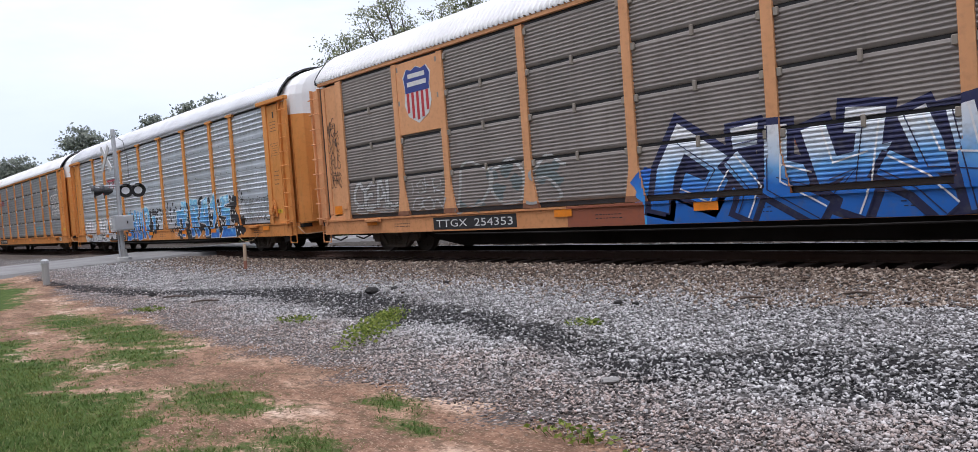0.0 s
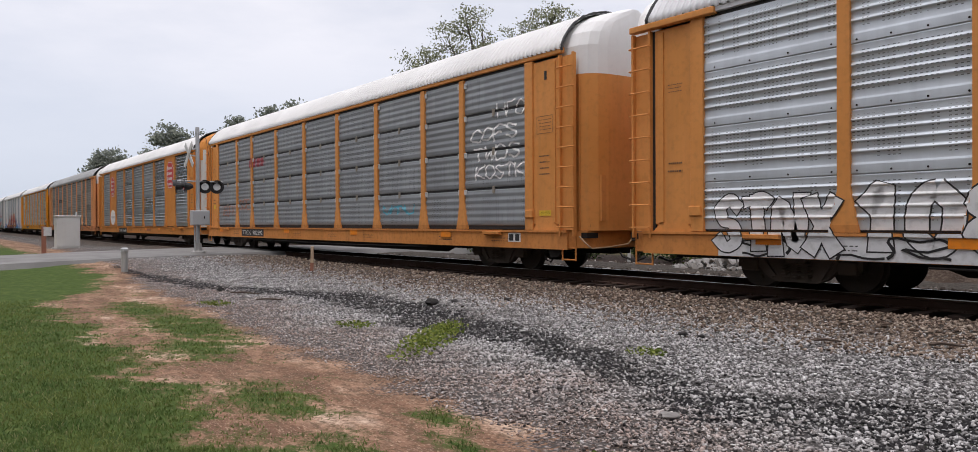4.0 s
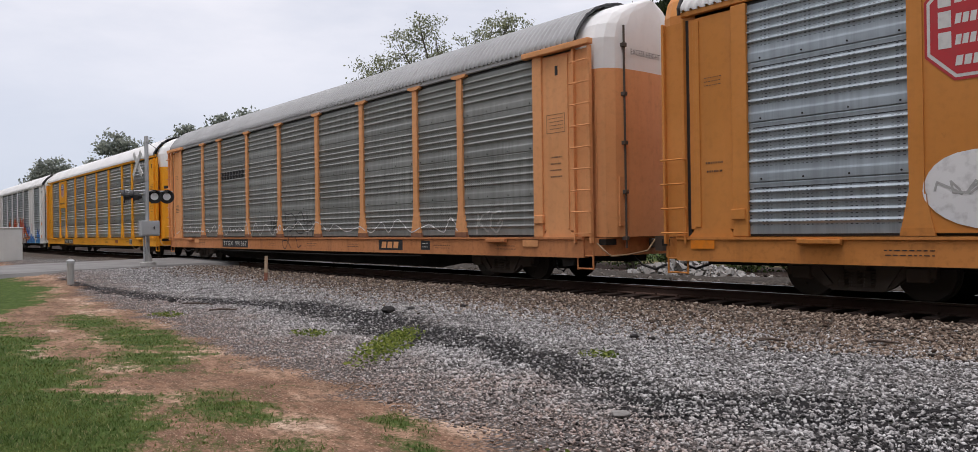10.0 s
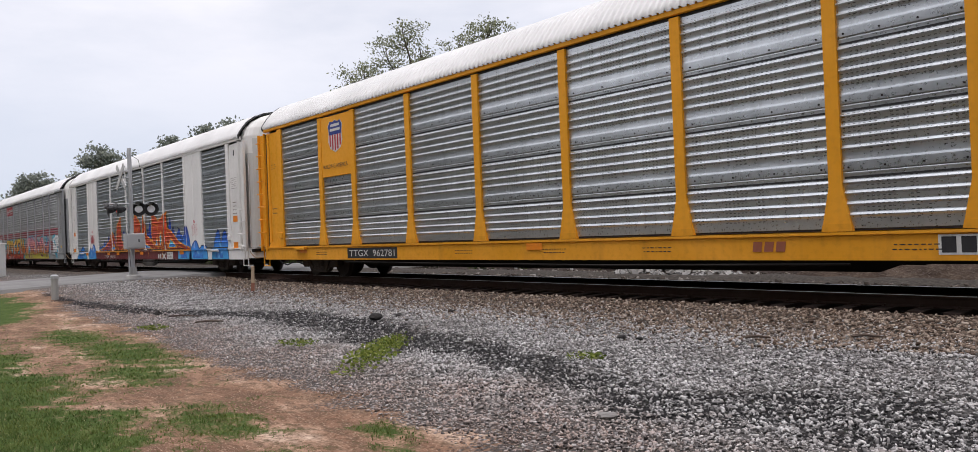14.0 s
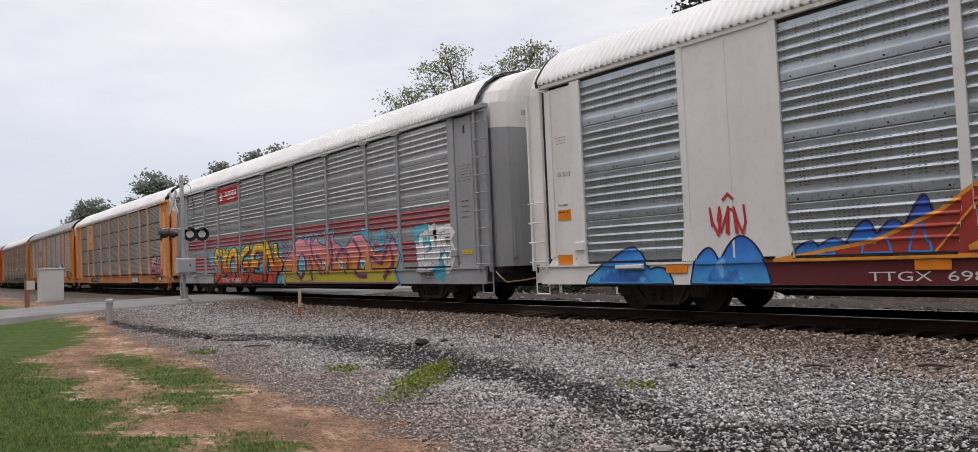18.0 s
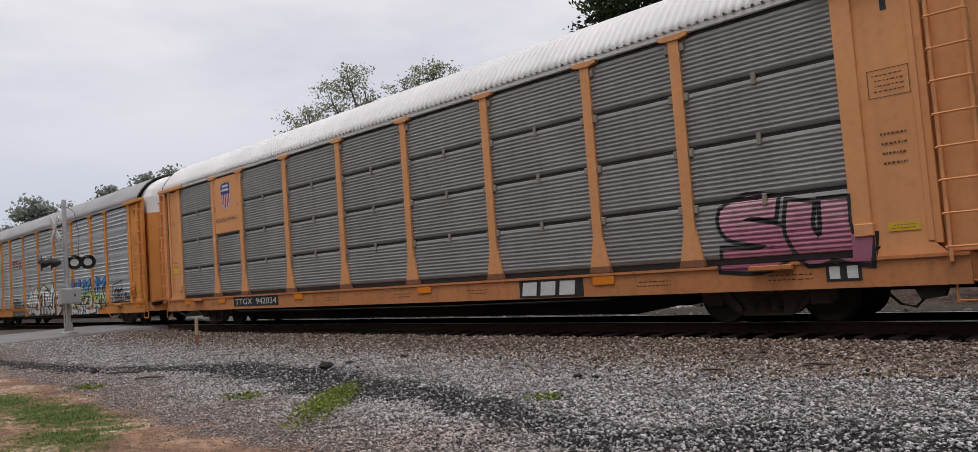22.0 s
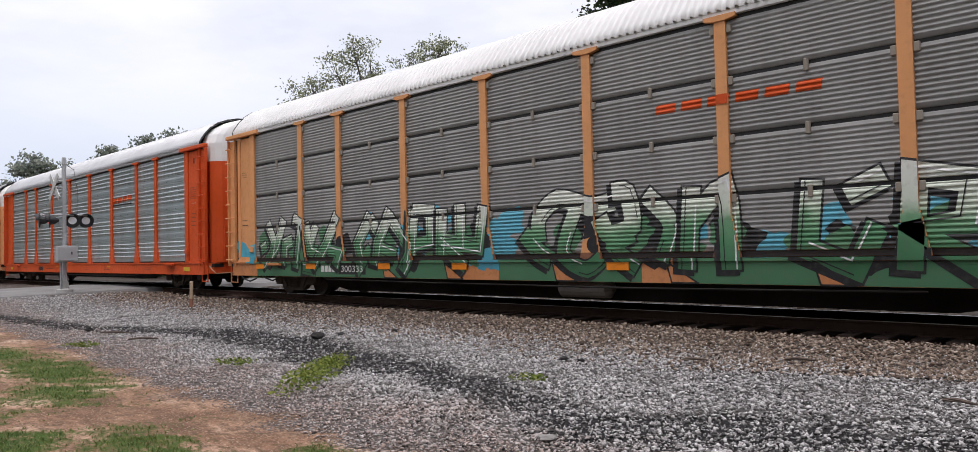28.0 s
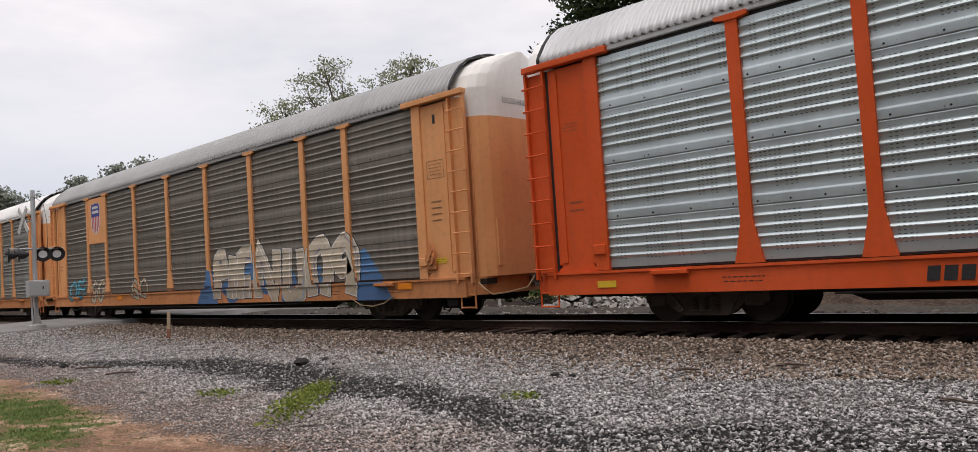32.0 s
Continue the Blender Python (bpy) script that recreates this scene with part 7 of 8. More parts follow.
end_print(a, INK, seed=10)
markers(a, (-10.2, -3.2, 0.1, 5.0, 10.0))
sill_print(a, INK, 11)
quads(a, "placard", [(-12.15, -11.75, 1.1, 1.38)], M["marker"], label="orange placard")

# 2: orange car, silver sheets, two blue pieces
b2 = autorack("orange autorack car with ribbed silver sides and blue graffiti", 50.50, M["orange"], M["p_silver"], "ridge", M["roof_zinc"], winch=True)
blots(b2, 3.0, 8.95, 0.62, 1.98, 95, 0.25, S["black"], 21, 0.001)
blots(b2, 1.7, 2.9, 0.75, 2.2, 20, 0.085, S["black"], 27, 0.001)
blots(b2, 8.3, 9.15, 0.6, 1.35, 14, 0.22, S["black"], 29, 0.001)
blots(b2, 8.3, 9.2, 1.4, 2.25, 9, 0.085, S["black"], 31, 0.001)
piece(b2, "0.2,.34 0.25,.63 .75,.62|.85,.07 .82,.86 1.2,.86 1.28,.62 .9,.48/1.9,.07 1.75,.88 2.25,.86 2.28,.62 1.9,.5|2.0,.5 2.2,.4 2.5,.07/3.3,.07 3.25,.88 3.0,.84 2.72,.47 3.3,.42/3.72,.72 4.15,.9 4.3,.6 3.95,.35 3.85,.1 4.4,.1/5.38,.88 4.82,.85 4.82,.60 5.28,.57 5.2,.34 4.9,.10 5.88,.12", 2.65, 0.58, 2.19, 0.30, S["blue"], S["white"], None, 0.035, shine=S["cyan"], inline=S["deep_blue"], seed=22)
blots(b2, 3.0, 9.1, 0.62, 2.05, 130, 0.05, S["white"], 19, 0.0045)
blots(b2, -3.9, 0.3, 0.62, 1.8, 60, 0.22, S["black"], 23, 0.001)
blots(b2, -4.7, -3.9, 0.9, 2.1, 16, 0.085, S["black"], 17, 0.001)
blots(b2, 0.2, 1.2, 0.9, 2.1, 16, 0.085, S["black"], 18, 0.001)
piece(b2, "0.5,.85 .15,.74 .2,.52 .6,.42 .5,.10 .1,.10/.82,.88 .75,.5 .85,.07|.8,.5 1.25,.5|1.3,.95 1.25,.5 1.3,.07/1.72,.9 1.62,.4 1.75,.10 2.2,.13|2.08,.88 2.1,.5 2.15,.2/2.6,.07 2.62,.88 3.05,.88 3.12,.58 2.75,.47|2.85,.42 3.0,.3 3.3,.07/3.65,.6 3.9,.62 3.8,.3", -3.85, 0.58, 2.06, 0.25, S["blue"], S["white"], None, 0.035, shine=S["cyan"], inline=S["deep_blue"], smooth=True, seed=24)
graffiti(b2, "STNX", -11.1, -8.8, 0.65, 1.6, S["white"], S["black"], None, None, 25, 0.5, 0.13, 0.02)
graffiti(b2, "1080", -8.6, -5.5, 0.65, 1.75, S["white"], S["black"], None, None, 26, 0.35, 0.13, 0.022)
quads(b2, "sill_paint", [(-11.0, -6.7, 0.565, 0.93)], S["white"], 0.002, "pale sprayed sill")
graffiti(b2, "SMLR", -10.6, -7.2, 0.6, 0.9, S["black"], None, None, None, 59, 1.4, -0.045)
for k, (word, xa, xb, z) in enumerate((("WE", 9.35, 9.62, 1.68), ("AND", 9.72, 10.12, 1.68), ("MY", 10.26, 10.6, 1.7), ("HOMIES", 10.7, 11.36, 1.72), ("KICK", 9.42, 9.92, 1.4), ("IT", 10.05, 10.25, 1.4), ("LIKE", 10.35, 10.8, 1.42), ("2019", 10.86, 11.3, 1.42), ("EVERY", 9.5, 10.15, 1.12), ("DAY", 10.25, 10.7, 1.12))):
    graffiti(b2, word, xa, xb, z, z + 0.2, S["black"], None, None, None, 28 + k, 0.6, -0.02)
scrawl(b2, [[(9.1, 2.0), (9.25, 1.8)], [(9.1, 1.8), (9.25, 2.0)], [(9.05, 1.9), (9.3, 1.9)], [(9.3, 1.25), (9.4, 1.13)], [(9.3, 1.13), (9.4, 1.25)], [(10.8, 1.15), (10.95, 1.3), (11.0, 1.15), (11.3, 1.12)]], S["black"], 0.035)
for k, z in enumerate((1.02, 1.32, 1.62)):
    graffiti(b2, ("RTUL", "FEKO", "HOS")[k], 1.05, 1.95, z, z + 0.24, S["black"], None, None, None, 48 + k, 1.2, -0.03)
graffiti(b2, "8019", 2.5, 3.1, 0.64, 0.86, S["white"], None, None, None, 57, 1.0, -0.04)
quads(b2, "wordmark_bar", [(-6.24, -6.08, 3.2, 3.56), (-5.58, -5.42, 3.2, 3.56)], M["dull_red"], 0.010)
quads(b2, "wordmark_bar", [(-6.5, -5.2, 3.56, 3.66)], M["dull_red"], 0.013)
scrawl(b2, [[(-5.05, 3.64), (-4.62, 3.22)], [(-5.05, 3.22), (-4.62, 3.64)]], M["dull_red"], 0.12)
lettering(b2, "TTGX  710720", -6.45, -4.25, 0.66, 0.82, PALE, "car_number", plate=INK)
end_print(b2, INK, seed=20)
markers(b2, (-10.0, -7.0, -3.4, -0.4, 3.6, 6.6, 11.0))
sill_print(b2, INK, 21)
stencil(b2, 11.78, 12.2, 3.95, 4.35, 4, INK, 28)
excess_height(b2)

# 3: orange car, grey louvres
c3 = autorack("orange autorack car with grey louvred sides and white tags", 22.83, M["orange"], M["p_louvre_blue"], "broad", M["roof_white"], caps=False, bolts=True)
for k, (w, x0, x1, z0) in enumerate((("HFO", 10.2, 11.3, 3.75), ("COFS", 9.1, 11.0, 3.2), ("TWDS", 9.2, 11.1, 2.72), ("KOSTK", 9.3, 11.3, 2.25))):
    graffiti(c3, w, x0, x1, z0, z0 + 0.36, S["white"], None, None, None, 30 + k, 0.9, -0.005)
wordmark(c3, -7.25, -6.4, 3.55, 3.95, 2, M["dull_red"])
wordmark(c3, -6.35, -5.45, 3.55, 3.95, 2, M["dull_red"])
for k, (word, xa, xb, z) in enumerate((("VEUFIC", -10.8, -8.95, 1.5), ("SOE", -8.5, -7.2, 1.75))):
    graffiti(c3, word, xa, xb, z, z + 0.45, M["faint_orange"], None, None, None, 36 + k, 0.5, 0.0)
scrawl(c3, [tag_lines(4.5, 6.2, 1.4, 1.7, 15, 4)], S["teal"], 0.05)
lettering(c3, "TTGX  982592", -8.0, -5.6, 0.68, 0.86, PALE, "car_number", plate=INK)
quads(c3, "data_plate", [(10.68, 11.15, 0.70, 0.92)], PALE, 0.004)
quads(c3, "data_plate_mark", [(10.72, 10.88, 0.73, 0.89), (10.95, 11.1, 0.73, 0.89)], INK, 0.008)
end_print(c3, INK, seed=30)
quads(c3, "placard", [(-12.05, -11.75, 1.85, 2.05)], M["placard"], label="yellow placard")
markers(c3, (-10.8, -3.0, 2.6, 8.0))
sill_print(c3, INK, 31)

# 4: deep orange car with two red octagons
d4 = autorack("deep orange autorack car with blue-grey ribbed sides and red octagonal emblems", -4.93, M["deep_orange"], M["p_punched"], "ridge", M["roof_white"], M["deep_orange"], caps=False, thin=False, solid=(1, 7), corrugated=True, ladders="short")
for i in (0, 2, 3, 4, 5, 6, 8):
    for z in (3.795, 2.795, 1.795):
        quads(d4, "sheet_gap", [(POSTS[i] + 0.12, POSTS[i + 1] - 0.12, z - 0.008, z + 0.008)], INK, 0.002)
octagon(d4, -7.92, 3.86, 1.35, 1.5, 1)
octagon(d4, 7.85, 3.92, 1.5, 1.55, 2)
ring = [(-7.82 + 0.82 * math.copysign(abs(math.cos(q)) ** 0.7, math.cos(q)), 1.62 + 0.54 * math.sin(q) * (1.0 if math.sin(q) > 0 else 1 - 0.25 * abs(math.cos(q)))) for q in (2 * math.pi * k / 26 for k in range(26))]
lay_on(d4, "torn_white_decal", flat_bm([(ring, [tuple(range(26))])]), 0.012, S["white"], "torn white paper decal")
scrawl(d4, [tag_lines(-8.4, -7.2, 1.55, 1.75, 4, 6)], S["grey_white"], 0.03, 0.016)
lettering(d4, "TTGX  696636", -5.55, -3.4, 0.62, 0.80, PALE, "car_number", plate=INK)
wordmark(d4, 2.5, 3.3, 0.70, 0.86, 3, M["faint_red"])
end_print(d4, INK, seed=40, placard=False)
quads(d4, "placard", [(11.82, 12.26, 1.76, 1.98)], M["marker"], label="orange placard")
stencil(d4, 11.86, 12.22, 1.80, 1.94, 2, INK, 48).matrix_basis = pose(0, -0.004, 0)
stencil(d4, 11.85, 12.2, 1.2, 1.45, 3, PALE, 49)
stencil(d4, 11.75, 12.2, 4.15, 4.6, 5, INK, 47)
markers(d4, (-12.2, -6.1, -2.9, 2.2, 5.5, 8.6))
sill_print(d4, INK, 41)

# 5: pale orange car, dark olive sheets
e5 = autorack("pale orange autorack car with dark olive-grey ribbed sides", -32.70, M["pale"], M["p_olive"], "ridge", M["roof_grey"], rod=True, deep=True)
turns = [(-12.1, 1.18), (-11.21, 1.43), (-10.75, 1.2), (-10.34, 1.48), (-9.97, 1.18), (-9.59, 1.45), (-9.21, 1.17), (-8.96, 1.36), (-8.69, 1.23), (-8.34, 1.34), (-8.04, 1.2), (-7.5, 1.49), (-7.2, 1.15), (-6.75, 1.51), (-6.3, 1.1), (-5.95, 1.39), (-5.7, 1.19), (-5.58, 1.31), (-5.47, 1.22), (-5.34, 1.34), (-5.22, 1.24), (-4.97, 1.36), (-4.6, 1.25), (-4.22, 1.58), (-3.9, 1.08), (-3.45, 1.53), (-3.09, 1.07), (-2.58, 1.47), (-2.0, 1.07), (-1.75, 1.29), (-1.55, 1.15), (-1.31, 1.41), (-1.1, 1.24), (-0.73, 1.36), (-0.4, 1.33), (-0.05, 1.52)]
rnd = random.Random(5)
while turns[-1][0] < 8.4:
    turns.append((turns[-1][0] + rnd.uniform(0.3, 0.85), rnd.uniform(1.1, 1.2) if len(turns) % 2 == 0 else rnd.uniform(1.28, 1.5)))
wave = [(p[0] + (q[0] - p[0]) * k / 6, p[1] + (q[1] - p[1]) * ease(0, 1, k / 6)) for p, q in zip(turns, turns[1:]) for k in range(6)]
scrawl(e5, [wave, [(-1.31 + 0.09 * math.cos(k * 0.52), 1.33 + 0.09 * math.sin(k * 0.52)) for k in range(13)]], S["white"], 0.03, 0.006)
lettering(e5, "FXE", -12.05, -11.8, 2.36, 2.45, M["print"], "rear_mark")
lettering(e5, "320153", -12.15, -11.72, 2.2, 2.3, M["print"], "rear_mark")
wordmark(e5, -6.7, -4.45, 3.28, 3.58, 8, S["black"])
piece(e5, "0,.95 .06,.5 .1,.1|-.02,.6 .2,.72 .22,.3|.32,1 .3,.55 .34,.2|.32,.95 .5,.9 .46,.62 .34,.58|.1,.3 .3,.4 .5,.5 .6,.3 .4,.05 .6,.15|.62,.8 .6,.5 .7,.4", -2.17, 1.04, 1.78, 0.028, S["black"], None, smooth=True, seed=52)
piece(e5, "0,.45 .12,.8 .05,.95|.05,.93 .3,.9 .55,.93|.32,.9 .3,.6 .25,.3|.55,.92 .85,.82 .8,.55 .4,.45|.9,.5 1.0,.85 1.3,.95 1.5,.7 1.4,.42 1.05,.40 .9,.5|-.05,.22 .0,.06 .2,.02 .6,.4|-.05,.2 .3,.22 .6,.02|1.0,.32 1.1,.05 1.35,.1|1.7,.9 1.75,.5 1.65,.3|1.6,.6 2.0,.7 2.05,.3", -1.1, 0.60, 1.9, 0.03, S["black"], None, smooth=True, seed=53)
graffiti(e5, "KG", 9.3, 10.2, 1.1, 1.6, S["grey_white"], None, None, None, 51, 1.4, -0.01)
lettering(e5, "TTGX  991367", -6.45, -4.2, 0.68, 0.86, PALE, "car_number", plate=INK)
quads(e5, "wordmark_plate", [(5.0, 6.2, 0.64, 0.92)], INK, 0.004)
wordmark(e5, 5.15, 6.05, 0.69, 0.87, 3, M["pale"])
quads(e5, "data_plate", [(7.05, 7.45, 0.66, 0.90)], INK, 0.004)
stencil(e5, 7.1, 7.4, 0.69, 0.87, 2, PALE, 58).matrix_basis = pose(0, -0.003, 0)
end_print(e5, INK, seed=50, placard=False)
markers(e5, (-9.4, 11.2), M["pale"])
sill_print(e5, INK, 51)
excess_height(e5)

# 6: bright yellow car
f6 = autorack("bright yellow autorack car with silver ribbed sides", -60.43, M["yellow"], M["p_louvre_silver"], "ridge", M["roof_white"], caps=False, winch=True, bar=True)
sign_panel(f6, M["yellow"])
for i in range(9):
    for g in (1, 2, 3):
        z = 4.795 - 1.0 * g
        if not (i == 1 and g == 1):
            quads(f6, "sheet_gap", [(POSTS[i] + 0.12, POSTS[i + 1] - 0.12, z - 0.016, z + 0.016)], INK, 0.002)
shield(f6, -8.2, -7.35, 3.75, 4.72)
lettering(f6, "BUILDING AMERICA", -8.5, -7.1, 3.3, 3.42, INK, "slogan", 0.018)
lettering(f6, "TTGX  962781", -7.2, -4.9, 0.66, 0.84, PALE, "car_number", plate=INK)
wordmark(f6, 5.45, 6.05, 0.70, 0.86, 3, M["faint_red"])
quads(f6, "data_plate", [(8.2, 8.7, 0.64, 0.92)], PALE, 0.004)
quads(f6, "data_plate_mark", [(8.24, 8.42, 0.67, 0.89), (8.48, 8.66, 0.67, 0.89)], INK, 0.008)
quads(f6, "no_entry_plate", [(12.62, 12.9, 1.5, 1.78)], PALE, 0.10)
end_print(f6, INK, seed=60)
markers(f6, (-10.0, 0.4))
sill_print(f6, INK, 61)
excess_height(f6)

# 7: white car, maroon sill, red and blue piece
g7 = autorack("white autorack car with blue-grey ribbed sides, red and blue graffiti", -87.69, M["white"], M["p_blue"], "ridge", M["roof_white"], M["white"], caps=False, thin=True, solid=(1, 7), corrugated=True, ladders="short", tank=True)
quads(g7, "sill_paint", [(-7.3, 7.6, 0.565, 0.988)], M["maroon"], 0.003, "maroon sprayed sill")
for k, (x, w, z) in enumerate(((-6.2, 0.5, 1.3), (-5.35, 0.5, 1.6), (-4.75, 0.35, 1.85), (-3.6, 0.35, 1.95), (-1.75, 0.6, 2.15), (-1.2, 0.4, 1.9), (-0.75, 0.3, 2.3), (0.95, 0.35, 2.28), (2.05, 0.4, 2.35), (2.45, 0.35, 1.95), (4.8, 0.45, 2.42), (5.3, 0.45, 2.0), (5.95, 0.55, 1.9), (6.6, 0.6, 1.75))):
    flame(g7, x - w, x + w, 1.04, z, S["deep_blue"], S["navy"], 170 + k, 0.003)
    flame(g7, x - w * 0.5, x + w * 0.35, 1.04, 1.04 + (z - 1.04) * 0.55, S["cyan"], S["deep_blue"], 190 + k, 0.0065)
# the red slabs, from the low tail to the high points, and the pale blue eyes between them
for k, corners in enumerate((
        ((-7.0, 0.97), (-5.4, 1.22), (-4.5, 1.6), (-3.93, 1.98), (-3.5, 1.55), (-2.9, 0.97)),
        ((-3.3, 0.97), (-3.15, 2.28), (-2.45, 2.7), (-2.42, 1.55), (-1.6, 1.15), (-1.2, 0.97)),
        ((-2.6, 0.97), (-1.5, 1.45), (-0.85, 1.85), (-0.62, 2.25), (0.0, 2.74), (0.72, 2.32), (0.75, 1.8), (0.55, 1.2), (0.7, 0.97)),
        ((0.2, 1.45), (1.0, 1.85), (1.32, 2.7), (1.55, 2.1), (1.62, 1.7), (3.0, 1.25), (3.4, 0.97), (1.2, 1.12)),
        ((2.75, 0.97), (2.42, 1.7), (2.52, 2.76), (3.34, 2.3), (4.5, 2.68), (4.25, 2.1), (4.2, 1.5), (4.9, 0.97)),
        ((3.6, 0.97), (4.3, 1.35), (4.25, 2.05), (5.1, 1.78), (6.0, 1.3), (7.3, 1.06), (7.5, 0.95)))):
    shard(g7, corners, S["red"], S["orange"], 0.009 + 0.003 * k, 0.06)
for k, corners in enumerate((((-4.1, 1.08), (-3.45, 1.08), (-3.65, 1.35)), ((-2.0, 1.06), (-0.95, 1.06), (-1.05, 1.3), (-1.4, 1.36)), ((0.75, 1.08), (2.3, 1.1), (1.6, 1.3), (0.8, 1.42)), ((3.55, 1.2), (3.85, 1.35), (3.72, 1.85), (3.5, 1.6)), ((4.65, 1.1), (5.7, 1.1), (5.0, 1.5)), ((2.9, 1.2), (3.3, 1.15), (3.2, 1.6)))):
    shard(g7, corners, S["cyan"], S["orange"], 0.029, 0.07)
    flame(g7, corners[0][0] + 0.1, corners[1][0] - 0.15, corners[0][1] + 0.02, corners[0][1] + 0.16, S["deep_blue"], S["blue"], 260 + k, 0.032)
scrawl(g7, [[(-4.6, 1.0), (-3.95, 1.75), (-3.7, 1.2)], [(-2.9, 1.0), (-2.75, 1.9), (-2.5, 2.45)], [(-2.2, 0.95), (-1.2, 1.45), (-0.2, 1.7), (0.7, 1.55)], [(-0.05, 1.1), (-0.1, 1.8), (0.0, 2.55)], [(0.0, 1.7), (0.6, 2.2)], [(0.8, 1.5), (2.0, 1.5), (3.3, 1.15), (4.3, 1.1)], [(1.2, 1.3), (1.3, 2.4)], [(2.7, 1.0), (3.3, 1.4), (3.34, 2.2)], [(3.5, 1.6), (4.1, 1.9), (4.4, 2.5)], [(2.55, 2.2), (3.2, 2.1)], [(4.3, 1.9), (4.9, 1.6), (5.6, 1.2), (6.4, 1.05)], [(4.4, 1.4), (4.6, 1.05)], [(0.1, 1.0), (-0.15, 0.75)], [(2.0, 1.0), (2.1, 0.7)], [(4.1, 1.0), (3.95, 0.65)]], S["orange"], 0.03, 0.034)
shard(g7, ((4.1, 1.25), (4.4, 1.3), (4.55, 2.0), (4.45, 2.6), (4.25, 2.1)), S["scarlet"], S["orange"], 0.036, 0.03)
shard(g7, ((1.3, 1.55), (1.55, 1.6), (1.5, 2.1), (1.34, 2.6)), S["scarlet"], S["orange"], 0.036, 0.03)
for k, (xa, xb, z) in enumerate(((7.25, 9.3, 1.45), (9.7, 11.35, 1.85), (-11.35, -9.1, 1.3), (-8.7, -7.1, 1.45), (5.9, 7.5, 2.0))):
    flame(g7, xa, xb, 0.57, z, S["deep_blue"], S["navy"], 240 + k)
    flame(g7, xa + 0.35, xb - 0.5, 0.60, 0.57 + (z - 0.57) * 0.55, S["blue"], S["deep_blue"], 250 + k, 0.011)
lettering(g7, "G 553", -12.1, -11.72, 2.9, 3.0, M["print"], "rear_mark")
scrawl(g7, [tag_lines(-8.2, -7.55, 1.4, 1.95, 3, 4), [(-7.95, 2.05), (-7.85, 2.15), (-7.75, 2.05)], [(7.8, 2.1), (7.87, 2.17), (7.94, 2.1), (7.87, 2.08)]], M["sign_red"], 0.045)
graffiti(g7, "2019", 7.55, 8.2, 1.56, 2.02, M["sign_red"], None, None, None, 79, 0.7, -0.02)
lettering(g7, "TTGX  698259", -5.5, -3.45, 0.62, 0.76, PALE, "car_number")
quads(g7, "wordmark_bar", [(3.35, 3.5, 0.6, 0.8), (3.6, 3.75, 0.6, 0.8)], PALE, 0.012)
scrawl(g7, [[(3.95, 0.8), (4.3, 0.6)], [(3.95, 0.6), (4.3, 0.8)]], PALE, 0.09)
quads(g7, "data_plate", [(4.5, 5.28, 0.585, 0.885)], PALE, 0.010)
lettering(g7, "L 89-4", 4.58, 5.1, 0.76, 0.85, INK, "date_mark", 0.013)
lettering(g7, "GLH18", 4.58, 5.2, 0.615, 0.725, INK, "date_mark", 0.013)
end_print(g7, INK, seed=70, placard=False)
for x in (11.8, -12.15):
    quads(g7, "placard", [(x, x + 0.4, 1.95, 2.18)], M["marker"], label="orange placard")
quads(g7, "reflector", [(-12.2, -11.75, 0.98, 1.2), (11.8, 12.2, 0.98, 1.2)], M["marker"], 0.012)
markers(g7, (-9.0, -4.6, -2.9, 1.0, 6.4))
excess_height(g7)

# 8: grey car with red bands
h8 = autorack("grey autorack car with dull red bands and bright graffiti", -115.22, M["grey"], M["p_grey"], "ridge", M["roof_white"], M["white"], thin=True)
for i in range(9):
    xa, xb = POSTS[i] + 0.1, POSTS[i + 1] - 0.1
    quads(h8, "red_band", [(xa, xb, z - 0.068, z + 0.05) for z in (2.558, 2.396, 2.234, 1.72, 1.558, 1.396, 1.234)], M["dull_red"], 0.0025)
blots(h8, -8.3, 11.0, 0.7, 2.0, 60, 0.36, S["cyan"], 81, 0.004)
blots(h8, 0.6, 8.8, 0.55, 0.95, 24, 0.3, S["lime"], 82, 0.005)
piece(h8, "1.2,.9 .55,.95 .3,.72 .9,.5 .85,.25 .3,.1/1.5,1.0 1.42,.5 1.55,.2|2.0,.98 1.5,.62 1.9,.3/2.9,.9 2.3,.82 2.05,.4 2.5,.12 2.95,.35 2.9,.9/4.5,1.0 3.7,.78 3.4,.35 3.9,.1 4.4,.28 4.3,.52 3.85,.5/6.1,.95 5.2,.95 4.85,.62 5.5,.5|4.85,.55 4.9,.18 6.0,.12/6.3,.1 6.45,1.0 7.25,.12 7.35,1.0|7.35,.65 7.8,.48 7.4,.3", -7.7, 0.58, 2.05, 0.29, S["fire"], S["black"], S["cyan"], 0.05, 0.05, S["orange"], S["black"], (0.07, -0.04), True, 83)
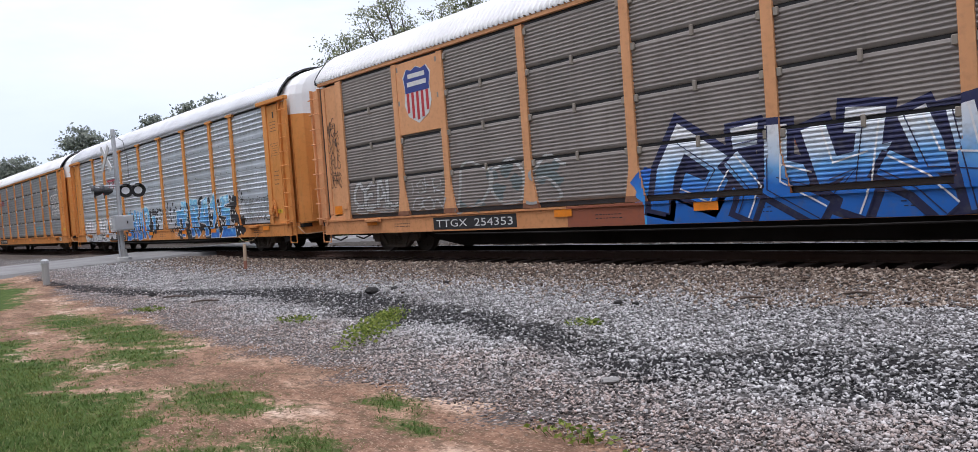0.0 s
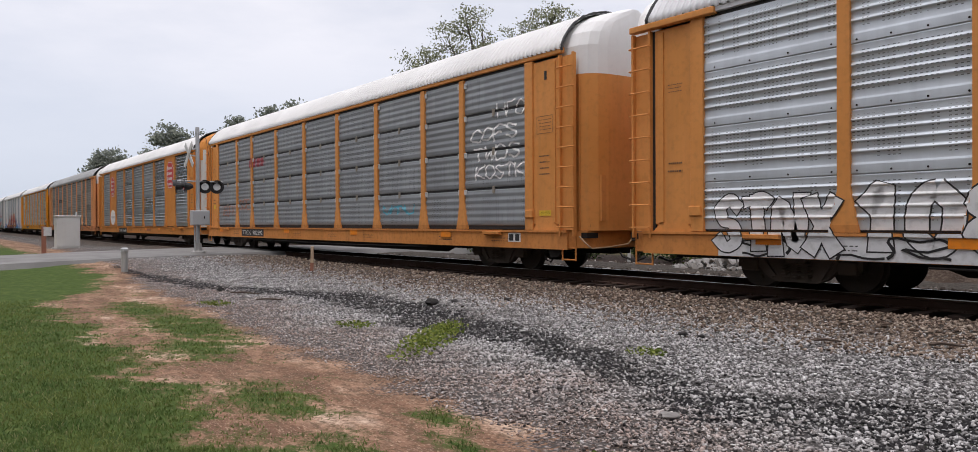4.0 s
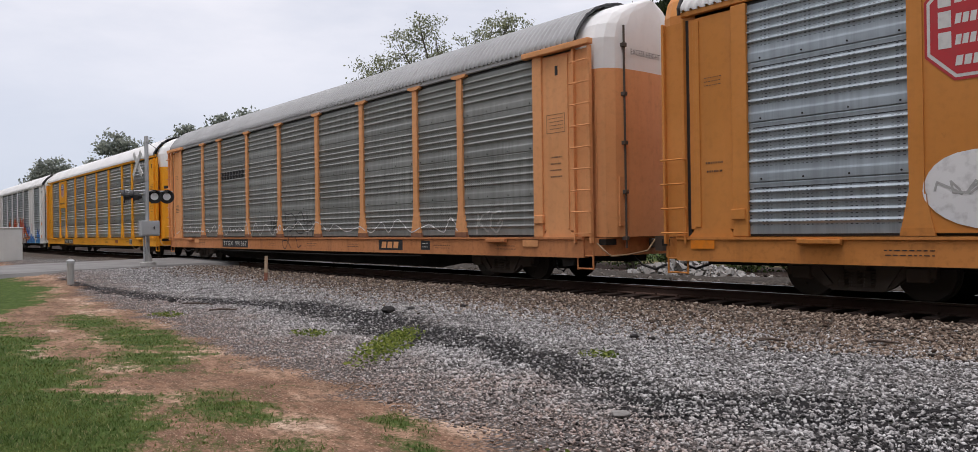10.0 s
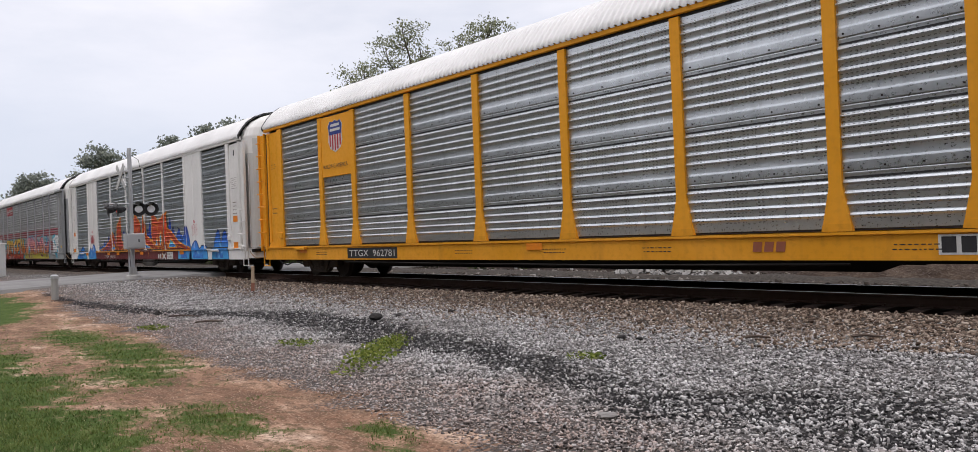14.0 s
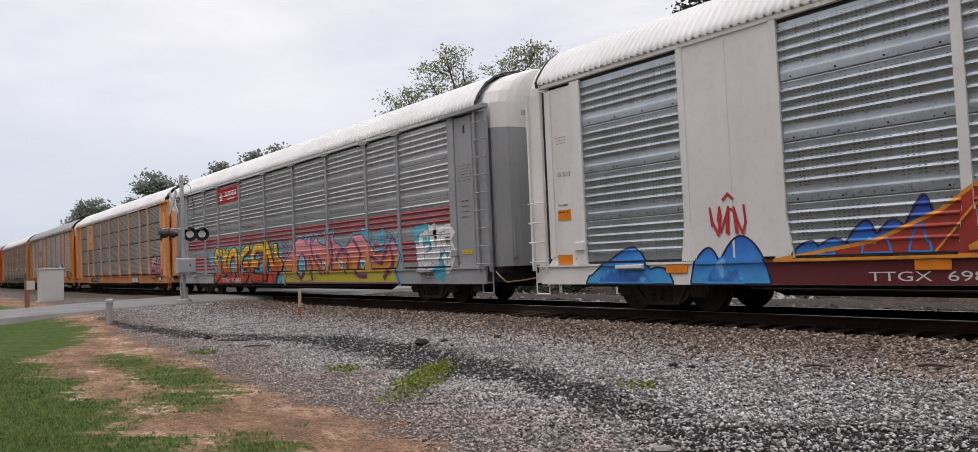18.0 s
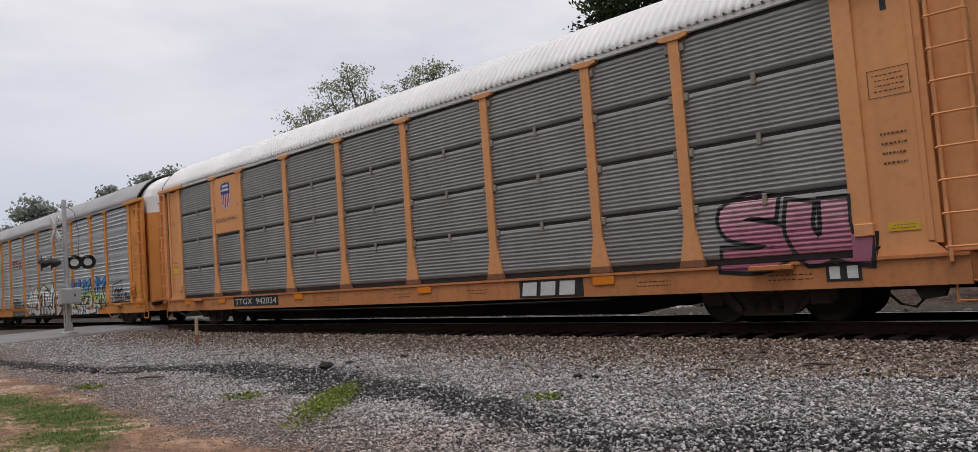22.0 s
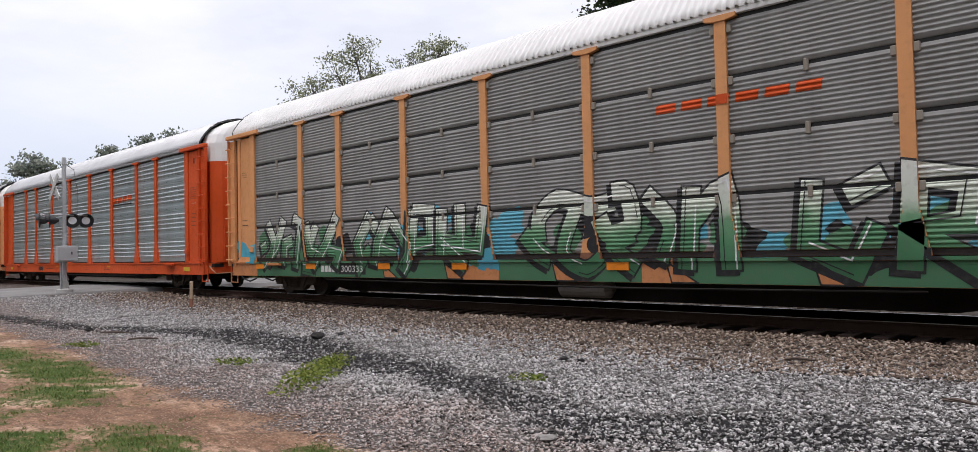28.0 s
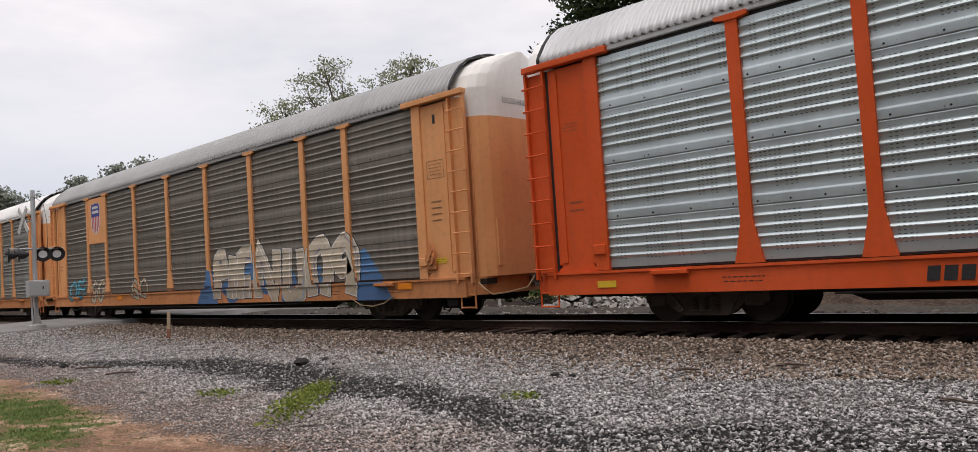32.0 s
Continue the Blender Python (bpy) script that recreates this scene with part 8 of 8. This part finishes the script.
mass = [(0.5, 0.58), (0.75, 0.9), (0.3, 1.31), (0.73, 1.55), (1.1, 1.78), (1.3, 2.05), (1.75, 2.21), (2.15, 2.15), (2.4, 2.01), (2.49, 2.18), (2.79, 2.25), (2.92, 2.0), (3.21, 2.23), (3.33, 2.0), (3.87, 1.85), (4.09, 2.07), (3.91, 2.3), (4.27, 2.18), (4.48, 2.29), (4.52, 2.02), (5.2, 1.7), (5.45, 1.77), (5.9, 2.1), (6.4, 2.12), (6.9, 1.85), (7.3, 1.5), (7.9, 1.6), (8.3, 1.95), (8.8, 1.4), (8.5, 0.9), (8.7, 0.58)]
scrawl(h8, [mass], S["cyan"], 0.17, 0.0055)
shard(h8, mass, S["pink"], S["purple"], 0.007, 0.05)
piece(h8, "1.6,.66 1.25,.5 1.25,.25 1.6,.12 1.92,.3 1.87,.55 1.6,.66/2.35,1.03 2.4,.75 2.6,.55 3.25,.2/2.2,.6 2.45,.3 2.5,.05/2.8,.62 3.3,.42 3.5,.2/3.9,1.0 4.0,.6 3.75,.2/4.3,.5 4.6,.68 5.1,.6 5.0,.2|5.5,.9 5.95,.6 5.7,.2 6.4,.15/6.6,.55 7.2,.4 7.7,.75 7.9,.4 7.4,.1", 0.4, 0.58, 2.12, 0.13, S["purple"], None, shine=S["rose"], smooth=True, seed=84, base=0.008)
scrawl(h8, [curve_through([(0.9, 0.85), (1.5, 0.75), (2.5, 0.64), (3.3, 0.78)]), curve_through([(0.8, 1.5), (1.2, 1.45), (1.3, 1.2), (1.0, 0.85)]), curve_through([(2.4, 2.0), (2.35, 1.5), (2.7, 1.2), (2.85, 0.75)]), curve_through([(3.9, 1.85), (3.95, 1.5), (3.6, 1.4), (3.2, 1.6)]), curve_through([(4.6, 1.7), (5.0, 1.75), (5.6, 1.5), (5.8, 1.0)])], S["purple"], 0.025, 0.032)
for eye in (((1.8, 1.27), (1.9, 1.5), (2.04, 1.54), (2.2, 1.45), (2.27, 1.28), (2.2, 1.02), (2.04, 0.88), (1.88, 1.0)), ((3.68, 1.33), (3.94, 1.24), (3.76, 1.02)), ((4.88, 1.34), (5.14, 1.25), (5.14, 1.04), (4.95, 1.12)), ((6.35, 1.3), (6.7, 1.25), (6.5, 1.0))):
    shard(h8, eye, S["cyan"], S["white"], 0.034, 0.03)
for k, (word, xa, xb, z) in enumerate((("KRS", 0.0, 0.85, 1.85), ("CRAMS", 7.45, 8.4, 1.82))):
    graffiti(h8, word, xa, xb, z, z + 0.28, S["purple"], None, None, None, 87 + k, 0.7, -0.02)
quads(h8, "sill_paint", [(-7.6, 0.2, 0.565, 0.988)], S["fire"], 0.003)
graffiti(h8, "EVS", 9.75, 11.3, 1.05, 1.95, S["white"], S["black"], S["white"], None, 85, 1.0, 0.12, 0.012, 0.12)
quads(h8, "sign_sheet", [(-6.82, -4.24, 4.1, 4.80)], M["sign_red"], 0.006, "red company sign")
wordmark(h8, -5.9, -4.45, 4.38, 4.58, 8, PALE)
wordmark(h8, -5.5, -4.7, 4.22, 4.30, 9, PALE)
blots(h8, -6.45, -6.35, 4.4, 4.5, 3, 0.17, PALE, 86, 0.011)
lettering(h8, "TTGX  953833", -6.35, -4.1, 0.60, 0.78, PALE, "car_number", 0.014)
end_print(h8, INK, seed=80)
sill_print(h8, INK, 81)
excess_height(h8)

# 9: pale orange car, grey louvres
i9 = autorack("pale orange autorack car with grey louvred sides and pink tag", -142.87, M["pale"], M["p_louvre"], "louvre", M["roof_white"], bolts=True, bar=True, deep=True)
sign_panel(i9, M["pale"])
shield(i9, -8.15, -7.45, 3.78, 4.70)
lettering(i9, "BUILDING AMERICA", -8.5, -7.08, 3.42, 3.53, S["navy"], "slogan", 0.018)
piece(i9, "1.1,.90 .7,.97 .35,.83 .4,.62 .75,.52 1.1,.42 1.15,.2 .8,.06 .2,.10/1.5,.92 1.45,.5 1.65,.15 1.95,.3 2.0,.9|1.98,.5 2.1,.2 2.45,.12", 9.1, 0.98, 1.93, 0.36, S["rose"], S["black"], None, 0.065, smooth=True, seed=91)
lettering(i9, "TTGX  942034", -7.5, -4.95, 0.70, 0.88, PALE, "car_number", plate=INK)
quads(i9, "wordmark_plate", [(4.78, 6.42, 0.575, 0.925)], INK, 0.004)
wordmark(i9, 4.85, 6.3, 0.62, 0.89, 3, PALE)
quads(i9, "data_plate", [(10.9, 11.4, 0.66, 0.92)], INK, 0.004)
quads(i9, "data_plate_mark", [(10.95, 11.1, 0.70, 0.88), (11.2, 11.35, 0.70, 0.88)], PALE, 0.008)
end_print(i9, INK, seed=90)
quads(i9, "placard", [(-12.15, -11.7, 1.9, 2.12)], M["placard"], label="yellow placard")
markers(i9, (-11.0, -8.4, -3.7, 1.8, 6.9))
sill_print(i9, INK, 91)
excess_height(i9)

# 10: orange car, silver sheets, white lettering piece
j10 = autorack("orange autorack car with ribbed silver sides and white and green graffiti", -170.59, M["orange"], M["p_silver"], "ridge", M["roof_grey"], M["roof_white"], winch=True)
blots(j10, -4.0, 2.4, 0.7, 1.7, 14, 0.2, S["lime"], 101, 0.001)
blots(j10, -4.6, 4.2, 0.6, 1.9, 22, 0.22, S["cyan"], 102, 0.002)
piece(j10, ".6,.62 .1,.5 .6,.42|.6,.3 .15,.22 .55,.1/.78,.05 .72,.92 1.15,.6 1.12,.1/1.5,.42 1.85,.55 1.8,.9 1.5,.85 1.45,.2 1.9,.08/2.5,.9 2.1,.85 2.12,.6 2.45,.45 2.42,.12 2.05,.06/2.45,.78 3.1,1.0 3.75,.86|3.05,.92 3.0,.05/3.5,.05 3.55,.78 4.0,.72 3.95,.45 3.6,.42 4.15,.05/4.65,1.0 4.3,.5 4.5,.1 4.95,.15 5.0,.65 4.65,1.0/5.15,.7 5.8,.78 5.95,.5 5.3,.45|5.5,.25 6.0,.2 5.5,.05", -3.75, 0.60, 1.98, 0.27, S["white"], S["black"], S["lime"], 0.06, 0.03, None, S["grey_white"], (0.08, -0.08), seed=103)
quads(j10, "sill_paint", [(3.95, 7.5, 0.565, 0.985)], S["white"], 0.003, "white sprayed sill")
blots(j10, 3.2, 8.6, 1.1, 2.1, 14, 0.20, S["orange_brown"], 106, 0.001)
blots(j10, 4.6, 6.6, 0.65, 0.9, 5, 0.2, S["orange_brown"], 108, 0.0042)
piece(j10, ".3,1.0 .15,.4 .75,.2|.2,.62 .6,.58|.25,.1 .9,.06/.62,.98 .75,.62 .6,.25|.78,.62 1.05,.95|.75,.3 1.2,.42/1.2,1.04 1.1,.62 1.65,.58 1.72,.98|1.15,.55 .95,.32 1.6,.15 1.35,.02/1.75,.6 2.05,.9 2.2,.5 1.8,.35 2.0,.12|1.55,.9 1.95,1.0/2.85,1.02 2.3,.9 2.2,.62 2.85,.6 2.9,.32 2.2,.24|2.1,.08 2.9,.04/3.1,.7 3.35,.3 3.1,.15|3.55,1.05 3.4,.58 3.9,.62 3.5,.32 4.0,.22/3.75,.98 4.0,.75 3.85,.4|4.65,1.02 4.05,.78 4.25,.5 4.65,.3|3.4,.12 2.6,.06", 3.85, 0.58, 2.02, 0.19, S["acid"], S["black"], S["acid"], 0.035, 0.05, S["white"], S["black"], (0.07, -0.03), True, seed=104, base=0.004)
scrawl(j10, [[(9.1, 1.02), (9.3, 1.75), (10.3, 1.9), (10.5, 1.1), (9.1, 1.02)], tag_lines(9.4, 10.3, 1.4, 1.6, 2, 5), tag_lines(9.4, 10.3, 1.15, 1.35, 4, 5), tag_lines(10.6, 11.3, 1.05, 1.4, 6, 4)], S["black"], 0.045)
scrawl(j10, [tag_lines(-6.5, -5.4, 1.42, 1.58, 1, 6), tag_lines(-6.5, -4.9, 1.24, 1.38, 2, 9), tag_lines(-6.5, -4.4, 1.05, 1.19, 3, 11), tag_lines(2.6, 3.4, 1.2, 1.7, 4, 4)], S["black"], 0.025)
quads(j10, "wordmark_bar", [(-6.24, -6.08, 3.2, 3.56), (-5.58, -5.42, 3.2, 3.56)], M["dull_red"], 0.010)
quads(j10, "wordmark_bar", [(-6.5, -5.2, 3.56, 3.66)], M["dull_red"], 0.013)
scrawl(j10, [[(-5.05, 3.64), (-4.62, 3.22)], [(-5.05, 3.22), (-4.62, 3.64)]], M["dull_red"], 0.12)
lettering(j10, "TTGX 711024", -6.4, -4.25, 0.62, 0.78, PALE, "car_number", plate=INK)
end_print(j10, INK, seed=100)
stencil(j10, 11.8, 12.2, 2.85, 2.95, 1, PALE, 107)
markers(j10, (-3.3, 6.7, 12.1))
sill_print(j10, INK, 101)
excess_height(j10)

# 11: tan car, grey louvres, green pieces all along
k11 = autorack("faded orange autorack car with grey louvred sides and long green graffiti", -198.12, M["pale"], M["p_louvre"], "louvre", M["roof_white"], bolts=True, deep=True, tank=True)
quads(k11, "sill_paint", [(-11.2, -2.2, 0.565, 0.988), (-1.0, 2.5, 0.565, 0.988), (3.2, 11.3, 0.565, 0.988)], S["sill_green"], 0.003, "green sprayed sill")
blots(k11, -6.6, -0.3, 0.95, 1.9, 20, 0.36, S["teal"], 111, 0.001)
blots(k11, 2.8, 12.2, 0.95, 1.7, 26, 0.36, S["teal"], 112, 0.001)
blots(k11, -12.3, -11.2, 1.05, 1.5, 8, 0.26, S["cyan"], 113, 0.002)
for k, (xa, xb) in enumerate(((-10.9, -6.6), (-6.0, -1.4), (0.0, 4.5), (5.0, 11.1))):
    blots(k11, xa, xb, 0.95, 1.6, 16, 0.3, S["black"], 210 + k, 0.0025)
    blots(k11, xa, xb, 0.95, 1.7, 12, 0.28, S["sill_green"], 220 + k, 0.004)
for k, (x, spec) in enumerate((
        (-11.2, ".2,.45 .5,.52|.6,.95 .95,.6 .7,.15|1.5,1.0 1.1,.5 .4,.15/1.95,.6 1.6,.55 1.5,.15|2.05,1.0 2.45,.9 2.2,.1/2.7,.9 2.9,.4 3.4,.3|3.2,.85 2.9,.5|2.6,.1 3.2,.05/4.25,1.0 3.7,.5 3.1,.12|3.8,.4 4.4,.35 4.2,.12"),
        (-6.2, ".7,.95 .15,.5 .3,.15 .7,.4|.7,.9 1.1,.62/1.5,1.0 1.0,.5 .9,.15|1.4,.95 2.2,.45 2.1,.08|1.1,.4 1.7,.3/2.4,.98 2.3,.3 2.0,.05|2.4,.98 3.0,.95 3.0,.5 2.4,.45/3.4,.95 3.35,.3|3.3,.5 4.2,.12|4.0,1.0 4.0,.45 3.4,.5|4.75,.95 4.6,.4 4.0,.45"),
        (-0.4, ".5,.45 .5,.75 1.0,.98 1.8,.85 2.3,.9|1.4,.8 1.1,.3 1.7,.08 2.2,.3|.1,.55 .5,.3 .8,.2/2.0,.7 2.2,.5 2.7,.6 2.6,.98 2.3,1.0|2.7,.5 2.3,.35 2.8,.1|3.0,.95 3.5,.6 3.3,.2/3.9,.98 3.8,.1|3.8,.55 4.5,.95 4.6,.1"),
        (4.8, ".7,.95 .6,.3 1.3,.1 1.6,.5|1.2,.8 1.7,.95/2.0,.1 2.1,.95 2.8,.85 2.7,.5 2.1,.45 2.9,.1/3.4,.9 3.2,.5 3.9,.4 3.7,.1|3.2,.2 3.7,.05/4.3,.98 4.2,.1 5.0,.15|4.3,.55 4.9,.6/5.3,.9 6.2,.98|5.7,.9 5.8,.1|6.5,.9 6.3,.4 6.6,.1"))):
    piece(k11, spec, x, 0.66, 2.2, 0.33, S["green"], S["black"], None, 0.035, 0.1, S["white"], S["black"], (-0.07, -0.06), k == 2, 114 + k, 0.001)
for k, x in enumerate((-4.9, -2.6, 0.55, 3.1, 5.6, 8.6)):
    shard(k11, ((x, 0.57), (x + 0.5, 0.57), (x - 0.1, 0.93)), M["pale_sill"], S["black"], 0.0045, 0.03)
wordmark(k11, 2.85, 5.8, 3.5, 3.66, 6, M["red_orange"], 0.0)
lettering(k11, "300333", -6.75, -5.8, 0.70, 0.87, PALE, "car_number", plate=INK)
wordmark(k11, -7.7, -7.0, 0.70, 0.87, 4, PALE)
end_print(k11, INK, seed=110)
markers(k11, (-11.0, -8.2, -4.9, -2.2, 2.0))
excess_height(k11)

# 12: red-orange car, bright zinc sheets
l12 = autorack("red-orange autorack car with bright ribbed zinc sides", -225.75, M["red_orange"], M["p_bright"], "ridge", M["roof_zinc"], M["roof_white"])
wordmark(l12, 4.2, 6.4, 3.45, 3.66, 4, M["red_orange"], 0.02)
quads(l12, "wordmark_underline", [(4.2, 6.3, 3.36, 3.42)], INK, 0.008)
wordmark(l12, -6.3, -5.5, 0.64, 0.84, 4, INK)
stencil(l12, -5.0, -3.9, 0.68, 0.82, 1, INK, 121)
end_print(l12, INK, seed=120, placard=False)
quads(l12, "placard", [(-11.6, -11.2, 0.68, 0.80), (11.2, 11.7, 0.68, 0.82)], M["placard"], 0.012, "yellow placard")
stencil(l12, 11.85, 12.15, 3.0, 3.08, 1, PALE, 123)
quads(l12, "reflector", [(-3.4, -3.0, 0.80, 0.88), (3.6, 4.0, 0.80, 0.88)], M["marker"], 0.010)
sill_print(l12, INK, 121)
excess_height(l12)

# 13: pale orange car, dark sheets, cream throw-up
m13 = autorack("pale orange autorack car with dark brown-grey ribbed sides and cream graffiti", -253.47, M["pale"], M["p_brown"], "ridge", M["roof_grey"], M["white"], winch=True)
sign_panel(m13, M["pale"])
shield(m13, -8.3, -7.3, 3.4, 4.70)
for k, corners in enumerate((((9.0, 0.57), (10.3, 0.57), (9.9, 1.1), (9.3, 1.8), (8.9, 1.6)), ((0.6, 0.57), (1.9, 0.57), (1.7, 1.5), (1.3, 1.6), (0.9, 0.95)))):
    shard(m13, corners, S["dull_blue"], S["dull_blue"], 0.002, 0.05)
blots(m13, 1.9, 8.5, 0.65, 1.6, 16, 0.28, S["dull_blue"], 132, 0.001)
piece(m13, ".3,.08 .3,.82 .65,.95 .78,.5|1.3,.92 1.15,.08/1.65,.08 1.75,.88 2.45,.95|2.15,.5 2.15,.08/2.75,.08 2.85,.95 3.6,.12 3.75,.95/4.3,.95 4.25,.12 4.95,.12 4.95,.92/5.5,.08 5.45,.78 5.95,1.0 6.2,.65 6.05,.08/7.15,.08 7.3,.7 6.95,1.0 6.5,.75 6.75,.5 7.15,.6", 1.6, 0.62, 2.05, 0.44, S["cream"], S["white"], S["black"], 0.02, 0.02, S["white"], S["deep_blue"], smooth=True, seed=133)
graffiti(m13, "DE", -11.0, -9.3, 0.9, 1.6, S["teal"], S["black"], None, None, 134, 1.4, 0.03, 0.03)
graffiti(m13, "SG", -8.6, -7.2, 0.7, 1.5, S["cream"], S["black"], None, None, 135, 1.3, 0.05, 0.03)
graffiti(m13, "GO", -4.6, -3.2, 0.8, 1.5, S["cream"], S["black"], None, None, 136, 1.3, 0.03, 0.03)
end_print(m13, INK, seed=130)
markers(m13, (-5.6, 10.8))
sill_print(m13, INK, 131)
excess_height(m13)

# 14 and 15: the cars behind
n14 = autorack("pale orange autorack car with dark olive-grey ribbed sides", -281.1, M["pale"], M["p_olive"], "ridge", M["roof_white"])
end_print(n14, INK, seed=140)
o15 = autorack("orange autorack car with grey louvred sides", -308.7, M["orange"], M["p_louvre"], "louvre", M["roof_white"], caps=False)
end_print(o15, INK, seed=150)

# ---- movement: seconds, and metres the train has come ----
TRAIN = [(0, -85.20), (1, -75.88), (2, -66.54), (3, -57.13), (4, -47.74), (7, -19.18), (8, -9.57), (9, -0.00), (10, 9.62), (11, 19.39), (12, 29.05), (13, 38.86), (16, 68.21), (17, 77.96), (18, 87.85), (19, 97.71), (20, 107.64), (21, 117.63), (22, 127.69), (23, 137.74), (24, 147.83), (25, 157.94), (26, 168.06), (28.5, 193.40), (29, 198.48), (30, 208.73), (31, 219.06), (32, 229.44)]


def run(t):
    return float(np.interp(t, [r[0] for r in TRAIN], [r[1] for r in TRAIN]))


def motions():
    for car, xc in CARS:
        walk(car, [(t, pose(xc + s, TRACK_Y, 0)) for t, s in TRAIN])
    # wheels roll while their car is anywhere near
    for wheel, dx in WHEELS:
        xc = wheel.parent.parent.location.x - run(32.0)
        steps = [k / FPS for k in range(32 * FPS + 1) if -75 < xc + run(k / FPS) < 22]
        if len(steps) < 2:
            continue
        times = ([0.0] if steps[0] > 0 else []) + steps + ([32.0] if steps[-1] < 32 else [])
        walk(wheel, [(t, pose(dx, 0, 0.42, 0, 360 * ((run(min(max(t, steps[0]), steps[-1])) / (2 * math.pi * 0.42)) % 1.0), 0)) for t in times])


motions()
